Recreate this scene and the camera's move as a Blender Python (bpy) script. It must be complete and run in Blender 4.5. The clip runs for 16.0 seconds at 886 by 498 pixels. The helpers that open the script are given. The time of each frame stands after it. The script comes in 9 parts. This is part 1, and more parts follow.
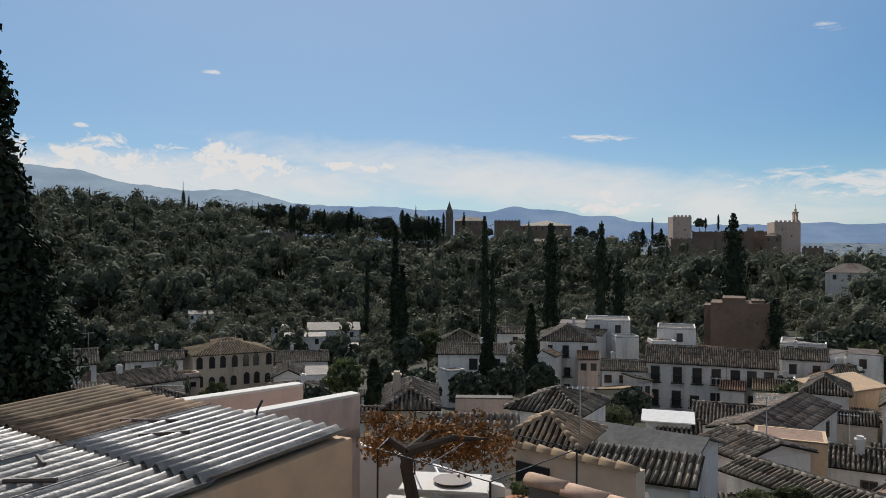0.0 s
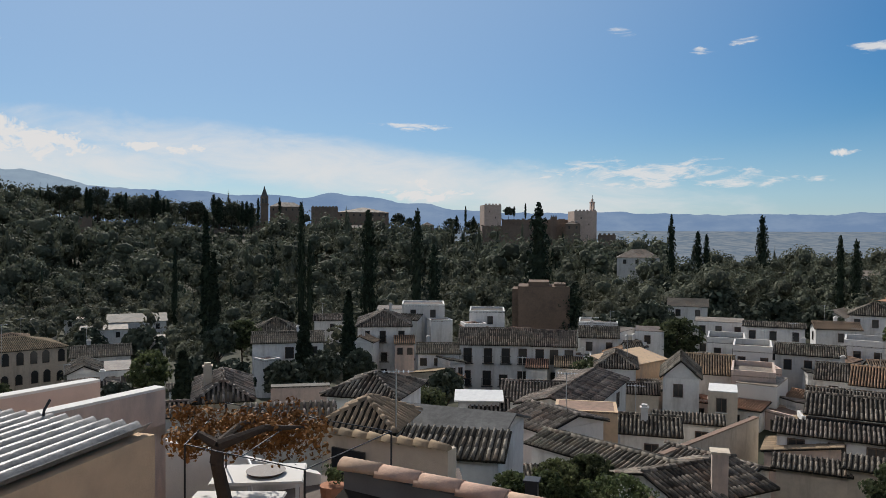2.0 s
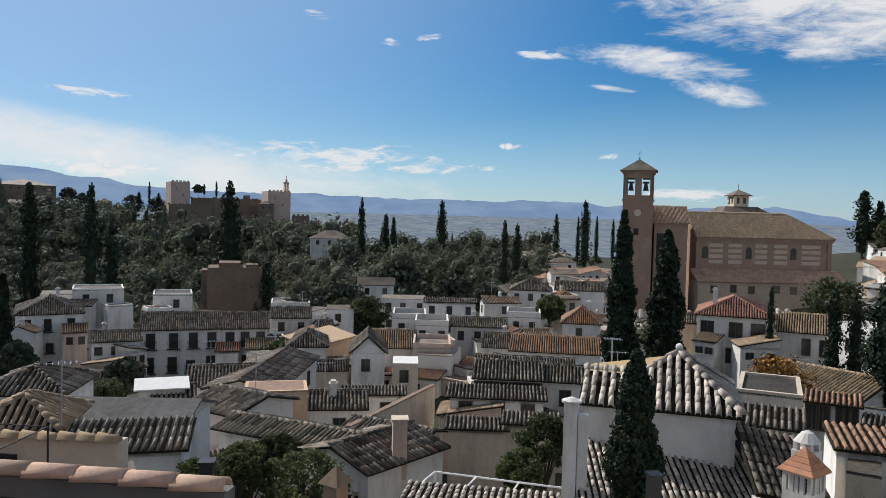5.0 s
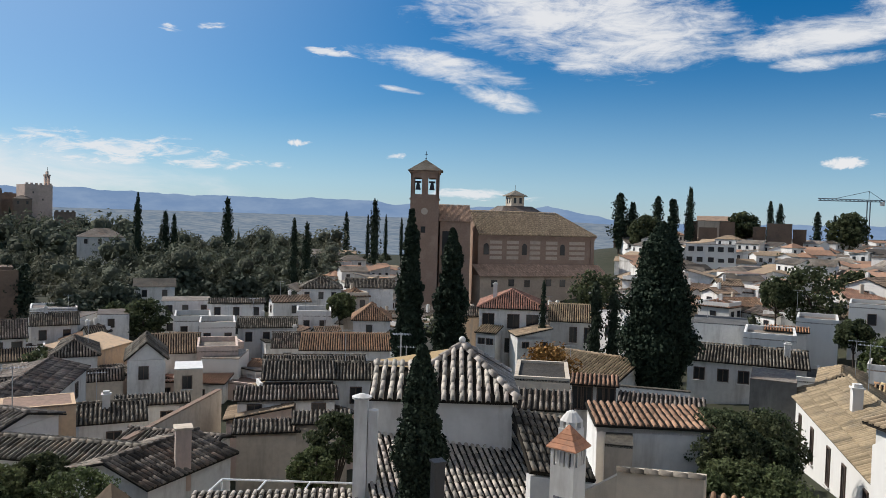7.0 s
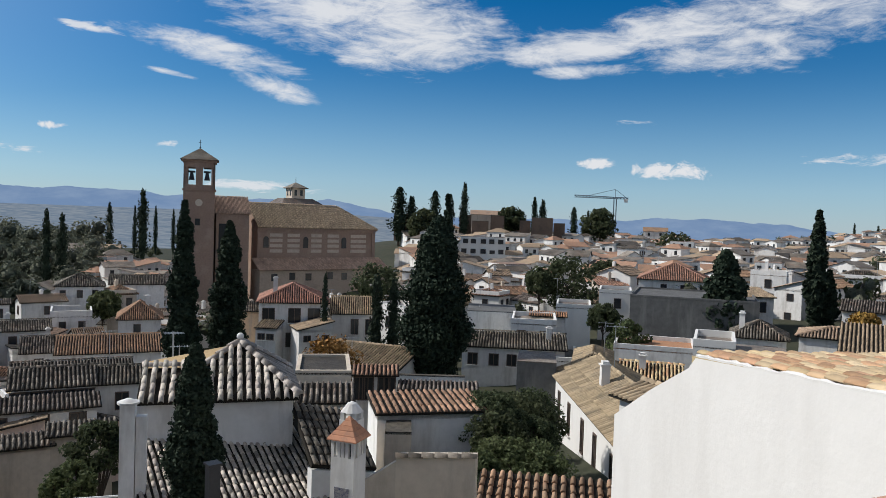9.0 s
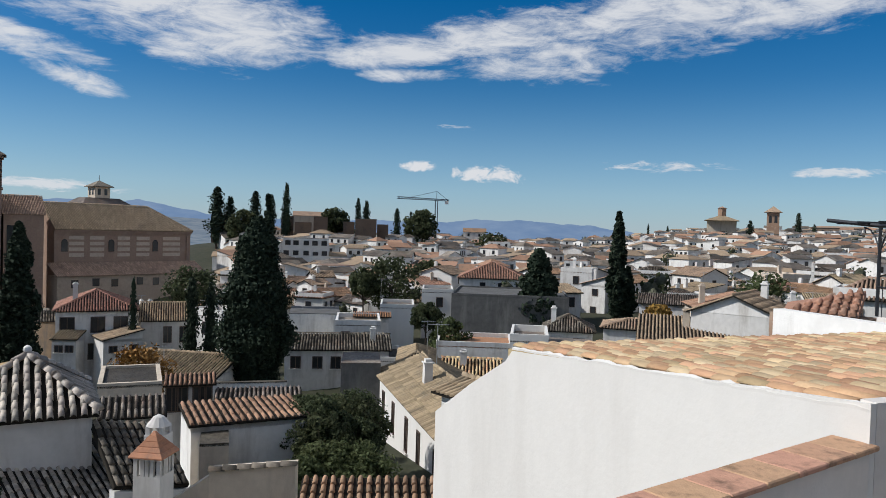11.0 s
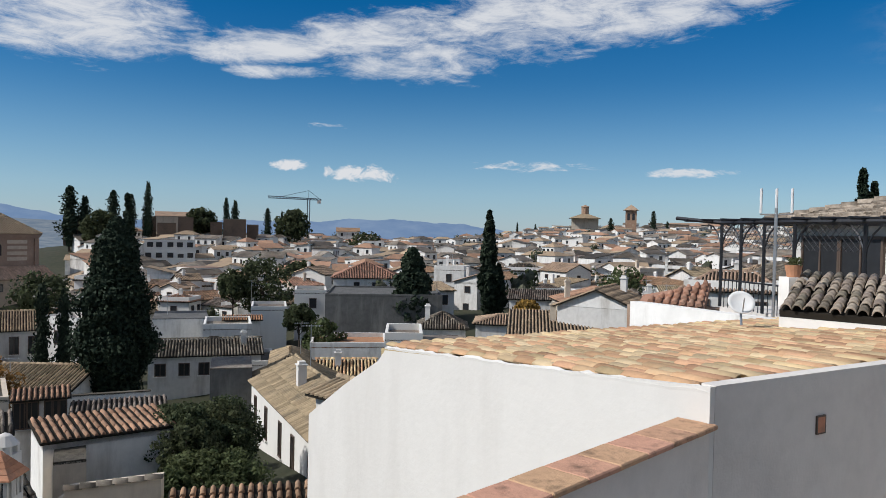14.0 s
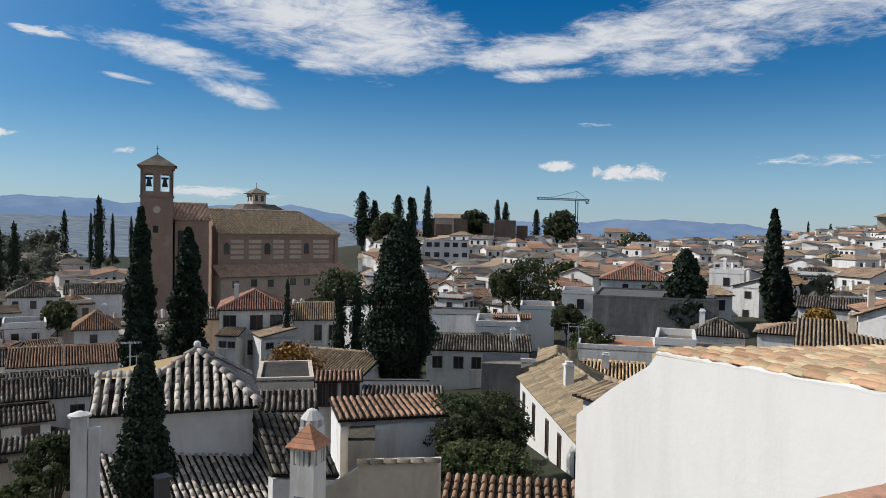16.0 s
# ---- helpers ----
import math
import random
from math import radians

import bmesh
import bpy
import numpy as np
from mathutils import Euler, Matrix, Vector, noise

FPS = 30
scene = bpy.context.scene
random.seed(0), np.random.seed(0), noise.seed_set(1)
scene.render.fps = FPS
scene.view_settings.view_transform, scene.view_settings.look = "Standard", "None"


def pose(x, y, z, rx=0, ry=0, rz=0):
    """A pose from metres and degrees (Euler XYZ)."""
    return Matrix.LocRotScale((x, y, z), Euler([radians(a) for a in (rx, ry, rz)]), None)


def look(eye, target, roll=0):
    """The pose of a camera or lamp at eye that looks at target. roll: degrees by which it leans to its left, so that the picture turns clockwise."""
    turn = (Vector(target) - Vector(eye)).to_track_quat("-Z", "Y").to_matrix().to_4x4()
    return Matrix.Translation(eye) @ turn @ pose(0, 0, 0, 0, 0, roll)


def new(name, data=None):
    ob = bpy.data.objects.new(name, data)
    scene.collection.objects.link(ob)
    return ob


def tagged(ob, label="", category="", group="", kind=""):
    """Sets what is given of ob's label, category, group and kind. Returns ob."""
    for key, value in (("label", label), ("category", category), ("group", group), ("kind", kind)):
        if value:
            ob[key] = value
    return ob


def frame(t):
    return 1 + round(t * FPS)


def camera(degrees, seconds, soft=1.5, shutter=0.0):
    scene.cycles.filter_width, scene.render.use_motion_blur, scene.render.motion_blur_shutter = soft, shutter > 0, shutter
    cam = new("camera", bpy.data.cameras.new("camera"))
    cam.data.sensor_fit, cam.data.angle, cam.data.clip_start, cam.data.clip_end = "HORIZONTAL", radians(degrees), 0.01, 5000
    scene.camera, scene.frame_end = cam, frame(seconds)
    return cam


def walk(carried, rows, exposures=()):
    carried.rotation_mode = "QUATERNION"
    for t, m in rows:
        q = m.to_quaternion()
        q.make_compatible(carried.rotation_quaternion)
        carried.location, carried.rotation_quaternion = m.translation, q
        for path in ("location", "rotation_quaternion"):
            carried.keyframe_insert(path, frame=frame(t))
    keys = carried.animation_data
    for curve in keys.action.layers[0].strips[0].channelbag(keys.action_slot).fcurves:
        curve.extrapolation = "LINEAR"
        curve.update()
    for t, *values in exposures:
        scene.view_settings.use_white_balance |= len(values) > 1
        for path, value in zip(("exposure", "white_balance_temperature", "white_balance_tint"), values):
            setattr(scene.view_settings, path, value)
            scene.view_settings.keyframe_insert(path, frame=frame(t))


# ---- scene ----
# Camera: one slow turn on a terrace, eye at the origin.
from collections import defaultdict

TURN = (
    (0.0, 0.225, 0.534, 0.020, -0.09, -0.15, -0.22),
    (0.5, 0.236, 0.544, 0.016, -2.21, -0.20, -0.18),
    (1.0, 0.253, 0.550, 0.011, -6.91, -0.76, -0.50),
    (1.5, 0.260, 0.549, 0.009, -10.78, -0.85, -0.34),
    (2.0, 0.260, 0.546, 0.003, -14.22, -1.12, -0.37),
    (2.5, 0.269, 0.516, 0.005, -16.72, -1.83, -0.24),
    (3.0, 0.270, 0.460, 0.012, -20.58, -1.87, -0.36),
    (5.5, 0.379, 0.303, -0.024, -42.26, -2.38, -1.52),
    (6.0, 0.329, 0.262, -0.012, -46.69, -2.40, -1.48),
    (6.5, 0.280, 0.220, 0.010, -50.09, -2.17, -1.48),
    (7.0, 0.242, 0.180, 0.034, -53.93, -2.00, -1.61),
    (7.5, 0.220, 0.168, 0.049, -58.12, -2.06, -1.62),
    (8.0, 0.207, 0.148, 0.052, -64.67, -2.30, -2.06),
    (8.5, 0.202, 0.119, 0.047, -68.13, -2.25, -2.06),
    (9.0, 0.209, 0.111, 0.050, -70.81, -2.04, -1.89),
    (11.5, 0.620, 0.094, -0.041, -88.44, -1.72, -1.84),
    (12.0, 0.600, 0.080, -0.035, -92.07, -2.10, -1.87),
    (12.5, 0.576, 0.069, -0.034, -94.09, -2.38, -1.51),
    (13.0, 0.551, 0.058, -0.029, -96.15, -2.35, -1.51),
    (13.5, 0.537, 0.065, -0.018, -96.16, -1.79, -1.35),
    (14.0, 0.527, 0.071, -0.016, -94.27, -1.31, -1.21),
    (14.5, 0.546, 0.083, -0.025, -88.62, -1.31, -0.77),
    (15.0, 0.544, 0.088, -0.024, -82.65, -1.45, -0.57),
    (15.5, 0.500, 0.089, -0.017, -77.51, -1.16, -0.82),
    (16.0, 0.452, 0.085, -0.005, -73.64, -1.67, -1.09),
)
cam = camera(62.1, 16.0, soft=0.4)
walk(cam, [(t, pose(x, y, z, 90 + p, r, a)) for t, x, y, z, a, p, r in TURN], exposures=((0, -0.08, 6750, 10), (3, -0.04, 6600, 10), (5.5, 0.1, 6550, 10), (7.5, 0.1, 6450, 10), (9, 0.0, 6350, 10), (12, -0.09, 6300, 10), (16, -0.05, 6350, 10)))

# ---- world and sun ----
SUN_AZ, SUN_EL = -10.0, 40.0


def toward(az, el=0.0, d=1.0):
    a, e = radians(az), radians(el)
    return Vector((math.sin(a) * math.cos(e), math.cos(a) * math.cos(e), math.sin(e))) * d


sun_data = bpy.data.lights.new("sun", "SUN")
sun_data.energy, sun_data.angle, sun_data.color = 4.6, radians(0.55), (1.0, 0.968, 0.925)
sun = new("sun", sun_data)
sun.matrix_world = look(toward(SUN_AZ, SUN_EL, 100), (0, 0, 0))


def sky_world():
    w = bpy.data.worlds.new("sky")
    w.use_nodes = True
    scene.world = w
    nt = w.node_tree
    nt.nodes.clear()

    def node(kind, **kw):
        n = nt.nodes.new(kind)
        for k, v in kw.items():
            n.inputs[k].default_value = v
        return n

    def math_node(op, a, b=0.0, clamp=False):
        n = nt.nodes.new("ShaderNodeMath")
        n.operation, n.use_clamp = op, clamp
        for i, v in ((0, a), (1, b)):
            if isinstance(v, (int, float)):
                n.inputs[i].default_value = v
            else:
                nt.links.new(v, n.inputs[i])
        return n.outputs[0]

    sky = nt.nodes.new("ShaderNodeTexSky")
    sky.sky_type, sky.sun_disc = "NISHITA", False
    sky.sun_elevation, sky.sun_rotation = radians(SUN_EL), radians(SUN_AZ)
    sky.altitude, sky.air_density, sky.dust_density, sky.ozone_density = 700, 1.0, 0.2, 2.6
    tint = nt.nodes.new("ShaderNodeHueSaturation")
    tint.inputs["Saturation"].default_value = SKY_SAT
    tint.inputs["Hue"].default_value = 0.503
    nt.links.new(sky.outputs[0], tint.inputs["Color"])
    co = nt.nodes.new("ShaderNodeTexCoord")
    sep = nt.nodes.new("ShaderNodeSeparateXYZ")
    nt.links.new(co.outputs["Generated"], sep.inputs[0])
    az = math_node("MULTIPLY", math_node("ARCTAN2", sep.outputs[0], sep.outputs[1]), 180 / math.pi)
    el = math_node("MULTIPLY", math_node("ARCSINE", sep.outputs[2]), 180 / math.pi)
    comb = nt.nodes.new("ShaderNodeCombineXYZ")
    nt.links.new(az, comb.inputs[0])
    nt.links.new(el, comb.inputs[1])

    def cloud_noise(sx, sy, seed, detail, rough, lean=0.0, warp=0.6):
        m = nt.nodes.new("ShaderNodeMapping")
        m.inputs["Location"].default_value = (seed, seed * 0.37, seed * 0.11)
        m.inputs["Rotation"].default_value = (0, 0, radians(lean))
        m.inputs["Scale"].default_value = (sx, sy, 1)
        nt.links.new(comb.outputs[0], m.inputs["Vector"])
        n = node("ShaderNodeTexNoise", Scale=1.0, Detail=detail, Roughness=rough, Distortion=warp)
        nt.links.new(m.outputs[0], n.inputs["Vector"])
        return n.outputs["Fac"]

    def blob(a, e, ra, re, lean=0.0):
        c, s = math.cos(radians(lean)), math.sin(radians(lean))
        da, de = math_node("SUBTRACT", az, a), math_node("SUBTRACT", el, e)
        u = math_node("ADD", math_node("MULTIPLY", da, c / ra), math_node("MULTIPLY", de, s / ra))
        v = math_node("ADD", math_node("MULTIPLY", da, -s / re), math_node("MULTIPLY", de, c / re))
        q = math_node("ADD", math_node("MULTIPLY", u, u), math_node("MULTIPLY", v, v))
        return math_node("SUBTRACT", 1.0, q)

    def ramp(v, lo, hi):
        n = nt.nodes.new("ShaderNodeMapRange")
        n.interpolation_type = "SMOOTHSTEP"
        n.inputs["From Min"].default_value, n.inputs["From Max"].default_value = lo, hi
        nt.links.new(v, n.inputs["Value"])
        return n.outputs["Result"]

    def both(vals):
        out = vals[0]
        for v in vals[1:]:
            out = math_node("MAXIMUM", out, v)
        return out

    wisps = cloud_noise(0.16, 0.5, 3.0, 10.0, 0.66, 8.0, 0.5)
    puffs = cloud_noise(0.55, 0.85, 11.0, 8.0, 0.66, 0.0, 0.5)
    fine = cloud_noise(0.35, 1.3, 5.0, 7.0, 0.65, 6.0, 0.5)
    
    
    streaks = cloud_noise(0.3, 1.1, 21.0, 9.0, 0.7, 10.0, 0.8)
    ragged = math_node("ADD", math_node("MULTIPLY", wisps, 0.6), math_node("MULTIPLY", streaks, 0.4))

    def field(shapes, gain, noise_out, weight, lo, hi):
        return ramp(math_node("ADD", math_node("MULTIPLY", both(shapes), gain), math_node("MULTIPLY", math_node("SUBTRACT", noise_out, 0.5), weight)), lo, hi)
    
    
    high = math_node("MULTIPLY", field([blob(62.8, 15.6, 11.5, 3.6, -4), blob(69.5, 13.6, 9.5, 2.2, 2), blob(66.3, 12.6, 5.5, 1.8, -4), blob(53.8, 11.8, 7.0, 1.2, -9), blob(57.8, 9.7, 3.6, 0.9, -14), blob(50.4, 10.1, 2.2, 0.25, -8), blob(45.2, 12.5, 2.2, 0.25, -6),
                                        blob(80.5, 13.4, 7.5, 1.5, 4), blob(81.5, 11.7, 4.5, 0.6, 2), blob(101.0, 16.0, 16.0, 3.2, 8), blob(92.5, 13.4, 8.5, 2.4, 4), blob(87.5, 14.3, 6.0, 1.8, 0), blob(112.0, 16.6, 12.0, 2.2, 10)], 0.62, ragged, 3.0, 0.0, 0.85), 0.94)
    low = field([blob(-24.5, 6.0, 5.3, 1.1, 0), blob(-24.6, 7.2, 1.5, 0.8, 0), blob(-15.6, 6.2, 4.8, 1.6, -4), blob(-19.9, 7.2, 1.5, 0.4, 0), blob(-5.4, 6.1, 1.8, 0.4, 0), blob(-8.0, 6.2, 1.8, 0.4, 0), blob(13.3, 3.1, 4.8, 0.7, 0), blob(11.9, 4.1, 1.3, 0.4, 0), blob(-27.6, 5.6, 4.0, 0.8, 0), blob(-32.9, 6.0, 5.3, 1.8, 0), blob(87.6, 4.3, 2.6, 0.8, 0), blob(82.2, 4.8, 1.3, 0.4, 0), blob(42.6, 5.8, 1.1, 0.3, 0), blob(82.5, 4.9, 1.6, 0.4, 0)], 0.4, puffs, 2.3, 0.0, 0.4)
    veil = math_node("MULTIPLY", field([blob(9.5, 4.7, 30.8, 2.6, -6), blob(-20.3, 4.8, 22.0, 2.6, 0), blob(16.3, 3.9, 17.6, 2.0, -12)], 0.6, wisps, 0.9, 0.0, 0.7), 0.85)
    small = math_node("MULTIPLY", field([blob(11.6, 8.4, 2.6, 0.4, 0), blob(27.2, 15.0, 1.6, 0.35, 0), blob(33.8, 13.3, 1.4, 0.3, 0), blob(12.3, 8.3, 2.6, 0.4, 0), blob(36.3, 13.7, 1.6, 0.3, 8), blob(44.8, 12.5, 2.6, 0.5, -5), blob(29.4, 4.5, 11.4, 1.3, 0), blob(-17.5, 12.7, 0.9, 0.2, 0), blob(-26.0, 8.4, 0.6, 0.2, 0), blob(50.1, 5.1, 0.9, 0.3, 0), blob(34.1, 4.0, 8.8, 0.6, 0), blob(85.0, 7.8, 1.8, 0.4, 0), blob(112.8, 4.7, 4.0, 0.4, 0), blob(101.6, 5.2, 5.3, 0.5, 0), blob(32.0, 5.0, 1.1, 0.4, 0), blob(32.4, 3.9, 5.3, 0.4, 0), blob(57.2, 2.3, 5.3, 0.5, 0)], 0.35, fine, 2.0, 0.12, 0.5), 0.85)
    # Unseen clouds behind and above, added as white fill light on shaded walls.
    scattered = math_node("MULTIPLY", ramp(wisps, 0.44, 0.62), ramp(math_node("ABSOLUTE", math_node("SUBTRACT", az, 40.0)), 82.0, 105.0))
    fill_overhead = math_node("MULTIPLY", ramp(wisps, 0.43, 0.63), ramp(el, 27.0, 40.0))
    glow = math_node("MULTIPLY", ramp(blob(-10, 40, 75, 55), -0.2, 1.0), 0.5)
    haze = both([math_node("MULTIPLY", ramp(el, 12.0, -0.5), 0.5), glow])
    cover = both([high, low, veil, small, scattered, fill_overhead])

    mix = nt.nodes.new("ShaderNodeMix")
    mix.data_type = "RGBA"
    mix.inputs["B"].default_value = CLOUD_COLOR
    air = nt.nodes.new("ShaderNodeMix")
    air.data_type = "RGBA"
    air.inputs["B"].default_value = HAZE_COLOR
    nt.links.new(haze, air.inputs["Factor"])
    nt.links.new(tint.outputs[0], air.inputs["A"])
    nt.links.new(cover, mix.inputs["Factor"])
    aureole = nt.nodes.new("ShaderNodeMix")
    aureole.data_type = "RGBA"
    aureole.inputs["B"].default_value = (9.0, 9.6, 10.2, 1)
    nt.links.new(math_node("MULTIPLY", ramp(blob(-10, 40, 66, 46), -0.25, 1.0), 0.27), aureole.inputs["Factor"])
    nt.links.new(air.outputs["Result"], aureole.inputs["A"])
    nt.links.new(aureole.outputs["Result"], mix.inputs["A"])
    bg = nt.nodes.new("ShaderNodeBackground")
    bg.inputs["Strength"].default_value = SKY_POWER
    nt.links.new(mix.outputs["Result"], bg.inputs["Color"])
    out = nt.nodes.new("ShaderNodeOutputWorld")
    nt.links.new(bg.outputs[0], out.inputs["Surface"])


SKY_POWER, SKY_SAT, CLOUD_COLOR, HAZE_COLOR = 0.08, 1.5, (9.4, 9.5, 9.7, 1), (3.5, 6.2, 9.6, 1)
sky_world()

# ---- materials ----


def material(name, base, second=None, rough=0.85, fine=3.0, coarse=0.35, amount=0.5, bump=0.25, bump_scale=40.0, metal=0.0,
             stain=None, stain_scale=0.8, streak=False, island=0.0, random_tint=0.0, coords="Object", palette=None):
    """A worn surface: two scales of mottling, optional stains or down-running streaks, and fine relief."""
    m = bpy.data.materials.new(name)
    m.use_nodes = True
    nt = m.node_tree
    bsdf = nt.nodes["Principled BSDF"]
    bsdf.inputs["Roughness"].default_value, bsdf.inputs["Metallic"].default_value = rough, metal
    bsdf.inputs["Specular IOR Level"].default_value = 0.5 if rough < 0.62 else 0.1
    co = nt.nodes.new("ShaderNodeTexCoord").outputs[coords] if coords != "World" else nt.nodes.new("ShaderNodeNewGeometry").outputs["Position"]

    def noise_at(scale, detail=5.0, roughness=0.6, stretch=None):
        n = nt.nodes.new("ShaderNodeTexNoise")
        n.inputs["Scale"].default_value, n.inputs["Detail"].default_value, n.inputs["Roughness"].default_value = scale, detail, roughness
        if stretch:
            mp = nt.nodes.new("ShaderNodeMapping")
            mp.inputs["Scale"].default_value = stretch
            nt.links.new(co, mp.inputs["Vector"])
            nt.links.new(mp.outputs[0], n.inputs["Vector"])
        else:
            nt.links.new(co, n.inputs["Vector"])
        return n.outputs["Fac"]

    def sharpen(v, lo, hi, top=1.0):
        n = nt.nodes.new("ShaderNodeMapRange")
        n.inputs["From Min"].default_value, n.inputs["From Max"].default_value, n.inputs["To Max"].default_value = lo, hi, top
        nt.links.new(v, n.inputs["Value"])
        return n.outputs["Result"]

    def mixed(fac, a, b):
        n = nt.nodes.new("ShaderNodeMix")
        n.data_type = "RGBA"
        nt.links.new(fac, n.inputs["Factor"])
        for key, v in (("A", a), ("B", b)):
            if isinstance(v, tuple):
                n.inputs[key].default_value = (*v, 1)
            else:
                nt.links.new(v, n.inputs[key])
        return n.outputs["Result"]

    second = second or tuple(c * 0.72 for c in base)
    col = mixed(sharpen(noise_at(coarse), 0.35, 0.68, amount), base, second)
    col = mixed(sharpen(noise_at(fine), 0.4, 0.75, amount), col, tuple(c * 0.8 for c in second))
    if stain:
        stretch = (1.0, 1.0, 0.22) if streak else None
        col = mixed(sharpen(noise_at(stain_scale, 7.0, 0.68, stretch), 0.52, 0.72, 0.85), col, stain)
    if island:
        geo = nt.nodes.new("ShaderNodeNewGeometry").outputs["Random Per Island"]
        info = nt.nodes.new("ShaderNodeObjectInfo").outputs["Random"]
        add = nt.nodes.new("ShaderNodeMath")
        add.operation = "ADD"
        nt.links.new(geo, add.inputs[0])
        nt.links.new(info, add.inputs[1])
        frac = nt.nodes.new("ShaderNodeMath")
        frac.operation = "FRACT"
        nt.links.new(add.outputs[0], frac.inputs[0])
        if palette:
            ramp = nt.nodes.new("ShaderNodeValToRGB")
            ramp.color_ramp.interpolation = "CONSTANT"
            while len(ramp.color_ramp.elements) < len(palette):
                ramp.color_ramp.elements.new(0.5)
            for k, c in enumerate(palette):
                ramp.color_ramp.elements[k].position = k / len(palette)
                ramp.color_ramp.elements[k].color = (*c, 1)
            many = nt.nodes.new("ShaderNodeMath")
            many.operation = "MULTIPLY"
            many.inputs[1].default_value = 37.7
            nt.links.new(frac.outputs[0], many.inputs[0])
            again = nt.nodes.new("ShaderNodeMath")
            again.operation = "FRACT"
            nt.links.new(many.outputs[0], again.inputs[0])
            nt.links.new(again.outputs[0], ramp.inputs[0])
            half = nt.nodes.new("ShaderNodeMix")
            half.data_type = "RGBA"
            half.inputs["Factor"].default_value = 0.62
            nt.links.new(col, half.inputs["A"])
            nt.links.new(ramp.outputs[0], half.inputs["B"])
            col = half.outputs["Result"]
        hsv = nt.nodes.new("ShaderNodeHueSaturation")
        val = nt.nodes.new("ShaderNodeMapRange")
        val.inputs["To Min"].default_value, val.inputs["To Max"].default_value = 1 - island, 1 + island
        nt.links.new(frac.outputs[0], val.inputs["Value"])
        nt.links.new(val.outputs[0], hsv.inputs["Value"])
        hue = nt.nodes.new("ShaderNodeMapRange")
        hue.inputs["To Min"].default_value, hue.inputs["To Max"].default_value = 0.485, 0.515
        nt.links.new(info, hue.inputs["Value"])
        nt.links.new(hue.outputs[0], hsv.inputs["Hue"])
        nt.links.new(col, hsv.inputs["Color"])
        col = hsv.outputs[0]
    if random_tint:
        info = nt.nodes.new("ShaderNodeObjectInfo").outputs["Random"]
        hsv = nt.nodes.new("ShaderNodeHueSaturation")
        val = nt.nodes.new("ShaderNodeMapRange")
        val.inputs["To Min"].default_value, val.inputs["To Max"].default_value = 1 - random_tint, 1 + random_tint * 0.4
        nt.links.new(info, val.inputs["Value"])
        nt.links.new(val.outputs[0], hsv.inputs["Value"])
        nt.links.new(col, hsv.inputs["Color"])
        col = hsv.outputs[0]
    nt.links.new(col, bsdf.inputs["Base Color"])
    if bump:
        b = nt.nodes.new("ShaderNodeBump")
        b.inputs["Strength"].default_value, b.inputs["Distance"].default_value = bump, 0.03
        nt.links.new(noise_at(bump_scale, 4.0), b.inputs["Height"])
        nt.links.new(b.outputs[0], bsdf.inputs["Normal"])
    return m


M_WHITE = material("lime_white", (0.78, 0.755, 0.71), (0.68, 0.65, 0.6), stain=(0.42, 0.38, 0.33), stain_scale=0.7, streak=True, amount=0.5, fine=2.2, bump=0.2, random_tint=0.2)
M_BRIGHT = material("fresh_whitewash", (0.66, 0.632, 0.585), (0.61, 0.583, 0.538), stain=(0.58, 0.55, 0.505), stain_scale=0.5, streak=True, amount=0.15, fine=3, bump=0.12, bump_scale=12)
M_CREAM = material("cream_render", (0.62, 0.53, 0.42), (0.52, 0.43, 0.33), stain=(0.33, 0.28, 0.22), stain_scale=0.6, streak=True, random_tint=0.1)
M_PINK = material("pink_render", (0.6, 0.46, 0.38), (0.5, 0.4, 0.34), stain=(0.3, 0.27, 0.24), stain_scale=0.9, streak=True)
M_PEACH = material("peach_render", (0.62, 0.44, 0.28), (0.5, 0.36, 0.25), stain=(0.3, 0.27, 0.24), stain_scale=1.3, streak=True)
M_GREY = material("grey_render", (0.68, 0.63, 0.575), (0.61, 0.565, 0.515), stain=(0.54, 0.5, 0.455), stain_scale=0.8, amount=0.3, fine=6, bump=0.15)
M_BRICK = material("old_brick", (0.34, 0.22, 0.15), (0.26, 0.17, 0.12), stain=(0.42, 0.33, 0.25), stain_scale=0.5, fine=4)
M_CHURCH = material("church_brick", (0.34, 0.232, 0.172), (0.265, 0.182, 0.138), stain=(0.4, 0.295, 0.225), stain_scale=0.3, fine=3)
M_PALEBAND = material("pale_stone_band", (0.56, 0.45, 0.35), (0.46, 0.37, 0.29), stain=(0.38, 0.3, 0.235), stain_scale=0.4, fine=2)
M_AISLE = material("ochre_aisle_render", (0.5, 0.39, 0.29), (0.42, 0.325, 0.245), stain=(0.34, 0.27, 0.21), stain_scale=0.5, fine=2)
M_MUD = material("rammed_earth", (0.19, 0.135, 0.1), (0.13, 0.097, 0.073), stain=(0.09, 0.073, 0.06), stain_scale=0.25, coords="World")
# Backlit fortress walls: their shade is put into a darker earth colour.
M_FORT = material("backlit_fortress_earth", (0.225, 0.17, 0.13), (0.155, 0.12, 0.095), stain=(0.11, 0.09, 0.075), stain_scale=0.1, fine=0.6, coords="World")
# Keep and bell tower: sun on their faces put into a lighter stone.
M_STONE = material("sunlit_tower_stone", (0.6, 0.46, 0.38), (0.48, 0.37, 0.3), stain=(0.4, 0.32, 0.26), stain_scale=0.12, fine=0.8, coords="World")
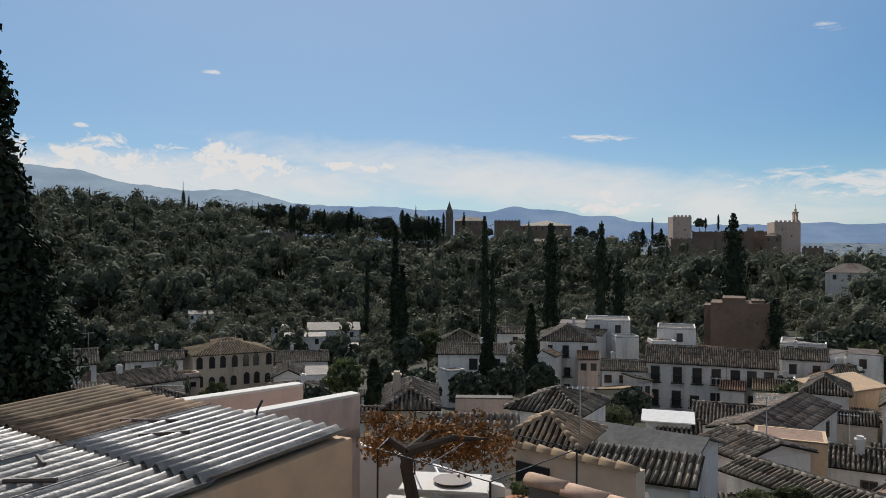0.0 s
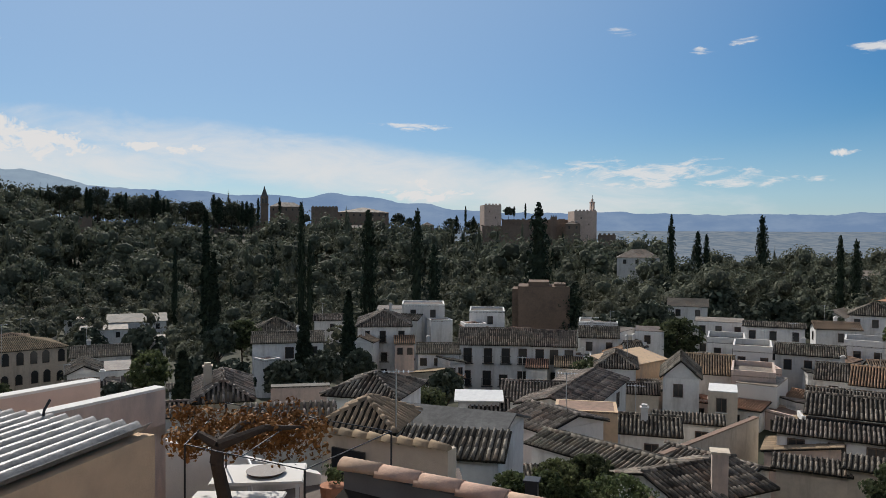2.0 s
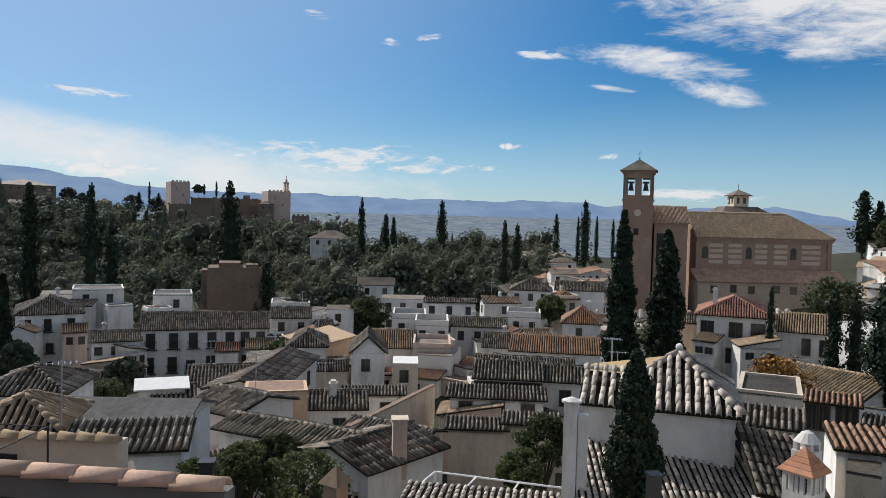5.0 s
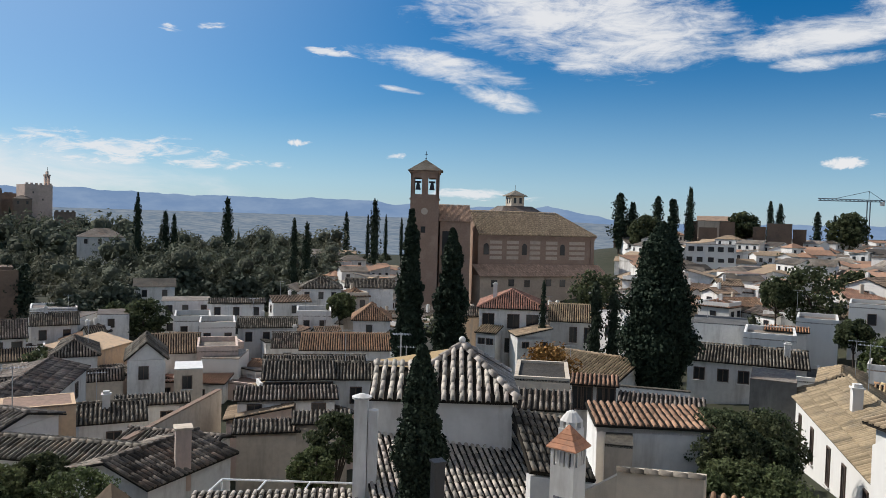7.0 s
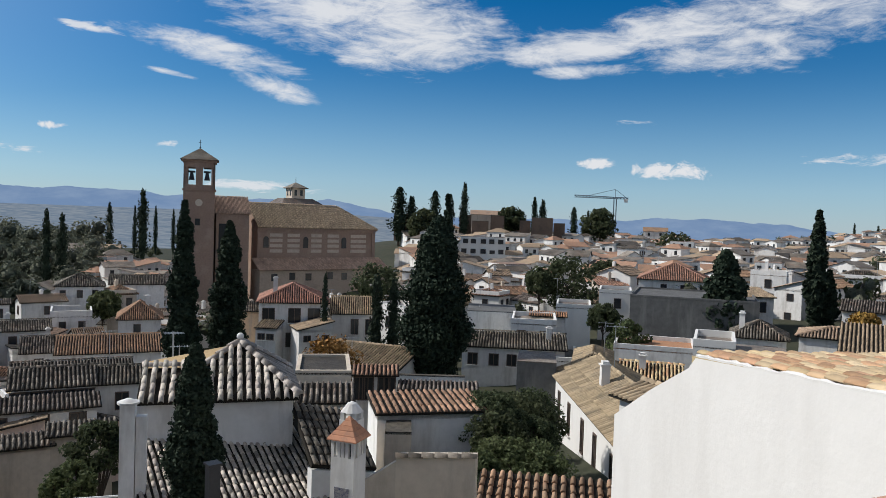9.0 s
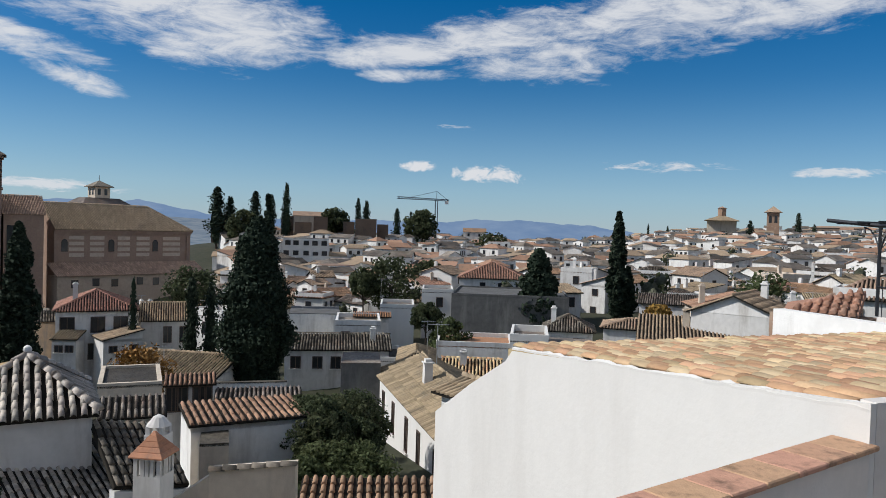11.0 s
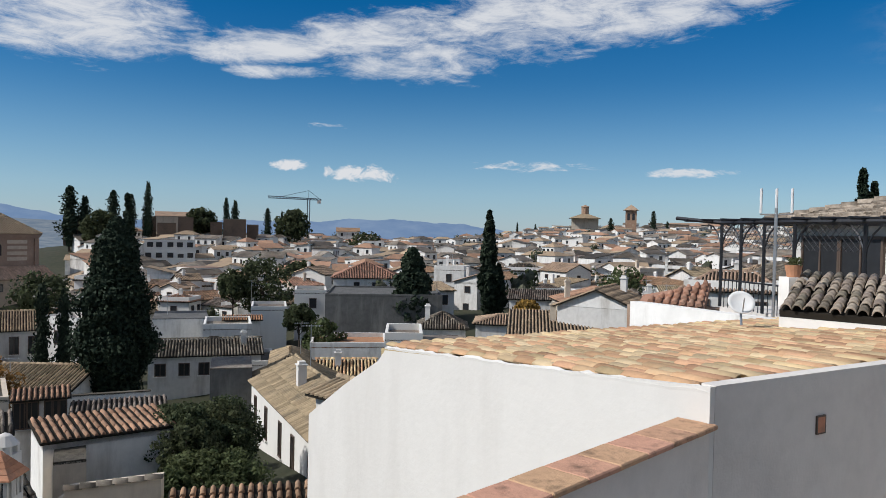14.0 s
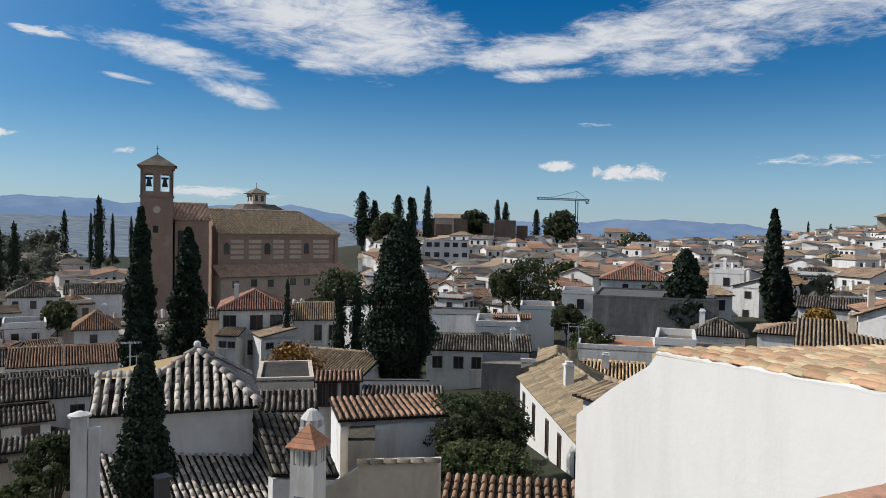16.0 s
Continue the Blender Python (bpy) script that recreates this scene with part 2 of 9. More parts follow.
M_TILE = material("weathered_roof_tile", (0.24, 0.205, 0.165), (0.06, 0.05, 0.04), stain=(0.2, 0.13, 0.09), stain_scale=0.9, fine=5, amount=0.85, bump=0.3, bump_scale=30, island=0.65, rough=0.62)
M_TILE_RED = material("red_roof_tile", (0.38, 0.22, 0.14), (0.26, 0.155, 0.11), stain=(0.17, 0.14, 0.11), stain_scale=0.8, fine=5, amount=0.6, island=0.28)
M_TILE_TAN = material("tan_roof_tile", (0.38, 0.275, 0.18), (0.25, 0.185, 0.13), stain=(0.16, 0.13, 0.1), stain_scale=0.8, fine=5, amount=0.6, island=0.25)
# Lighter copy of the tan tile: sun on the church roofs put into colour.
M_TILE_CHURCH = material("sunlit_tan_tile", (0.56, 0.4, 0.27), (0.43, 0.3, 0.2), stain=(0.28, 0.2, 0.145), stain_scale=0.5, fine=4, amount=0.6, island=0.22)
M_TILE_LICHEN = material("lichened_roof_tile", (0.46, 0.4, 0.325), (0.25, 0.21, 0.165), stain=(0.16, 0.135, 0.11), stain_scale=2.5, fine=9, amount=0.8, bump=0.35, bump_scale=40, island=0.45, rough=0.55)
# Near-black sheet under the tiles: shade between rows put into colour, over moss.
M_CHANNEL = material("shaded_mossy_channel", (0.035, 0.03, 0.024), (0.02, 0.018, 0.014), fine=6, amount=0.6, rough=0.95)
M_TILE_OLD = material("old_grey_tile", (0.36, 0.3, 0.235), (0.16, 0.13, 0.1), stain=(0.08, 0.066, 0.05), stain_scale=2.2, fine=9, amount=0.85, bump=0.35, bump_scale=40, island=0.45, rough=0.7)
M_TILE_OCHRE = material("ochre_roof_tile", (0.53, 0.38, 0.24), (0.45, 0.3, 0.18), stain=(0.3, 0.18, 0.11), stain_scale=3.5, fine=14, amount=0.7, island=0.3,
                        palette=((0.531, 0.404, 0.232), (0.471, 0.272, 0.141), (0.547, 0.437, 0.267), (0.394, 0.214, 0.113), (0.531, 0.354, 0.197), (0.513, 0.396, 0.211), (0.539, 0.428, 0.254), (0.471, 0.247, 0.141)))
M_COPING = material("worn_coping_tile", (0.53, 0.31, 0.2), (0.44, 0.25, 0.16), stain=(0.13, 0.085, 0.06), stain_scale=4.5, fine=18, amount=0.6, island=0.06, coords="World")
M_CONCRETE = material("stained_concrete", (0.17, 0.165, 0.155), (0.11, 0.107, 0.1), stain=(0.26, 0.25, 0.23), stain_scale=0.4, fine=1.5, coarse=0.2, amount=0.7, streak=True)
M_FLOORTILE = material("roof_terrace_tiles", (0.3, 0.2, 0.15), (0.21, 0.15, 0.115), stain=(0.13, 0.11, 0.09), stain_scale=0.7, fine=3, amount=0.7, random_tint=0.35)
M_TERRACOTTA = material("terracotta", (0.48, 0.24, 0.14), (0.36, 0.18, 0.11), stain=(0.24, 0.17, 0.13), stain_scale=3.0, fine=12, island=0.18)
M_PANE = material("window_pane", (0.03, 0.032, 0.035), (0.02, 0.02, 0.022), rough=0.15, bump=0)
M_WOOD = material("dark_wood", (0.1, 0.065, 0.045), (0.06, 0.04, 0.03), fine=14, rough=0.6)
M_IRON = material("dark_iron", (0.035, 0.036, 0.04), rough=0.5, metal=0.6, fine=20, bump=0.1)
M_STEEL = material("galvanised_steel", (0.5, 0.51, 0.52), rough=0.4, metal=0.8, fine=12, bump=0.1)
M_CRANE = material("blue_grey_crane_paint", (0.09, 0.115, 0.14), (0.06, 0.08, 0.1), rough=0.5, fine=2, bump=0)
M_PIPE = material("painted_tube", (0.78, 0.78, 0.77), rough=0.5, fine=12, bump=0.05)
M_CANE = material("cypress_foliage", (0.034, 0.047, 0.029), (0.021, 0.031, 0.019), fine=1.5, coarse=0.4, amount=0.6, bump=0, rough=0.8, island=0.35)
M_LEAF = material("tree_foliage", (0.088, 0.1, 0.05), (0.046, 0.057, 0.028), fine=0.8, coarse=0.2, amount=0.6, bump=0, rough=0.7, island=0.5, coords="World")
# Leaf colour raised to stand for the haze that lifts distant darks.
M_WOODS = material("woodland_foliage", (0.105, 0.12, 0.082), (0.155, 0.148, 0.1), fine=0.05, coarse=0.02, amount=0.7, bump=0, rough=0.8, island=0.25, coords="World")
# Core darker than the leaves: shade in the gaps between them put into colour.
M_WOODMASS = material("shaded_crown_core", (0.07, 0.083, 0.058), (0.105, 0.102, 0.07), fine=0.5, coarse=0.03, amount=0.7, bump=0.9, bump_scale=0.9, rough=0.9, island=0.35, coords="World")
for relief in M_WOODMASS.node_tree.nodes:
    if relief.type == "BUMP":
        relief.inputs["Distance"].default_value = 1.2
M_CREST = material("pine_foliage", (0.085, 0.096, 0.066), (0.05, 0.06, 0.042), fine=0.3, coarse=0.05, amount=0.6, bump=0, rough=0.75, island=0.35, coords="World")
M_BUSH = material("shrub_foliage", (0.12, 0.14, 0.062), (0.065, 0.08, 0.035), fine=1.0, amount=0.6, bump=0, rough=0.65, island=0.5, coords="World")


def leafy(m, share):
    """Lets light through the leaves of a foliage material."""
    nt = m.node_tree
    bsdf, out = nt.nodes["Principled BSDF"], nt.nodes["Material Output"]
    thin, mix = nt.nodes.new("ShaderNodeBsdfTranslucent"), nt.nodes.new("ShaderNodeMixShader")
    nt.links.new(bsdf.inputs["Base Color"].links[0].from_socket, thin.inputs["Color"])
    mix.inputs[0].default_value = share
    nt.links.new(bsdf.outputs[0], mix.inputs[1])
    nt.links.new(thin.outputs[0], mix.inputs[2])
    nt.links.new(mix.outputs[0], out.inputs["Surface"])


for foliage in (M_LEAF, M_BUSH):
    leafy(foliage, 0.4)
leafy(M_WOODS, 0.2)
M_RIDGE = material("bleached_ridge_tile", (0.5, 0.34, 0.25), (0.4, 0.26, 0.19), stain=(0.28, 0.22, 0.18), stain_scale=3.0, fine=14, island=0.15)
M_VINE = material("autumn_vine_leaf", (0.3, 0.165, 0.045), (0.17, 0.09, 0.03), fine=3.0, amount=0.7, bump=0, rough=0.7, island=0.45, coords="World")
M_BARK = material("bark", (0.075, 0.058, 0.045), (0.045, 0.036, 0.03), fine=12, bump=0.6)
M_EARTH = material("dry_earth", (0.06, 0.056, 0.036), (0.036, 0.04, 0.024), stain=(0.028, 0.034, 0.019), stain_scale=0.06, fine=0.5, coarse=0.04, amount=0.8, bump=0.4, bump_scale=3, coords="World")
M_SHEET = material("fibre_cement_sheet", (0.31, 0.295, 0.27), (0.15, 0.142, 0.13), stain=(0.04, 0.037, 0.032), stain_scale=3.0, fine=7, amount=0.85, bump=0.35, bump_scale=25, island=0.12, rough=0.46)
M_SHEET_BROWN = material("lichened_sheet", (0.25, 0.175, 0.11), (0.16, 0.115, 0.078), stain=(0.06, 0.05, 0.042), stain_scale=2.4, fine=7, amount=0.8, island=0.12, rough=0.75)
M_SLATE = material("grey_sheet_roof", (0.15, 0.148, 0.142), (0.085, 0.083, 0.08), stain=(0.06, 0.058, 0.055), stain_scale=0.9, fine=4, amount=0.7, rough=0.95)
M_PAVING = material("terrace_paving", (0.16, 0.13, 0.11), (0.11, 0.09, 0.08), fine=4)
M_AWNING = material("pale_awning", (0.7, 0.69, 0.66), (0.6, 0.6, 0.58), fine=3, bump=0.05)


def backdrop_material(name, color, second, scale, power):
    """Distant land: blue haze put into a softly glowing colour, folds of two tones."""
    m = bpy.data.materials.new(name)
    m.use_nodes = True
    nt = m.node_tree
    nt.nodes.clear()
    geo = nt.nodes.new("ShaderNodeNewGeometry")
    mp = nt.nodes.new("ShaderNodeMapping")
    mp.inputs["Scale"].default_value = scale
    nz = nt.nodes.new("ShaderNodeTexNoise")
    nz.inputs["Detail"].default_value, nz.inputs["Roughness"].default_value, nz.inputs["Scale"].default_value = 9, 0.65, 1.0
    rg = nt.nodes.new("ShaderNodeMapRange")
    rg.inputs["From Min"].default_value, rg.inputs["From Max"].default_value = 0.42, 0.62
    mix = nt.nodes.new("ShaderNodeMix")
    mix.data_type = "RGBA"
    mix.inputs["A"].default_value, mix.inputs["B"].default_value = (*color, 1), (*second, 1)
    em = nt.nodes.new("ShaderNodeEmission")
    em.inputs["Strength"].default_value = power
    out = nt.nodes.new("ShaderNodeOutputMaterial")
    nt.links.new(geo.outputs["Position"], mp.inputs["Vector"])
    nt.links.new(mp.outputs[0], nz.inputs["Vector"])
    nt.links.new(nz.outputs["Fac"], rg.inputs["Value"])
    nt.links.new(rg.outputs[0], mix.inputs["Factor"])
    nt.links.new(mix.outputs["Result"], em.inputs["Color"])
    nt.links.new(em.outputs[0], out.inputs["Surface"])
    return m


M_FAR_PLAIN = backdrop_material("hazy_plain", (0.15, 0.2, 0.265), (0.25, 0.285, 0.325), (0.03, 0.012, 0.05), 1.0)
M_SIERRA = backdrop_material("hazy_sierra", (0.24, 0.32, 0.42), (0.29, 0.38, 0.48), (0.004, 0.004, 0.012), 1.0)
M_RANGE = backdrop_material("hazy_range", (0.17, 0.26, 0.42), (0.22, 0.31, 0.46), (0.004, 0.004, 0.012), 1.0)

# ---- mesh helpers ----


def mesh_of(name, bm, mats, smooth=False):
    me = bpy.data.meshes.new(name)
    bm.normal_update()
    bm.to_mesh(me)
    bm.free()
    for m in mats if isinstance(mats, (tuple, list)) else (mats,):
        me.materials.append(m)
    if smooth:
        for p in me.polygons:
            p.use_smooth = True
    return me


def part(name, bm, mat, parent, label="", smooth=False):
    me = bm if isinstance(bm, bpy.types.Mesh) else mesh_of(name, bm, mat, smooth)
    ob = new(name, me)
    ob.parent = parent
    if label:
        ob["label"] = label
    return ob


def thing(name, m, label, category, group="", kind=""):
    e = new(name)
    e.matrix_world = m
    e.empty_display_size = 0.3
    return tagged(e, label, category, group, kind)


def box(bm, x0, y0, z0, x1, y1, z1, mi=0):
    v = [bm.verts.new((x, y, z)) for z in (z0, z1) for y in (y0, y1) for x in (x0, x1)]
    for f in ((0, 2, 3, 1), (4, 5, 7, 6), (0, 1, 5, 4), (2, 6, 7, 3), (0, 4, 6, 2), (1, 3, 7, 5)):
        bm.faces.new([v[i] for i in f]).material_index = mi
    return v


def boxes(*specs):
    bm = bmesh.new()
    for s in specs:
        box(bm, *s)
    return bm


def prism(bm, pts, z0, z1, mi=0):
    """An upright prism over a plan outline, anticlockwise."""
    a = [bm.verts.new((x, y, z0)) for x, y in pts]
    b = [bm.verts.new((x, y, z1)) for x, y in pts]
    n = len(pts)
    bm.faces.new(a[::-1]).material_index = mi
    bm.faces.new(b).material_index = mi
    for i in range(n):
        bm.faces.new((a[i], a[(i + 1) % n], b[(i + 1) % n], b[i])).material_index = mi


def slab(bm, corners, thick, mi=0):
    """A flat plate from corners in order (anticlockwise from outside), thick inwards along its normal."""
    c = [Vector(p) for p in corners]
    n = (c[1] - c[0]).cross(c[2] - c[0]).normalized()
    a = [bm.verts.new(p) for p in c]
    b = [bm.verts.new(p - n * thick) for p in c]
    k = len(c)
    bm.faces.new(a).material_index = mi
    bm.faces.new(b[::-1]).material_index = mi
    for i in range(k):
        bm.faces.new((a[i], b[i], b[(i + 1) % k], a[(i + 1) % k])).material_index = mi


def tube(bm, a, b, r, seg=8, r2=None, mi=0):
    a, b = Vector(a), Vector(b)
    q = (b - a).to_track_quat("Z", "Y")
    rings = []
    for p, rr in ((a, r), (b, r if r2 is None else r2)):
        rings.append([bm.verts.new(p + q @ Vector((math.cos(2 * math.pi * i / seg) * rr, math.sin(2 * math.pi * i / seg) * rr, 0))) for i in range(seg)])
    for i in range(seg):
        bm.faces.new((rings[0][i], rings[0][(i + 1) % seg], rings[1][(i + 1) % seg], rings[1][i])).material_index = mi
    bm.faces.new(rings[0][::-1]).material_index = mi
    bm.faces.new(rings[1]).material_index = mi


def tubes(pairs, r, seg=6):
    bm = bmesh.new()
    for a, b in pairs:
        tube(bm, a, b, r, seg)
    return bm


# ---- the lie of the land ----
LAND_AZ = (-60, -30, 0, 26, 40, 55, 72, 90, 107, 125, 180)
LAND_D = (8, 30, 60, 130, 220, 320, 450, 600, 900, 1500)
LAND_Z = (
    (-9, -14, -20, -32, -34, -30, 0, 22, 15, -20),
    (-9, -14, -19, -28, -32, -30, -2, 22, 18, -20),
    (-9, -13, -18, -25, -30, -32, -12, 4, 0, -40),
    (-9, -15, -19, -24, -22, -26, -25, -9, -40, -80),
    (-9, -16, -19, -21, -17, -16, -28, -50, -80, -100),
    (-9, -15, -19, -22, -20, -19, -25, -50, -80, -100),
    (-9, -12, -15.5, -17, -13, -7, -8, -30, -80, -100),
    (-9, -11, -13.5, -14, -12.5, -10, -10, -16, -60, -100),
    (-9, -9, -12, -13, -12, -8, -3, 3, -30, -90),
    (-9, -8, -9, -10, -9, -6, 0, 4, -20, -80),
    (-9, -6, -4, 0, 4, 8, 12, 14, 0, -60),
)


def ease(t):
    return t * t * (3 - 2 * t)


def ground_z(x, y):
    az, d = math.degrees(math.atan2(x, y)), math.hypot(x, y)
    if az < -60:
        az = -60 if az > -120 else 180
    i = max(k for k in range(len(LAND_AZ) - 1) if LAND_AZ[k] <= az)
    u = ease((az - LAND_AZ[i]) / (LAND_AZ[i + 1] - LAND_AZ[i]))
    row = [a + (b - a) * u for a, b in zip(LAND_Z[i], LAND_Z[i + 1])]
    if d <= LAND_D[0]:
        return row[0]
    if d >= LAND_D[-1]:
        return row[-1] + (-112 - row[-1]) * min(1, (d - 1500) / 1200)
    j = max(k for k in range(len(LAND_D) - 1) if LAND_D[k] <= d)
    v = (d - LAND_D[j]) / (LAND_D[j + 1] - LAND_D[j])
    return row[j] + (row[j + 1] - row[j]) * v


def ground():
    bm = bmesh.new()
    rings, n = [], 180
    d = 0.8
    while d < 2600:
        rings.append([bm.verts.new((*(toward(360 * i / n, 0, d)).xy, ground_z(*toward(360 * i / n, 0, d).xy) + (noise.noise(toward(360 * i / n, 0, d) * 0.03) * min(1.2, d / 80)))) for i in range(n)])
        d *= 1.06
    for a, b in zip(rings, rings[1:]):
        for i in range(n):
            bm.faces.new((a[i], b[i], b[(i + 1) % n], a[(i + 1) % n]))
    bm.faces.new(rings[0][::-1])
    for f in bm.faces:
        f.normal_flip() if f.normal.z < 0 else None
    bmesh.ops.recalc_face_normals(bm, faces=bm.faces)
    ob = new("ground", mesh_of("ground", bm, M_EARTH, True))
    tagged(ob, "dry brown earth and scrub falling into a valley", "ground", kind="structure")


ground()

# ---- roofs and houses ----


def roof_plane(bm, p0, p1, up, run, left=0.0, right=0.0, pitch=0.24, r=0.085, step=0.42, detail=1, rnd=random):
    """Barrel tiles over one roof plane: eave from p0 to p1, `up` the unit way up the slope, `run` its length; left and right say how far
    the hips or valleys draw in at the top. detail 2: every tile stepped; 1: one ribbed course a row."""
    p0, p1, up = Vector(p0), Vector(p1), Vector(up).normalized()
    e = p1 - p0
    width = e.length
    e.normalize()
    nrm = e.cross(up).normalized()
    count = max(2, int(width / pitch))
    pitch = width / count
    arc = [(-1, 0.0), (-0.6, 0.72), (0, 1.0), (0.6, 0.72), (1, 0.0)] if detail > 1 else [(-1, 0.0), (-0.5, 1.1), (0.5, 1.1), (1, 0.0)]
    for k in range(count):
        s = (k + 0.5) * pitch
        length = run
        if left > 0:
            length = min(length, run * s / left)
        if right > 0:
            length = min(length, run * (width - s) / right)
        if length < 0.25:
            continue
        base = p0 + e * (s + rnd.uniform(-0.01, 0.01))
        pieces = max(1, round(length / step)) if detail > 1 else max(1, round(length / 0.8))
        for j in range(pieces):
            a, b = length * j / pieces - 0.03 * (j == 0), length * (j + 1) / pieces + (0.05 if detail > 1 else 0)
            h0, h1 = (0.055, 0.0) if detail > 1 else (0.03, 0.015)
            wob = rnd.uniform(-0.02, 0.02)
            ra, rb = (r * 1.08, r * 0.9) if detail > 1 else (r, r * rnd.uniform(0.9, 1.0))
            va = [bm.verts.new(base + e * (x * ra + wob) + up * a + nrm * (z * ra + h0)) for x, z in arc]
            vb = [bm.verts.new(base + e * (x * rb - wob) + up * b + nrm * (z * rb + h1)) for x, z in arc]
            for i in range(len(arc) - 1):
                bm.faces.new((va[i], va[i + 1], vb[i + 1], vb[i])).smooth = True
            bm.faces.new(va[::-1])


def ridge_tiles(bm, a, b, r=0.12, step=0.42, rnd=random):
    a, b = Vector(a), Vector(b)
    n = max(1, round((b - a).length / step))
    d = (b - a) / n
    side = d.cross(Vector((0, 0, 1))).normalized()
    top = side.cross(d).normalized()
    arc = [(-1, -0.1), (-0.6, 0.7), (0, 1.0), (0.6, 0.7), (1, -0.1)]
    for j in range(n):
        p, q = a + d * j, a + d * (j + 1.12)
        w = rnd.uniform(-0.015, 0.015)
        va = [bm.verts.new(p + side * (x * r * 1.1 + w) + top * (z * r * 1.1 + 0.03)) for x, z in arc]
        vb = [bm.verts.new(q + side * (x * r * 0.9 + w) + top * z * r * 0.9) for x, z in arc]
        for i in range(4):
            bm.faces.new((va[i], va[i + 1], vb[i + 1], vb[i])).smooth = True
        bm.faces.new(va[::-1])
        bm.faces.new(vb)


def roof_mesh(w, d, kind, rise, over, detail, rnd, back=None):
    """A roof over a plan w wide (x, centred) and d deep (y from 0), its eaves at z 0."""
    bm = bmesh.new()
    x0, x1, y0, y1 = -w / 2 - over, w / 2 + over, -over, d + over
    t = 0.09
    if kind == "flat":
        box(bm, -w / 2, 0, -0.05, w / 2, d, 0.06)
        return bm
    if kind == "shed":
        planes = [((x0, y0, 0), (x1, y0, 0), (0, y1 - y0, rise), 0, 0)]
    elif kind == "shedback":
        planes = [((x1, y1, 0), (x0, y1, 0), (0, y0 - y1, rise), 0, 0)]
    elif kind == "shedleft":
        planes = [((x0, y1, 0), (x0, y0, 0), (x1 - x0, 0, rise), 0, 0)]
    elif kind == "shedright":
        planes = [((x1, y0, 0), (x1, y1, 0), (x0 - x1, 0, rise), 0, 0)]
    elif kind == "gable":
        m = (y1 - y0) / 2
        planes = [((x0, y0, 0), (x1, y0, 0), (0, m, rise), 0, 0), ((x1, y1, 0), (x0, y1, 0), (0, -m, rise), 0, 0)]
    elif kind == "cross":
        m = (x1 - x0) / 2
        planes = [((x0, y1, 0), (x0, y0, 0), (m, 0, rise), 0, 0), ((x1, y0, 0), (x1, y1, 0), (-m, 0, rise), 0, 0)]
    else:
        m = min(x1 - x0, y1 - y0) / 2
        planes = [((x0, y0, 0), (x1, y0, 0), (0, m, rise), m, m), ((x1, y1, 0), (x0, y1, 0), (0, -m, rise), m, m),
                  ((x0, y1, 0), (x0, y0, 0), (m, 0, rise), m, m), ((x1, y0, 0), (x1, y1, 0), (-m, 0, rise), m, m)]
    for a, b, upv, lf, rg in planes:
        a, b, upv = Vector(a), Vector(b), Vector(upv)
        e = (b - a).normalized()
        ca, cb = a + upv + e * lf, b + upv - e * rg
        pts = [a, b, cb, ca] if (cb - ca).length > 0.02 else [a, b, ca]
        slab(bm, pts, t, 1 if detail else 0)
        if detail:
            run = upv.length
            roof_plane(bm, a, b, upv, run, lf, rg, pitch=0.25 if detail > 1 else 0.27, r=0.075 if detail > 1 else 0.08, detail=detail, rnd=rnd)
    if detail:
        if kind == "gable":
            ridge_tiles(bm, (x0, (y0 + y1) / 2, rise + 0.06), (x1, (y0 + y1) / 2, rise + 0.06), rnd=rnd)
        elif kind == "cross":
            ridge_tiles(bm, ((x0 + x1) / 2, y0, rise + 0.06), ((x0 + x1) / 2, y1, rise + 0.06), rnd=rnd)
        elif kind == "hip":
            m = min(x1 - x0, y1 - y0) / 2
            if x1 - x0 > y1 - y0:
                ra, rb = Vector((x0 + m, (y0 + y1) / 2, rise + 0.05)), Vector((x1 - m, (y0 + y1) / 2, rise + 0.05))
            else:
                ra, rb = Vector(((x0 + x1) / 2, y0 + m, rise + 0.05)), Vector(((x0 + x1) / 2, y1 - m, rise + 0.05))
            if (rb - ra).length > 0.3:
                ridge_tiles(bm, ra, rb, rnd=rnd)
            for c in ((x0, y0), (x0, y1), (x1, y0), (x1, y1)):
                near = ra if (Vector((*c, 0)) - ra).length < (Vector((*c, 0)) - rb).length else rb
                ridge_tiles(bm, (c[0], c[1], 0.05), near, rnd=rnd)
    return bm


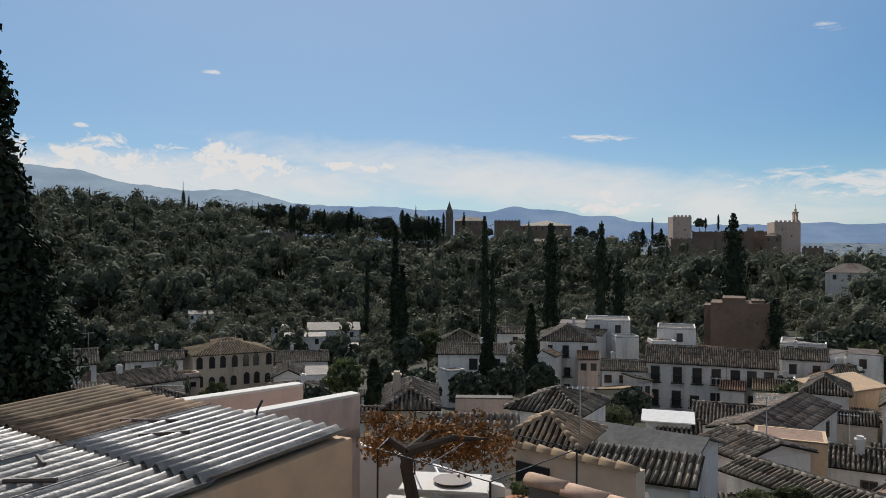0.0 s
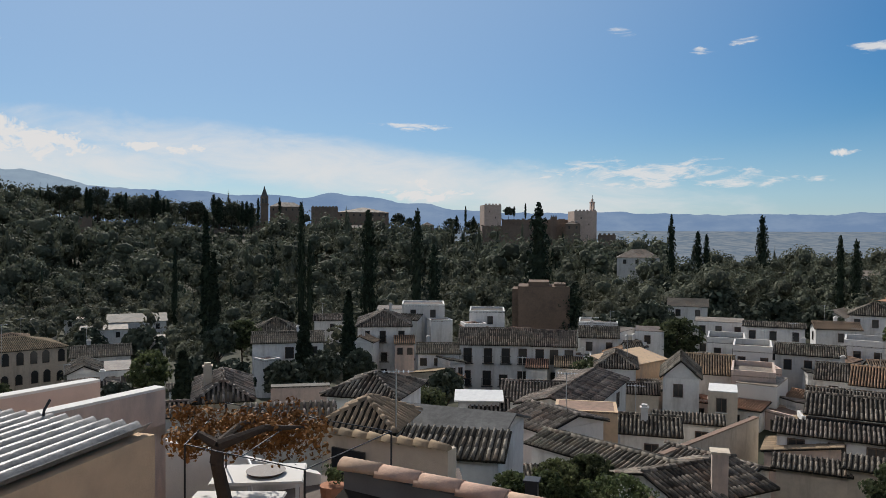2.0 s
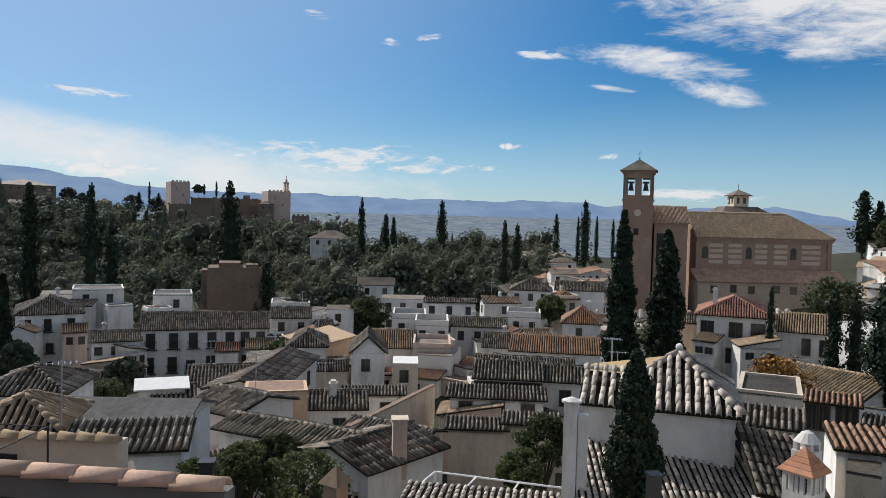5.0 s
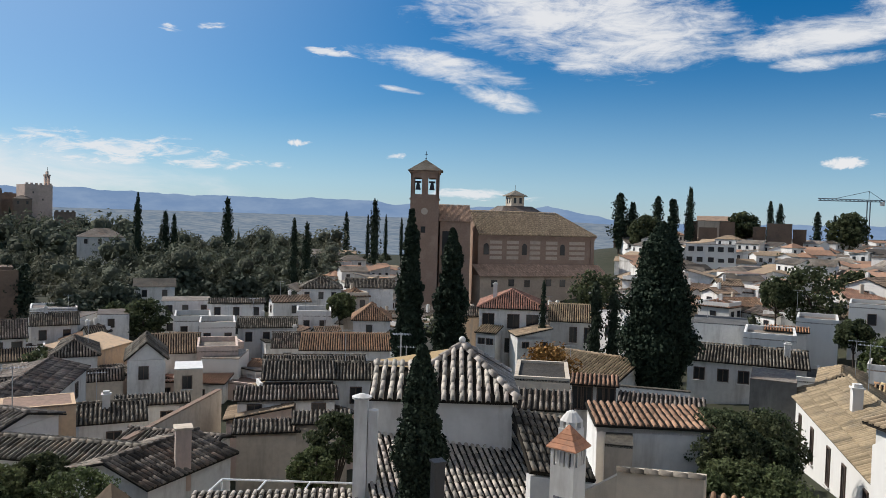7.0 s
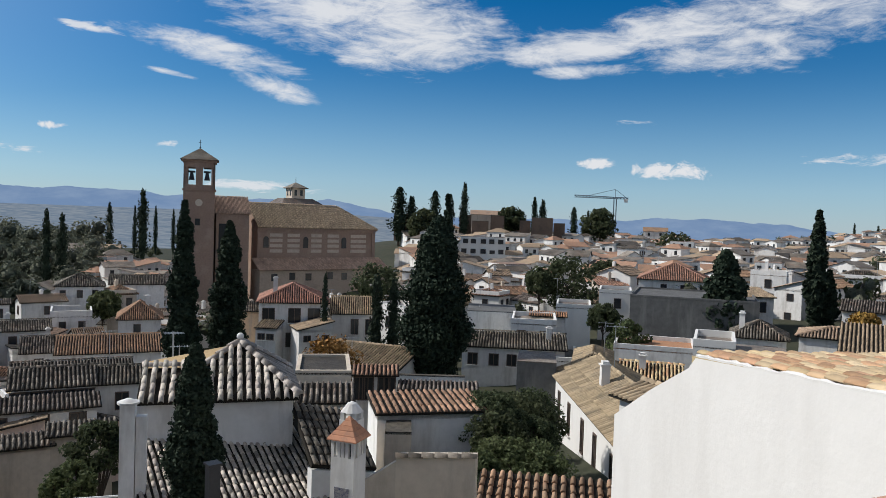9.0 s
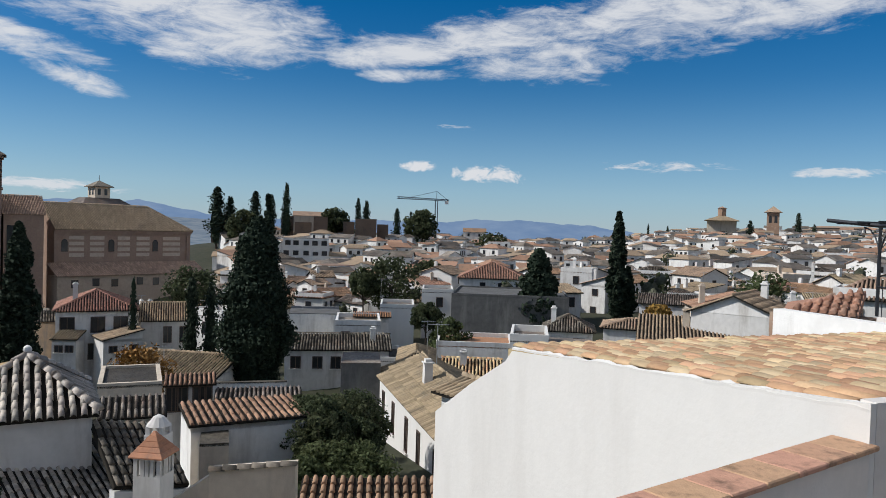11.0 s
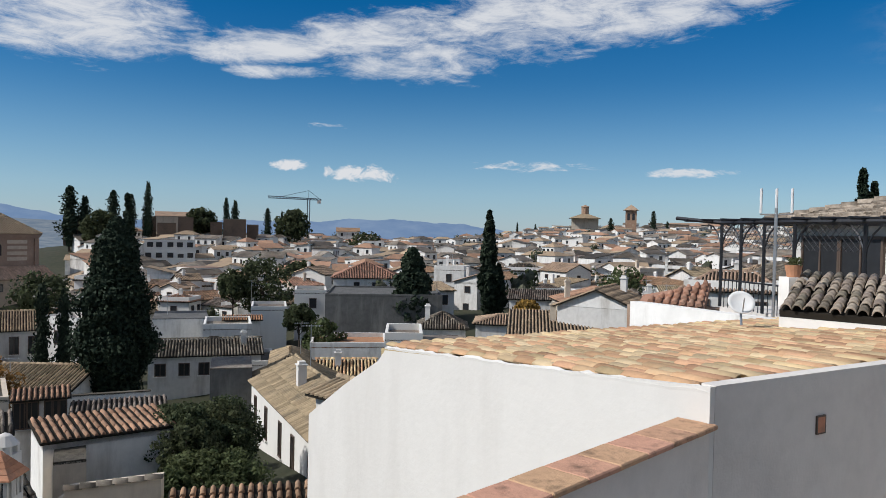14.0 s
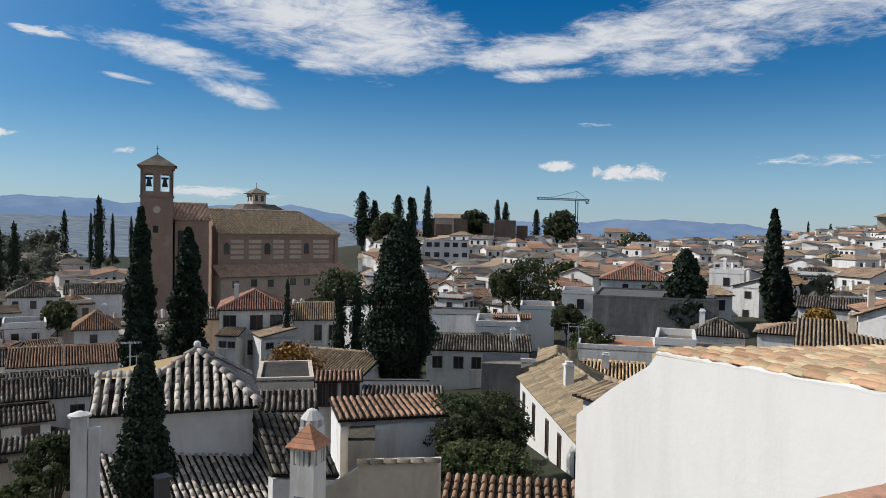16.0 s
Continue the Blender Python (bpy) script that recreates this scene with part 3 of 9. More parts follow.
def gable_fill(bm, w, d, kind, rise, only=None):
    """The wall under a sloping roof, above the eaves."""
    if kind == "gable":
        tri = [((-w / 2, 0), (-w / 2, d), (-w / 2, d / 2)), ((w / 2, 0), (w / 2, d), (w / 2, d / 2))]
        for (xa, a), (xb, b), (xc, c) in tri if only is None else tri[only:only + 1]:
            sgn = 0.25 if xa < 0 else -0.25
            va = [bm.verts.new(p) for p in ((xa, a, 0), (xa, b, 0), (xa, c, rise - 0.1))]
            vb = [bm.verts.new(p) for p in ((xa + sgn, a, 0), (xa + sgn, b, 0), (xa + sgn, c, rise - 0.1))]
            bm.faces.new(va), bm.faces.new(vb[::-1])
            for i in range(3):
                bm.faces.new((va[i], vb[i], vb[(i + 1) % 3], va[(i + 1) % 3]))
    elif kind == "cross":
        for ya, sgn in ((0, 0.25), (d, -0.25)) if only is None else ((0, 0.25), (d, -0.25))[only:only + 1]:
            va = [bm.verts.new(p) for p in ((-w / 2, ya, 0), (w / 2, ya, 0), (0, ya, rise - 0.1))]
            vb = [bm.verts.new(p) for p in ((-w / 2, ya + sgn, 0), (w / 2, ya + sgn, 0), (0, ya + sgn, rise - 0.1))]
            bm.faces.new(va), bm.faces.new(vb[::-1])
            for i in range(3):
                bm.faces.new((va[i], vb[i], vb[(i + 1) % 3], va[(i + 1) % 3]))
    elif kind.startswith("shed"):
        hi = {"shed": (0, 0, 1, 1), "shedback": (1, 1, 0, 0), "shedleft": (0, 1, 1, 0), "shedright": (1, 0, 0, 1)}[kind]
        plan = [(-w / 2, 0), (w / 2, 0), (w / 2, d), (-w / 2, d)]
        lo = [bm.verts.new((x, y, -0.3)) for x, y in plan]
        up = [bm.verts.new((x, y, h * (rise - 0.12) - 0.02)) for (x, y), h in zip(plan, hi)]
        bm.faces.new(up)
        for i in range(4):
            bm.faces.new((lo[i], lo[(i + 1) % 4], up[(i + 1) % 4], up[i]))


WINDOW_MESHES = {}


def ring(bm, x0, z0, x1, z1, t, y0, y1):
    """A rectangular frame in the wall's plane, in one piece."""
    out = [(x0 - t, z0 - t), (x1 + t, z0 - t), (x1 + t, z1 + t), (x0 - t, z1 + t)]
    inn = [(x0, z0), (x1, z0), (x1, z1), (x0, z1)]
    v = [[bm.verts.new((x, y, z)) for x, z in loop] for y in (y0, y1) for loop in (out, inn)]
    for i in range(4):
        j = (i + 1) % 4
        bm.faces.new((v[0][i], v[0][j], v[1][j], v[1][i]))
        bm.faces.new((v[2][j], v[2][i], v[3][i], v[3][j]))
        bm.faces.new((v[0][j], v[0][i], v[2][i], v[2][j]))
        bm.faces.new((v[1][i], v[1][j], v[3][j], v[3][i]))


def window_meshes(w, h, style):
    key = (round(w, 1), round(h, 1), style)
    if key not in WINDOW_MESHES:
        a, b = key[0] / 2, key[1]
        f = min(0.08, a * 0.3)
        fr = bmesh.new()
        ring(fr, -a, 0, a, b, f, -0.06, 0.05)
        pane = bmesh.new()
        pts = [(-a, 0), (a, 0), (a, b)] + ([(math.cos(t) * a, b + math.sin(t) * a) for t in (0.5, 1.0, 1.57, 2.14, 2.64)] if style == "arch" else []) + [(-a, b)]
        y = -0.02 if style != "arch" else -0.065
        va, vb = [pane.verts.new((x, y, z)) for x, z in pts], [pane.verts.new((x, 0.05, z)) for x, z in pts]
        pane.faces.new(va), pane.faces.new(vb[::-1])
        for i in range(len(pts)):
            j = (i + 1) % len(pts)
            pane.faces.new((va[j], va[i], vb[i], vb[j]))
        bar = bmesh.new()
        box(bar, -0.03, -0.05, 0, 0.03, -0.021, b)
        sill = bmesh.new()
        box(sill, -a - 0.16, -0.14, -f - 0.09, a + 0.16, 0.05, -f - 0.002)
        rail = bmesh.new()
        if style == "balcony":
            for i in range(9):
                x = -a - 0.2 + (2 * a + 0.4) * i / 8
                box(rail, x - 0.012, -0.42, -0.1, x + 0.012, -0.396, 0.9)
            box(rail, -a - 0.25, -0.44, 0.88, a + 0.25, -0.38, 0.93)
            box(rail, -a - 0.3, -0.45, -0.18, a + 0.3, -0.07, -0.1)
            for sx in (-1, 1):
                box(rail, sx * (a + 0.22) - 0.015, -0.42, 0.86, sx * (a + 0.22) + 0.015, 0, 0.92)
        WINDOW_MESHES[key] = [(n, mesh_of(n, m, mat)) for n, m, mat in (("window", fr, M_WOOD), ("pane", pane, M_PANE), ("mullion", bar, M_WOOD), ("window_sill", sill, M_WHITE), ("balcony_rail", rail, M_IRON))]
    return WINDOW_MESHES[key]


def window(parent, m, w, h, style="plain", far=False):
    """A window under a wall or house: its frame, with pane, mullion, sill and perhaps a balcony rail as its own parts."""
    meshes = window_meshes(w, h, style)
    if far and style != "balcony":
        key = (round(w, 1), round(h, 1), style, "far")
        if key not in WINDOW_MESHES:
            bm = bmesh.new()
            for k, (n, me) in enumerate(meshes[:2]):
                start = len(bm.faces)
                bm.from_mesh(me)
                bm.faces.ensure_lookup_table()
                for f in bm.faces[start:]:
                    f.material_index = k
            WINDOW_MESHES[key] = mesh_of("window", bm, (M_WOOD, M_PANE))
        ob = part("window", WINDOW_MESHES[key], None, parent)
        ob.matrix_basis = m
        return ob
    ob = part("window", meshes[0][1], None, parent)
    ob.matrix_basis = m
    for n, me in meshes[1:]:
        if len(me.vertices) and (n in ("pane", "balcony_rail") or not far):
            part(n, me, None, ob)
    return ob


def add_windows(parent, w, h, cols, rows, wide=0.8, tall=1.2, style="plain", storey=2.9, rnd=random, first=1.0, skip=0.12, far=False):
    """Windows spread over the front wall, in rows from the eaves (z 0) down."""
    for r in range(rows):
        z = -first - tall - r * storey
        if z - 0.3 < -h:
            break
        for c in range(cols):
            if rnd.random() < skip:
                continue
            x = -w / 2 + w * (c + 0.5) / cols + rnd.uniform(-0.1, 0.1) * w / cols
            window(parent, pose(x, -0.01, z), wide, tall * (1.0 if r == 0 or rnd.random() < 0.7 else 0.75), style, far)


ROOFS = []


def house(x, y, ze, w, d, yaw, roof="gable", rise=1.5, wall=None, tile=None, cols=3, rows=2, detail=0, over=0.3, wide=0.8, tall=1.2, style="plain",
          label="whitewashed town house with a weathered tile roof", side=0, chimney=0, h=None, parapet=0.0, storey=2.9, first=0.7, skip=0.12, group="", name="house"):
    """A house: middle of its front eaves at x, y, ze; the front looks along -y before the turn by yaw."""
    rnd = random.Random(round(x * 31 + y * 17 + ze * 7))
    wall, tile = wall or M_WHITE, tile or M_TILE
    m = pose(x, y, ze, 0, 0, yaw)
    if h is None:
        h = ze - min(ground_z(*(m @ Vector((px, py, 0))).xy) for px in (-w / 2, w / 2) for py in (0, d)) + 1.2
    h = max(h, 1.5)
    e = thing(name, m, label, "house", group)
    part("wall", boxes((-w / 2, 0, -h, w / 2, d, -0.02 if roof != "flat" else 0)), wall, e)
    if roof in ("gable", "cross"):
        for k in (0, 1):
            bm = bmesh.new()
            gable_fill(bm, w, d, roof, rise, k)
            part("gable", bm, wall, e)
    elif roof.startswith("shed"):
        bm = bmesh.new()
        gable_fill(bm, w, d, roof, rise)
        part("upper_wall", bm, wall, e)
    elif parapet:
        bm = bmesh.new()
        ring(bm, -w / 2 + 0.22, 0.22, w / 2 - 0.22, d - 0.22, 0.22, 0.0, parapet)
        for v in bm.verts:
            v.co = Vector((v.co.x, v.co.z, v.co.y + 0.002))
        bmesh.ops.recalc_face_normals(bm, faces=bm.faces)
        part("parapet", bm, wall, e)
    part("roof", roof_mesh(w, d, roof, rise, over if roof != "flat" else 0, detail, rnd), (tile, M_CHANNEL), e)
    if cols and rows:
        add_windows(e, w, h, cols, rows, wide, tall, style, storey, rnd, first, skip, math.hypot(x, y) > 100)
    if side:
        for sx, turn in ((-1, -90), (1, 90)):
            for r in range(min(rows, 2)):
                for c in range(side):
                    z = -first - tall - r * storey
                    if z - 0.3 < -h or rnd.random() < 0.2:
                        continue
                    window(e, pose(sx * (w / 2 + 0.01), d * (c + 0.5) / side, z, 0, 0, turn), wide, tall, style if style != "balcony" else "plain", True)
    ROOFS.append((m, w, d, rise, roof, math.hypot(x, y)))
    if not chimney and cols and rows and roof in ("gable", "hip", "cross") and math.hypot(x, y) < 120 and rnd.random() < 0.6:
        chimney = 1
    for c in range(chimney):
        cx, cy = rnd.uniform(-0.35, 0.35) * w, rnd.uniform(0.3, 0.75) * d
        bm = boxes((cx - 0.25, cy - 0.25, -0.2, cx + 0.25, cy + 0.25, rise + 0.7), (cx - 0.32, cy - 0.32, rise + 0.7, cx + 0.32, cy + 0.32, rise + 0.78),
                   (cx - 0.2, cy - 0.2, rise + 0.78, cx + 0.2, cy + 0.2, rise + 0.95))
        part("chimney", bm, wall, e)
    return e


# ---- trees ----


def clumps(centres, radii, rnd, leaves, size, flat=0.5, loose=0.55):
    """Leaf cards scattered through many clumps, as one mesh: arrays of verts and faces."""
    rs = np.random.RandomState(rnd.randrange(1 << 30))
    c = np.repeat(np.asarray(centres, float), leaves, axis=0)
    r = np.repeat(np.asarray(radii, float), leaves)
    n = len(c)
    dirs = rs.normal(size=(n, 3))
    dirs /= np.linalg.norm(dirs, axis=1)[:, None]
    p = c + dirs * (r * rs.uniform(0.55, 1.0, n) ** 0.5)[:, None]
    a = np.cross(dirs + rs.normal(scale=loose, size=(n, 3)), rs.normal(size=(n, 3)))
    a /= np.linalg.norm(a, axis=1)[:, None] + 1e-9
    b = np.cross(dirs + rs.normal(scale=flat, size=(n, 3)), a)
    b /= np.linalg.norm(b, axis=1)[:, None] + 1e-9
    s = (size * rs.uniform(0.6, 1.3, n))[:, None]
    v = np.empty((n, 4, 3))
    v[:, 0], v[:, 1], v[:, 2], v[:, 3] = p - a * s, p - b * s * 0.6 + dirs * s * 0.15, p + a * s, p + b * s * 0.6 + dirs * s * 0.15
    return v.reshape(-1, 3)


def card_mesh(name, verts, mat):
    n = len(verts) // 4
    me = bpy.data.meshes.new(name)
    me.vertices.add(n * 4)
    me.vertices.foreach_set("co", verts.astype(np.float32).ravel())
    me.loops.add(n * 4)
    me.loops.foreach_set("vertex_index", np.arange(n * 4, dtype=np.int32))
    me.polygons.add(n)
    me.polygons.foreach_set("loop_start", np.arange(0, n * 4, 4, dtype=np.int32))
    me.update(calc_edges=True)
    me.materials.append(mat)
    return me


def cypress_crown(h, r, rnd, count, leaves, size, waist=0.35):
    cs, rs_ = [], []
    for _ in range(count):
        t = rnd.random() ** 0.85
        prof = min(1.0, 0.35 + t / waist * 0.65) if t < waist else (1 - (t - waist) / (1 - waist)) ** 0.72
        q = r * max(0.06, prof) * (1 + 0.16 * math.sin(t * 23 + rnd.random()))
        a = rnd.uniform(0, 2 * math.pi)
        rad = q * math.sqrt(rnd.uniform(0.35, 1.0)) * 0.86
        cs.append((math.cos(a) * rad, math.sin(a) * rad, h * (0.09 + 0.91 * t)))
        rs_.append((r * 0.17 + 0.04) * rnd.uniform(0.7, 1.3) * (1.0 if t < 0.9 else 0.6))
    v = clumps(cs, rs_, rnd, leaves, size)
    v[:, 2] = np.clip(v[:, 2], 0.2, None)
    return v


def core_mesh(bm, h, r, waist=0.35):
    """The dark twig mass inside a cypress."""
    seg, last = 8, None
    for k in range(9):
        t = k / 8
        q = r * 0.72 * max(0.05, (min(1.0, 0.35 + t / waist * 0.65) if t < waist else (1 - (t - waist) / (1 - waist)) ** 0.72))
        ring = [bm.verts.new((math.cos(i * math.tau / seg + k) * q, math.sin(i * math.tau / seg + k) * q, h * (0.1 + 0.86 * t))) for i in range(seg)]
        if last:
            for i in range(seg):
                bm.faces.new((last[i], last[(i + 1) % seg], ring[(i + 1) % seg], ring[i]))
        last = ring
    bm.faces.new(last)


CYPRESS_KINDS = {}


def cypress(x, y, ztop, h, r, label="tall dark green columnar cypress", count=420, leaves=26, size=0.2, waist=0.35, seed=1):
    rnd = random.Random(seed + round(x * 3 + y))
    e = thing("cypress", pose(x, y, ztop - h, 0, 0, rnd.uniform(0, 360)), label, "tree", "cypresses")
    bm = bmesh.new()
    tube(bm, (0, 0, min(-0.6, ground_z(x, y) - ztop + h - 0.4)), (0, 0, h * 0.5), r * 0.16 + 0.05, 7, 0.04)
    part("trunk", bm, M_BARK, e)
    bm = bmesh.new()
    core_mesh(bm, h, r, waist)
    c = part("crown", card_mesh("crown", cypress_crown(h, r, rnd, count, leaves, size, waist), M_CANE), None, e)
    part("twig_mass", bm, M_CANE, c)
    return e


def far_cypress(x, y, ztop, h, r, seed=0):
    key = seed % 4
    if key not in CYPRESS_KINDS:
        rnd = random.Random(40 + key)
        core = bmesh.new()
        core_mesh(core, 1.0, 0.13)
        trunk = bmesh.new()
        tube(trunk, (0, 0, -0.12), (0, 0, 0.4), 0.02, 6, 0.01)
        CYPRESS_KINDS[key] = (card_mesh("crown", cypress_crown(1.0, 0.13, rnd, 130, 12, 0.02), M_CANE), mesh_of("twig_mass", core, M_CANE), mesh_of("trunk", trunk, M_BARK))
    crown, core, trunk = CYPRESS_KINDS[key]
    e = thing("cypress", pose(x, y, ztop - h, 0, 0, seed * 71), "slender dark cypress standing above the roofs", "tree", "cypresses")
    k = r / 0.13
    c = part("crown", crown, None, e)
    c.scale = (k, k, h)
    part("twig_mass", core, None, c)
    t = part("trunk", trunk, None, e)
    t.scale = (k, k, h)
    return e


def broad_tree(x, y, ztop, h, r, mat=None, label="leafy green garden tree with a rounded crown", count=70, leaves=45, size=0.16, squash=0.75, name="tree", seed=3):
    rnd = random.Random(seed + round(x * 5 + y * 3))
    e = thing(name, pose(x, y, ztop - h, 0, 0, 0), label, "tree")
    bm = bmesh.new()
    top = Vector((rnd.uniform(-0.1, 0.1) * r, rnd.uniform(-0.1, 0.1) * r, h * 0.5))
    tube(bm, (0, 0, -0.8), top, 0.05 * r + 0.05, 7, 0.03 * r + 0.03)
    cs, rs_ = [], []
    for i in range(count):
        a, u = rnd.uniform(0, math.tau), rnd.uniform(-0.8, 1)
        q = math.sqrt(max(0.0, 1 - u * u)) * rnd.uniform(0.45, 1.0)
        p = Vector((math.cos(a) * q * r, math.sin(a) * q * r, h - r * squash * 1.05 + u * r * squash))
        cs.append(p)
        rs_.append(r * (rnd.uniform(0.16, 0.34) if count < 100 else rnd.uniform(0.09, 0.2)))
        if i % 7 == 0:
            tube(bm, top, p, 0.025 * r + 0.015, 5, 0.012)
    part("trunk", bm, M_BARK, e)
    part("crown", card_mesh("crown", clumps(cs, rs_, rnd, leaves, size), mat or M_LEAF), None, e)
    return e

# ---- the place ----


def fort(x, y, zt, w, d, h, yaw, style=""):
    """A stretch of fortress: wall or tower with merlons; the front top edge at x, y, zt."""
    labels = {"ruin": "ruined rammed-earth tower overgrown with ivy", "palace": "broad stone palace with a low tiled roof", "spire": "church belfry with a pointed spire", "spire2": "brick church tower with a pyramid roof",
              "cupola": "hilltop chapel with a lantern above its roof", "gabled": "hilltop church building with a tiled roof", "bell": "massive square fortress tower with a bell gable",
              "keep": "tall square pinkish fortress keep", "wall": "long rammed-earth fortress curtain wall"}
    e = thing({"palace": "palace", "gabled": "hall", "ruin": "ruined_tower", "spire": "belfry", "spire2": "church_tower", "cupola": "chapel", "wall": "fortress_wall"}.get(style, "fortress_tower"), pose(x, y, zt, 0, 0, yaw),
              labels.get(style, "reddish stone fortress tower with battlements"), "tower")
    rnd = random.Random(round(w * 9 + h))
    bm = bmesh.new()
    box(bm, -w / 2, 0, -h - 12, w / 2, d, 0)
    wall = M_MUD if style == "ruin" else M_CREAM if style == "cupola" or style == "gabled" and x > 400 else M_STONE if style in ("keep", "bell") else M_FORT
    body = part("wall", bm, M_BRICK if style == "spire2" else wall, e)
    if style == "ruin":
        bm = bmesh.new()
        box(bm, -w * 0.62, 1.5, -h - 8, -w / 2 + 0.01, d - 1, -0.6)
        box(bm, -w * 0.3, 0.5, -0.01, w * 0.1, d - 1, 0.9)
        box(bm, w * 0.2, 1.0, -0.01, w * 0.42, d - 2, 0.5)
        part("broken_top", bm, M_MUD, e)
        cs = [(w / 2 + rnd.uniform(-1.5, 1.6), rnd.uniform(-0.8, d), rnd.uniform(-h, 0.3)) for _ in range(60)]
        part("ivy", card_mesh("ivy", clumps(cs, [1.3] * 60, rnd, 60, 0.3), M_CANE), None, e)
    elif style in ("gabled", "palace"):
        part("roof", roof_mesh(w, d, "hip", min(w, d) * (0.12 if style == "palace" else 0.28), 0.5, 0, rnd), M_TILE_TAN if x > 400 else M_TILE, e)
        n = max(2, int(w / 5))
        for i in range(n):
            window(e, pose(-w / 2 + w * (i + 0.5) / n, -0.02, -3.4), 1.2, 1.8, "plain", True)
    elif style in ("spire", "spire2", "cupola"):
        bm = bmesh.new()
        r = {"cupola": w * 0.6, "spire": w * 0.42}.get(style, w * 0.72)
        hh = {"spire": w * 1.3, "spire2": w * 0.55, "cupola": w * 0.22}[style]
        q = d / 2
        c = [bm.verts.new(p) for p in ((-r, q - r, 0), (r, q - r, 0), (r, q + r, 0), (-r, q + r, 0))]
        a = bm.verts.new((0, q, hh))
        for i in range(4):
            bm.faces.new((c[i], c[(i + 1) % 4], a))
        bm.faces.new(c[::-1])
        part("roof", bm, M_TILE_TAN if style != "spire" else M_SLATE, e)
        if style == "spire":
            part("cornice", boxes((-w * 0.58, q - w * 0.58, -7.4, w * 0.58, q + w * 0.58, -6.6)), M_FORT, e)
        if style == "cupola":
            bm = bmesh.new()
            tube(bm, (0, q, hh * 0.5), (0, q, hh + 4.2), 2.6, 8)
            tube(bm, (0, q, hh + 4.2), (0, q, hh + 5.6), 3.3, 8, 0.1)
            part("lantern", bm, M_BRICK, e)
        else:
            for sx in (-0.22, 0.22):
                window(e, pose(sx * w, -0.02, -w * 0.9), w * 0.22, w * 0.5, "arch", True)
    else:
        n = max(3, int(w / 2.6)) if style != "wall" else 0
        if style == "wall":
            lumps = bmesh.new()
            for i in range(int(w / 3.5)):
                cx = -w / 2 + w * (i + rnd.random()) / int(w / 3.5)
                box(lumps, cx - rnd.uniform(0.6, 1.6), 0.3, -0.01, cx + rnd.uniform(0.6, 1.6), 2.0 + rnd.random(), rnd.uniform(0.2, 1.0))
            part("crumbled_top", lumps, wall, e)
        if style in ("keep", "bell"):
            for cx, cz in ((-0.2, -4.5), (0.15, -9.0)):
                part("arrow_slit", boxes((cx * w - 0.4, -0.03, cz - 1.2, cx * w + 0.4, 0.05, cz)), M_PANE, e)
        for i in range(n):
            cx = -w / 2 + w * (i + 0.5) / n
            part("merlon", boxes((cx - w / n * 0.28, 0, 0, cx + w / n * 0.28, 0.8, 1.0)), wall, e)
        if style == "windows":
            for r in range(2):
                for i in range(5 if r == 0 else 3):
                    window(e, pose(-w * 0.22 + w * 0.44 * i / (4 if r == 0 else 2), -0.02, -15 - 7.5 * r), 1.0 + r, 1.4 + 1.4 * r, "arch", True)
        if style == "bell":
            bm = boxes((w * 0.28, 3, 0, w * 0.34, 6, 6), (w * 0.4, 3, 0, w * 0.46, 6, 6), (w * 0.26, 3, 6, w * 0.48, 6, 7), (w * 0.34, 3, 7, w * 0.4, 6, 9))
            part("bell_gable", bm, M_STONE, e)
            bm = bmesh.new()
            tube(bm, (w * 0.37, 4, 8), (w * 0.37, 4, 12), 0.15, 5)
            part("flag_pole", bm, M_IRON, e)
    return e


# ---- distance: the plain and the mountain ranges ----


def steps(*pairs):
    xs, ys = [p[0] for p in pairs], [p[1] for p in pairs]
    return lambda a: float(np.interp(a, xs, ys))


def far_plain():
    bm = bmesh.new()
    n = 90
    rise = steps((0, 1.0), (66, 1.0), (82, 0.35), (120, 0.3), (300, 0.6), (360, 1.0))
    rings = [[bm.verts.new((*toward(360 * i / n, 0, d).xy, -112 + up * rise(360 * i / n))) for i in range(n)] for d, up in ((2450, 0), (2800, 30), (3200, 64), (3600, 98), (3900, 123), (4100, 138))]
    for a, b in zip(rings, rings[1:]):
        for i in range(n):
            bm.faces.new((a[i], a[(i + 1) % n], b[(i + 1) % n], b[i]))
    bmesh.ops.recalc_face_normals(bm, faces=bm.faces)
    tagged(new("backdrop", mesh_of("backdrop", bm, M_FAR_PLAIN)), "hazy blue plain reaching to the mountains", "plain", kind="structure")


def range_of_hills(az0, az1, dist, height, mat, seed, label):
    bm = bmesh.new()
    n = int((az1 - az0) / 0.25)
    cols = []
    for i in range(n + 1):
        a = az0 + (az1 - az0) * i / n
        top = height(a) + 0.22 * noise.fractal(Vector((a * 0.35, seed, 0)), 0.9, 2.1, 6)
        col = []
        for k in range(7):
            t = k / 6
            d = dist - 350 + 350 * t + 60 * noise.noise(Vector((a * 0.5, t * 3, seed)))
            z = -80 + (dist * math.tan(radians(top)) + 80) * t ** 0.8
            col.append(bm.verts.new((*toward(a, 0, d).xy, z)))
        cols.append(col)
    for p, q in zip(cols, cols[1:]):
        for k in range(6):
            bm.faces.new((p[k], q[k], q[k + 1], p[k + 1]))
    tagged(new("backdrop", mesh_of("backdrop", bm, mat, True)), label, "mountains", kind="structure")


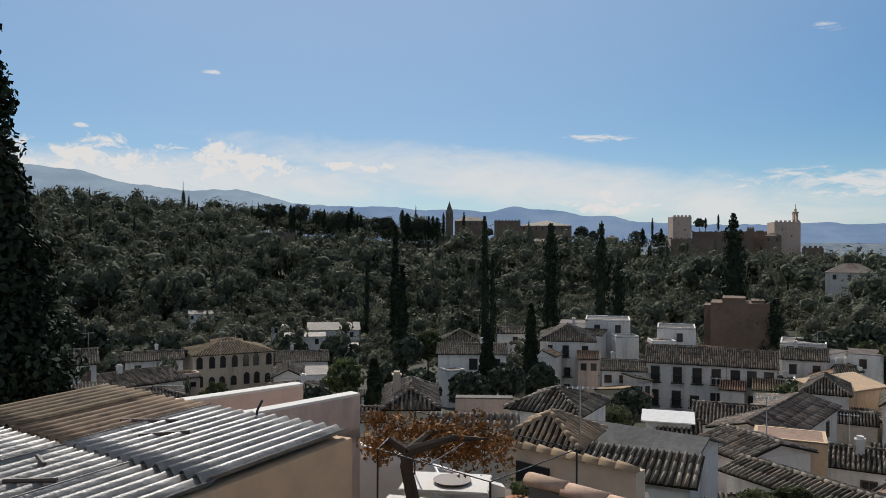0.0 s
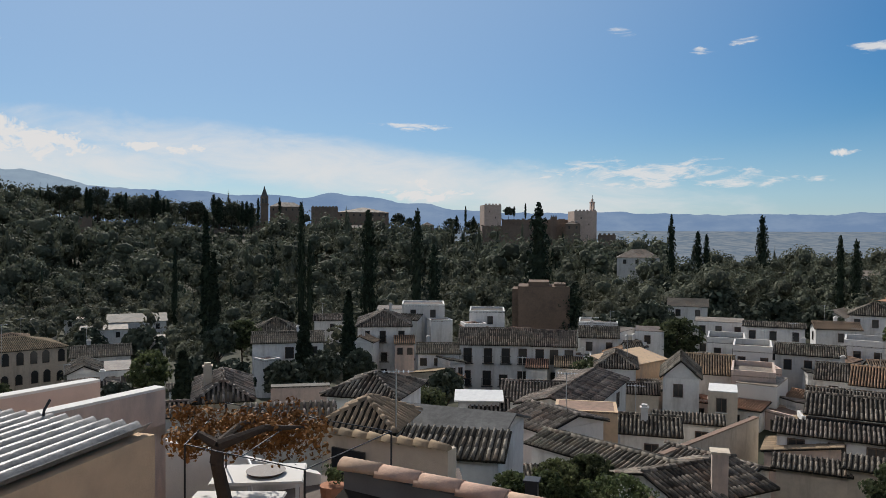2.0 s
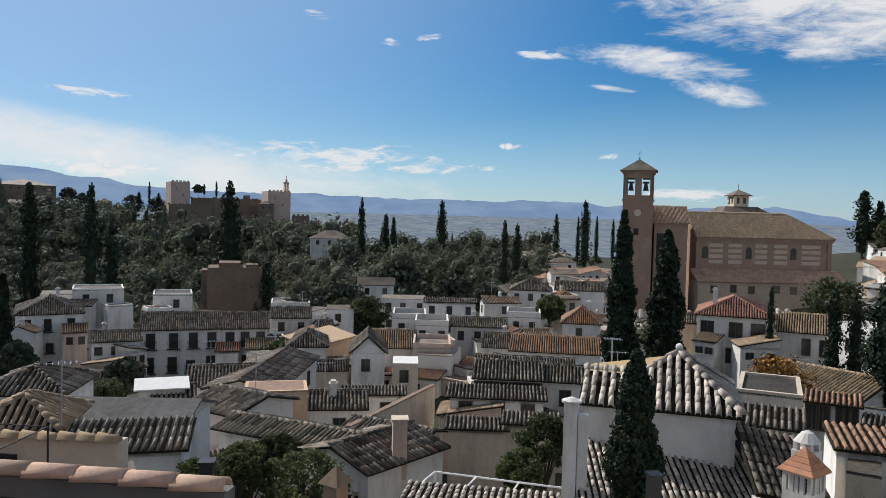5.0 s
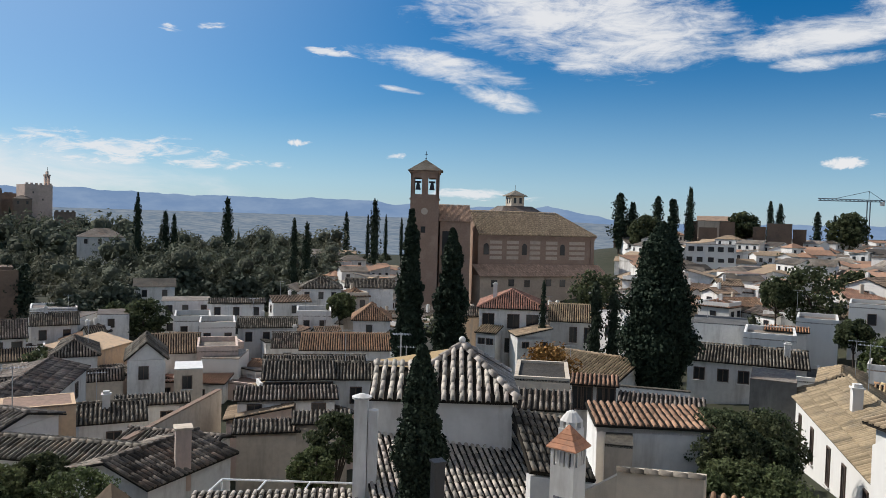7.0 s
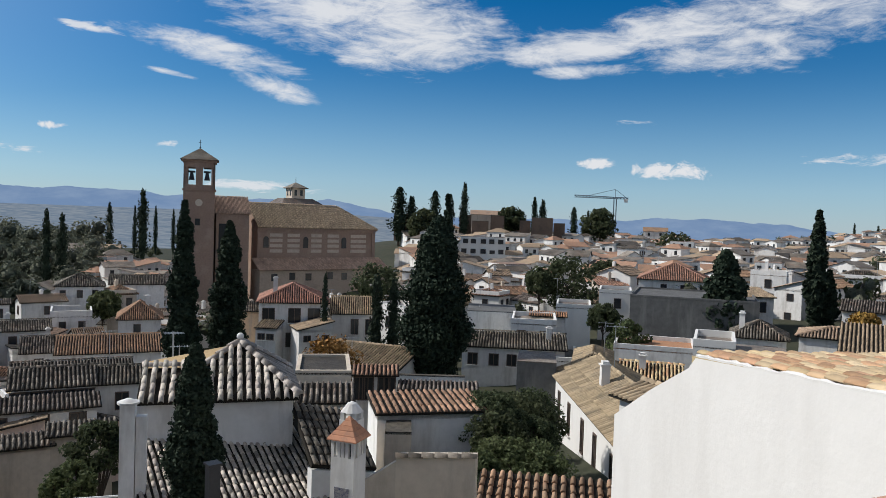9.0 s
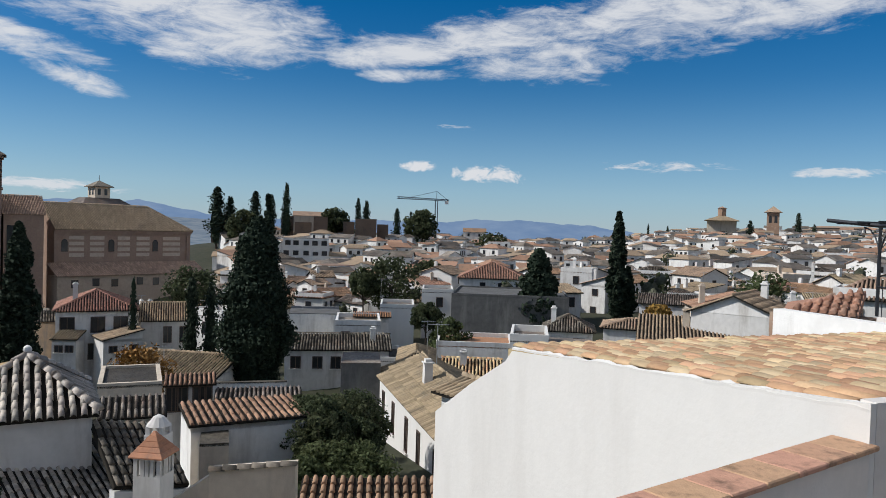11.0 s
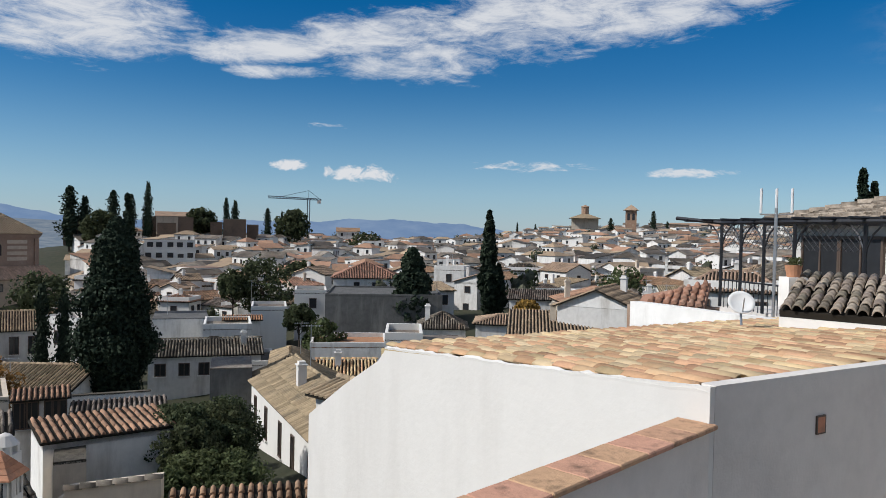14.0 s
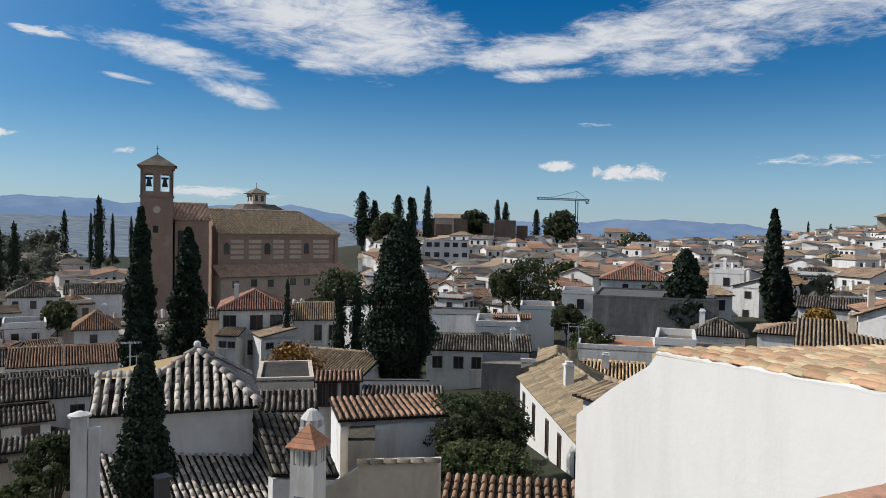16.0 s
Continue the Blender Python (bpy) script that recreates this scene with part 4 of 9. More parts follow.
far_plain()
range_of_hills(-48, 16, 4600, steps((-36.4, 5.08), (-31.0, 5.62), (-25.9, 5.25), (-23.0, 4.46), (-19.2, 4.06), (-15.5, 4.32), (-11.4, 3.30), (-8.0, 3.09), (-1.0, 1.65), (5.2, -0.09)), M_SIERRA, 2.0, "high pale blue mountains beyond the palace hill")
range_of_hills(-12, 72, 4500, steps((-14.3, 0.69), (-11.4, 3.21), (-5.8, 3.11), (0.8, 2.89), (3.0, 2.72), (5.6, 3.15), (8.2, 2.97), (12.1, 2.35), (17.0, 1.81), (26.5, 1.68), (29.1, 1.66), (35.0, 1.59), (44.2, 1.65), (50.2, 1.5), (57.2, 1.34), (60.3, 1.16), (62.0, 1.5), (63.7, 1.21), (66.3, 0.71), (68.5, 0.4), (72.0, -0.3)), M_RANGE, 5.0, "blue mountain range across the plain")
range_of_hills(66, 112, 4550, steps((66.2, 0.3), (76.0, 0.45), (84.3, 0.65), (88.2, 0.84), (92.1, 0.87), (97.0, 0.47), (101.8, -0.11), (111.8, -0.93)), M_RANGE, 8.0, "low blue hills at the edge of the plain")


# church on the hill
CHURCH_TOWER = (129.48, 99.51, 11.58, 6.30, 6.10, 2.10, -54.0)
CHURCH_NAVE = (156.76, 85.93, -2.32, 30.98, 5.55, 7.00, 9.45, -34.3)
CHURCH_TRANSEPT = (136.43, 95.90, 0.50, 6.97, 3.75, -46.7)
CHURCH_LANTERN = (167.3, 98.8, 4.93, 2.66, 3.60)

# cypresses
cypress(-7.33, 120.30, 3.45, 27.90, 1.01, size=0.28, count=320, leaves=18)
cypress(-5.94, 115.37, -2.87, 21.06, 1.15, size=0.28, count=320, leaves=18)
far_cypress(8.37, 140.30, 5.37, 31.17, 0.97, seed=4)
far_cypress(9.89, 140.20, -1.82, 23.95, 0.75, seed=4)
far_cypress(25.89, 173.64, 4.45, 31.14, 2.29, seed=2)
far_cypress(37.28, 171.57, 5.10, 30.85, 1.75, seed=0)
far_cypress(40.00, 165.81, -2.68, 22.66, 1.70, seed=3)
far_cypress(70.26, 177.16, 7.69, 31.08, 3.07, seed=3)
cypress(11.71, 94.84, -7.36, 14.49, 1.09, size=0.28, count=320, leaves=18)
cypress(5.54, 85.37, -8.92, 11.95, 1.11, size=0.28, count=320, leaves=18)
cypress(-5.25, 60.28, -9.30, 9.13, 0.92, size=0.28, count=320, leaves=18)
far_cypress(-19.93, 199.52, -5.02, 24.41, 0.92, seed=6)
far_cypress(120.23, 196.61, 5.92, 26.78, 1.41, seed=3)
far_cypress(140.76, 182.49, 5.45, 23.07, 1.94, seed=0)
far_cypress(132.01, 200.98, 1.16, 21.07, 1.66, seed=4)
far_cypress(134.13, 199.58, 0.32, 19.85, 1.29, seed=4)
far_cypress(115.28, 125.59, -0.40, 19.25, 1.04, seed=6)
far_cypress(117.39, 123.62, -0.97, 18.79, 1.31, seed=0)
far_cypress(195.55, 172.08, 7.28, 26.02, 2.20, seed=0)
far_cypress(188.84, 179.42, 2.47, 20.55, 1.40, seed=5)
far_cypress(223.74, 200.58, 2.16, 20.34, 0.92, seed=1)
far_cypress(243.74, 208.09, 2.51, 20.92, 0.98, seed=5)
far_cypress(248.09, 202.89, 1.47, 20.20, 0.98, seed=5)
far_cypress(75.22, 40.22, -6.41, 12.53, 0.52, seed=4)
far_cypress(73.26, 32.87, -6.10, 11.31, 0.92, seed=6)
far_cypress(74.01, 31.13, -6.43, 10.57, 0.98, seed=3)
far_cypress(277.44, 115.60, 13.20, 23.66, 3.92, seed=2)
far_cypress(279.33, 110.97, 9.95, 19.73, 3.00, seed=1)
far_cypress(282.68, 102.15, 12.25, 21.09, 3.00, seed=2)
far_cypress(275.25, 93.08, 10.69, 19.81, 2.23, seed=6)
far_cypress(277.02, 87.70, 15.47, 24.54, 2.01, seed=1)
far_cypress(303.61, 65.40, 11.33, 19.85, 1.67, seed=6)
far_cypress(304.34, 61.95, 10.55, 19.20, 2.14, seed=1)
far_cypress(326.37, 52.59, 8.28, 17.08, 2.03, seed=2)
far_cypress(327.31, 46.38, 7.25, 16.32, 1.27, seed=0)
far_cypress(327.71, 43.50, 7.34, 16.53, 1.27, seed=5)
far_cypress(492.95, -86.94, 7.77, 13.12, 0.96, seed=3)
far_cypress(490.69, -98.89, 6.55, 10.64, 1.15, seed=0)
far_cypress(411.56, -126.38, 9.55, 13.60, 2.31, seed=1)
far_cypress(451.03, -165.74, 15.81, 17.68, 2.21, seed=0)
far_cypress(448.08, -173.55, 9.63, 11.36, 1.48, seed=3)
far_cypress(196.31, -41.04, -8.48, 6.87, 1.69, seed=1)
cypress(55.17, 43.86, 1.17, 20.90, 1.67, count=700, leaves=34, size=0.17, seed=4)
cypress(62.44, 44.17, -0.61, 19.39, 2.10, count=700, leaves=34, size=0.17, seed=5, waist=0.45)
cypress(58.69, 20.86, 0.33, 16.26, 3.33, count=1700, leaves=40, size=0.15, waist=0.4, label='broad dark green cypress towering over the roofs', seed=6)
cypress(100.52, -3.36, -2.52, 11.53, 3.69, count=420, leaves=26, size=0.32, waist=0.16, label='dark drooping conifer beside a grey wall', seed=3)
cypress(90.16, 30.84, 3.64, 20.23, 1.09, count=300, leaves=18, size=0.26)
cypress(109.54, -14.97, 3.26, 16.92, 1.61, count=420, leaves=20, size=0.3)
cypress(111.31, -16.75, -4.79, 8.88, 1.46, count=300, leaves=18, size=0.3)
cypress(10.22, 7.81, -2.12, 4.6, 0.46, count=900, leaves=60, size=0.034, waist=0.55, label='young green cypress growing beside the white attic', seed=9)
cypress(40.42, -26.70, 4.00, 12.96, 0.74, count=300, leaves=24, size=0.16)
cypress(40.09, -27.18, 3.20, 12.13, 0.66, count=300, leaves=24, size=0.16)
cypress(-12.59, 20.83, 3.28, 10.52, 2.67, count=1500, leaves=34, size=0.12, waist=0.25, label='massive dark cypress close to the terrace', seed=2)
cypress(-16.28, 25.58, 14.69, 29.05, 2.42, count=1500, leaves=30, size=0.14, waist=0.3, label='very tall dark cypress close to the terrace', seed=8)

far_cypress(-110.9, 541.2, 29.9, 17.0, 1.7, seed=6)
far_cypress(-108.9, 541.6, 28.8, 17.0, 1.7, seed=5)
far_cypress(-86.8, 545.6, 27.2, 14.4, 1.5, seed=6)
far_cypress(-67.1, 548.4, 28.5, 19.5, 3.4, seed=5)
far_cypress(-69.3, 548.1, 24.5, 17.0, 2.5, seed=6)
far_cypress(-29.5, 551.7, 27.4, 17.0, 2.5, seed=0)
far_cypress(-25.7, 551.9, 25.1, 20.4, 3.8, seed=3)
far_cypress(-9.7, 552.5, 22.6, 19.1, 2.1, seed=2)
far_cypress(-6.5, 552.5, 23.0, 19.5, 2.5, seed=3)
far_cypress(-3.3, 552.5, 21.9, 19.1, 2.5, seed=4)
far_cypress(1.4, 552.5, 25.2, 19.1, 1.5, seed=2)
far_cypress(16.7, 552.3, 25.9, 17.0, 1.3, seed=5)
far_cypress(-62.7, 549.0, 23.9, 12.7, 1.3, seed=3)
far_cypress(-60.1, 549.2, 23.9, 12.7, 1.3, seed=3)
far_cypress(-12.2, 552.4, 19.7, 12.7, 1.7, seed=5)
far_cypress(184.0, 545.4, 23.8, 16.8, 1.1, seed=3)
far_cypress(194.3, 541.8, 22.1, 8.8, 1.3, seed=0)
far_cypress(202.5, 538.8, 24.3, 13.2, 1.1, seed=6)
far_cypress(158.4, 553.4, 22.0, 15.9, 1.1, seed=5)
far_cypress(151.7, 555.3, 14.9, 10.6, 1.8, seed=3)
far_cypress(164.4, 551.6, 14.1, 13.2, 2.2, seed=5)
broad_tree(-128.6, 545.5, 30.9, 21.5, 6.9, mat=M_CREST, label='dark rounded tree on the palace hill crest', count=70, leaves=30, size=0.6)
broad_tree(-120.3, 547.4, 31.2, 21.5, 5.6, mat=M_CREST, label='dark rounded tree on the palace hill crest', count=70, leaves=30, size=0.6)
broad_tree(-146.3, 541.0, 27.6, 19.4, 5.2, mat=M_CREST, label='dark rounded tree on the palace hill crest', count=70, leaves=30, size=0.6)
broad_tree(-134.8, 544.0, 26.9, 17.2, 3.4, mat=M_CREST, label='dark rounded tree on the palace hill crest', count=70, leaves=30, size=0.6)
broad_tree(-106.0, 550.4, 30.1, 23.7, 7.3, mat=M_CREST, label='dark rounded tree on the palace hill crest', count=70, leaves=30, size=0.6)
broad_tree(-155.6, 538.4, 24.3, 21.5, 7.7, mat=M_CREST, label='dark rounded tree on the palace hill crest', count=70, leaves=30, size=0.6)
broad_tree(-76.5, 555.3, 24.7, 19.4, 6.9, mat=M_CREST, label='dark rounded tree on the palace hill crest', count=70, leaves=30, size=0.6)
broad_tree(-92.0, 552.9, 25.5, 19.4, 5.2, mat=M_CREST, label='dark rounded tree on the palace hill crest', count=70, leaves=30, size=0.6)
broad_tree(-48.5, 558.4, 22.1, 15.1, 6.0, mat=M_CREST, label='dark rounded tree on the palace hill crest', count=70, leaves=30, size=0.6)
broad_tree(-40.8, 559.0, 21.5, 15.1, 5.2, mat=M_CREST, label='dark rounded tree on the palace hill crest', count=70, leaves=30, size=0.6)
broad_tree(-17.4, 560.3, 21.1, 17.2, 6.0, mat=M_CREST, label='dark rounded tree on the palace hill crest', count=70, leaves=30, size=0.6)
broad_tree(-82.0, 554.5, 21.4, 17.2, 5.2, mat=M_CREST, label='dark rounded tree on the palace hill crest', count=70, leaves=30, size=0.6)
broad_tree(109.3, 575.3, 15.7, 13.5, 5.4, mat=M_CREST, label='dark rounded tree on the palace hill crest', count=70, leaves=30, size=0.6)
broad_tree(118.1, 573.6, 12.2, 11.2, 4.5, mat=M_CREST, label='dark rounded tree on the palace hill crest', count=70, leaves=30, size=0.6)
broad_tree(150.8, 565.8, 11.5, 12.6, 7.2, mat=M_CREST, label='dark rounded tree on the palace hill crest', count=70, leaves=30, size=0.6)
broad_tree(166.0, 561.6, 10.7, 12.6, 6.3, mat=M_CREST, label='dark rounded tree on the palace hill crest', count=70, leaves=30, size=0.6)
broad_tree(193.5, 552.7, 21.6, 10.8, 3.6, mat=M_CREST, label='dark rounded tree on the palace hill crest', count=70, leaves=30, size=0.6)

# houses below the terrace and across the valley
house(-37.49, 76.69, -12.32, 3.67, 7.4, 26.3, "gable", cols=2, rows=2, label='white two-storey house with a brown tile roof', detail=1, rise=1.05)
house(-32.01, 80.16, -15.01, 9.18, 6.9, 47.9, "gable", cols=2, rows=1, detail=1, rise=1.06)
house(-42.61, 110.41, -17.06, 8.01, 6.1, 21.3, "gable", cols=2, rows=1, detail=1, rise=0.94)
house(-24.44, 63.87, -13.09, 4.39, 3.9, 21.3, "hip", cols=0, rows=0, detail=1, rise=0.57)
house(-30.71, 63.30, -12.27, 3.54, 1.6, 26.2, "shed", cols=0, rows=0, wall=M_PINK, detail=1, rise=0.25)
house(-36.72, 131.76, -19.12, 14.09, 10.5, 28.0, "hip", cols=7, rows=3, wall=M_CREAM, tile=M_TILE_TAN, style='arch', wide=0.9, tall=1.6, storey=3.2, label='stately ochre mansion with arched upper windows and hipped roof', skip=0.0, detail=1, rise=1.55)
house(-39.81, 137.79, -18.11, 5.36, 5.0, 16.3, "hip", cols=4, rows=1, wall=M_CREAM, tile=M_TILE_TAN, h=2.2, tall=0.8, detail=1, rise=0.75)
house(-28.03, 193.36, -21.79, 13.34, 9.0, 8.3, "gable", cols=3, rows=2, tile=M_TILE, detail=0, rise=1.61)
house(-88.09, 276.69, -25.44, 12.52, 7.0, 17.7, "gable", cols=4, rows=2, detail=0, rise=1.19)
house(-61.91, 221.95, -24.45, 7.86, 7.0, 15.7, "flat", cols=3, rows=1, detail=0)
house(-48.15, 230.45, -24.97, 9.50, 7.0, 11.9, "flat", cols=3, rows=1, detail=0)
house(-53.73, 203.42, -24.88, 10.54, 7.0, 14.9, "flat", cols=3, rows=1, detail=0)
house(-34.39, 187.29, -22.85, 9.87, 5.6, 10.5, "gable", cols=2, rows=1, detail=0, rise=0.82)
house(-70.62, 292.00, -27.67, 10.87, 7.0, 13.7, "flat", cols=2, rows=1, detail=0)
house(-61.76, 324.59, -27.71, 13.45, 7.0, 10.8, "flat", cols=2, rows=1, detail=0)
house(-20.56, 110.52, -17.17, 7.47, 7.0, 10.7, "gable", cols=3, rows=2, detail=1, rise=1.02)
house(-18.15, 88.62, -15.65, 3.38, 7.0, 11.8, "cross", cols=2, rows=1, detail=1, rise=0.95)
house(-15.18, 91.22, -15.82, 3.02, 7.0, 9.6, "flat", cols=2, rows=1, detail=1)
house(-15.49, 78.94, -15.25, 4.72, 3.4, 11.3, "hip", cols=1, rows=1, detail=1, rise=0.53)
house(4.67, 107.33, -15.52, 9.92, 7.2, -2.4, "gable", cols=3, rows=2, wide=1.1, tall=1.5, label='white house with dark windows under a mottled tile roof', detail=1, rise=1.07)
house(3.38, 126.45, -16.37, 6.97, 7.0, -1.4, "hip", cols=2, rows=1, detail=1, rise=1.93)
house(13.24, 134.88, -15.67, 5.65, 5.2, -5.5, "gable", cols=1, rows=1, detail=1, rise=0.75)
house(19.09, 110.86, -14.03, 8.03, 11.0, -9.7, "hip", cols=3, rows=3, style='balcony', tall=1.6, side=2, label='tall white three-storey house with balconies', detail=1, rise=1.95)
house(27.54, 132.60, -13.73, 12.13, 7.0, -11.7, "flat", cols=2, rows=1, detail=1)
house(-14.31, 119.65, -16.46, 2.27, 7.0, 7.0, "flat", cols=1, rows=1, wall=M_BRIGHT, detail=1)
house(32.00, 96.10, -15.06, 9.88, 9.0, -18.3, "gable", cols=4, rows=2, style='balcony', tall=1.9, wide=1.0, first=0.5, skip=0, label='long white house with iron balconies and dark doors', storey=3.1, detail=1, rise=1.71)
house(39.44, 93.40, -15.10, 5.82, 9.0, -22.8, "gable", cols=3, rows=2, tall=1.9, wide=1.0, first=0.5, skip=0, storey=3.1, label='white house with tall dark windows joined to its neighbour', detail=1, rise=1.56)
house(24.27, 97.37, -16.16, 5.61, 6.1, -13.8, "gable", cols=3, rows=1, tall=0.9, detail=1, rise=0.92)
house(37.87, 118.46, -13.03, 5.92, 7.0, -17.6, "flat", cols=1, rows=1, parapet=0.3, detail=1)
house(27.93, 123.20, -12.22, 7.33, 7.0, -12.6, "flat", cols=2, rows=1, parapet=0.3, detail=1)
house(48.84, 99.01, -14.94, 5.48, 7.0, -26.2, "gable", cols=2, rows=1, detail=1, rise=1.21)
house(55.35, 112.52, -14.64, 6.40, 7.0, -26.1, "flat", cols=0, rows=0, parapet=0.3, detail=1)
house(58.01, 107.25, -15.17, 7.65, 7.0, 37.9, "flat", cols=0, rows=0, wall=M_BRIGHT, detail=1)

# roofs in the hollow
house(23.27, 57.84, -13.85, 6.35, 6.7, -21.7, "gable", cols=0, rows=0, detail=1, rise=0.95)
house(29.66, 58.31, -13.61, 14.41, 5.6, 49.6, "gable", cols=2, rows=1, detail=1, rise=0.83)
house(31.15, 67.58, -14.86, 3.64, 7.0, -24.6, "hip", cols=0, rows=0, detail=1, rise=0.53)
house(38.12, 73.07, -14.36, 4.14, 7.0, -27.4, "hip", cols=1, rows=1, detail=1, rise=1.34)
house(15.50, 50.04, -11.64, 2.89, 1.6, -16.9, "shed", tile=M_AWNING, cols=0, rows=0, wall=M_WHITE, detail=0, label='white shelter with a pale sheet roof', name='shelter', rise=0.33)
house(7.59, 32.01, -8.81, 6.19, 4.6, -36.0, "gable", tile=M_SLATE, detail=0, cols=0, rows=0, label="house with a weathered grey sheet roof", rise=0.75)
house(7.47, 27.97, -8.57, 3.9, 2.0, -25.0, "shed", cols=0, rows=0, detail=1, rise=0.5)
house(7.31, 28.42, -8.81, 2.96, 0.5, -13.8, "flat", cols=0, rows=0, wall=M_CREAM, label='stained cream garden wall', name='garden_wall', detail=1)
house(15.89, 48.87, -12.42, 2.36, 4.2, -17.7, "gable", cols=0, rows=0, detail=1, rise=0.63)
house(16.15, 42.96, -11.68, 4.02, 5.0, -68.6, "gable", cols=0, rows=0, wall=M_GREY, detail=1, rise=0.72)
house(21.58, 45.54, -11.77, 4.17, 3.2, -25.1, "flat", cols=0, rows=0, wall=M_PEACH, tile=M_FLOORTILE, parapet=0.08, label='peach house with a flat roof terrace', detail=1)
house(17.36, 35.81, -11.77, 8.40, 2.9, -62.2, "gable", cols=2, rows=1, tall=0.6, label='long low house with a weathered barrel tile roof', over=0.35, detail=1, rise=0.43)
house(26.21, 45.39, -13.51, 3.84, 4.9, -29.8, "gable", cols=1, rows=1, detail=1, rise=0.69)
house(25.25, 38.33, -13.52, 5.68, 2.9, -65.1, "gable", cols=0, rows=0, detail=1, rise=0.45)
house(21.18, 29.63, -11.85, 5.42, 4.8, 12.2, "gable", cols=0, rows=0, label='low house with a mossy tile roof and a stout chimney', detail=1, rise=0.75)
house(29.77, 43.10, -13.13, 13.38, 0.4, 29.5, "flat", name='garden_wall', cols=0, rows=0, wall=M_CREAM, tile=M_FLOORTILE, label='long stained cream garden wall', detail=1)
house(32.64, 50.83, -14.40, 4.97, 1.6, -32.6, "shed", cols=2, rows=1, detail=1, rise=0.32)
house(39.28, 41.89, -12.21, 5.07, 5.6, -43.1, "gable", cols=4, rows=1, wide=1.2, first=0.3, skip=0, label='white house with a row of shuttered attic windows', detail=1, rise=0.84)
house(43.13, 39.46, -12.44, 3.78, 5.2, -47.5, "gable", cols=1, rows=1, detail=1, rise=0.76)
house(36.58, 40.22, -13.01, 6.89, 1.7, -42.2, "shed", cols=3, rows=1, wide=0.9, tall=1.2, first=0.4, detail=1, rise=0.53)
house(30.37, 35.13, -13.08, 3.57, 1.6, -40.7, "shed", cols=0, rows=0, wall=M_CREAM, detail=1, rise=0.25)
house(32.85, 32.85, -12.62, 3.20, 1.6, -44.9, "shed", cols=1, rows=1, tall=1.9, wide=0.9, wall=M_CREAM, detail=1, rise=0.25)
house(42.35, 67.21, -14.52, 3.55, 7.0, -32.1, "cross", cols=1, rows=1, detail=1, rise=1.81)
house(49.72, 73.12, -15.50, 4.93, 7.0, -34.1, "gable", cols=0, rows=0, tile=M_TILE_TAN, detail=1, rise=1.63)
house(43.51, 76.97, -14.68, 9.51, 3.4, 28.0, "shed", cols=0, rows=0, wall=M_PEACH, tile=M_PEACH, detail=0, label='peach rendered house end', rise=0.98)
house(43.98, 62.54, -15.03, 2.66, 4.0, -35.0, "flat", cols=1, rows=1, wall=M_CREAM, tile=M_AWNING, detail=1)
house(50.97, 67.32, -14.77, 4.38, 7.0, -37.0, "flat", cols=2, rows=1, wall=M_PINK, parapet=0.6, detail=1)
house(53.83, 66.38, -15.30, 6.0, 4.0, 40.6, "flat", cols=0, rows=0, wall=M_BRIGHT, detail=1)
house(72.22, 103.74, -13.74, 7.63, 7.0, -34.8, "flat", cols=3, rows=2, detail=1)
house(73.65, 92.71, -13.20, 8.15, 1.8, -38.4, "shed", cols=3, rows=2, detail=1, rise=0.53)
house(68.10, 79.14, -15.02, 7.86, 6.5, -40.7, "gable", cols=3, rows=2, detail=1, rise=0.93)
house(82.25, 128.32, -13.74, 7.28, 7.0, -32.6, "gable", cols=2, rows=1, detail=0, rise=1.34)
house(62.69, 88.48, -14.68, 4.92, 7.0, -35.2, "flat", cols=2, rows=1, parapet=0.8, detail=1)
house(61.76, 81.74, -14.77, 4.68, 7.0, -37.0, "flat", cols=2, rows=1, wall=M_BRIGHT, parapet=0.8, detail=1)
house(60.13, 104.34, -14.99, 4.41, 7.0, -29.9, "flat", cols=1, rows=1, detail=1)
house(98.72, 99.87, -12.90, 7.53, 7.0, -44.6, "hip", cols=3, rows=2, detail=1, rise=1.89)
house(82.52, 84.97, -15.29, 5.46, 7.0, -44.1, "flat", cols=2, rows=2, parapet=0.9, detail=1)
house(109.45, 97.24, -13.14, 9.34, 7.0, -48.4, "gable", cols=0, rows=0, detail=1, rise=1.52)
house(82.84, 73.05, -14.80, 5.53, 7.0, -48.6, "hip", cols=1, rows=1, tile=M_TILE_RED, detail=1, rise=2.23)
house(64.38, 67.66, -15.98, 7.90, 7.0, -43.5, "gable", cols=2, rows=1, detail=1, rise=1.33)
house(62.07, 58.56, -14.89, 10.11, 7.0, -46.6, "gable", cols=0, rows=0, tile=M_TILE_RED, detail=1, rise=1.35)
house(51.93, 53.17, -14.51, 9.70, 4.2, -44.3, "gable", cols=0, rows=0, detail=1, rise=0.62)
house(114.45, 205.66, -6.72, 12.83, 9.0, -29.1, "hip", cols=3, rows=1, label='white villa with a hipped roof among trees', detail=0, rise=2.55)
house(76.16, 44.86, -9.95, 7.91, 9.0, -59.5, "hip", cols=3, rows=2, tile=M_TILE_RED, wide=1.3, tall=1.6, wall=M_WHITE, side=1, label='cream and white house with a red hipped roof', detail=1, rise=1.92)
house(83.19, 40.29, -11.69, 5.62, 7.0, -64.2, "gable", cols=3, rows=1, tall=1.8, tile=M_TILE_TAN, detail=1, rise=1.75)
house(77.10, 51.07, -11.46, 2.20, 2.9, -56.5, "shed", wall=M_PEACH, cols=0, rows=0, detail=1, rise=0.85)
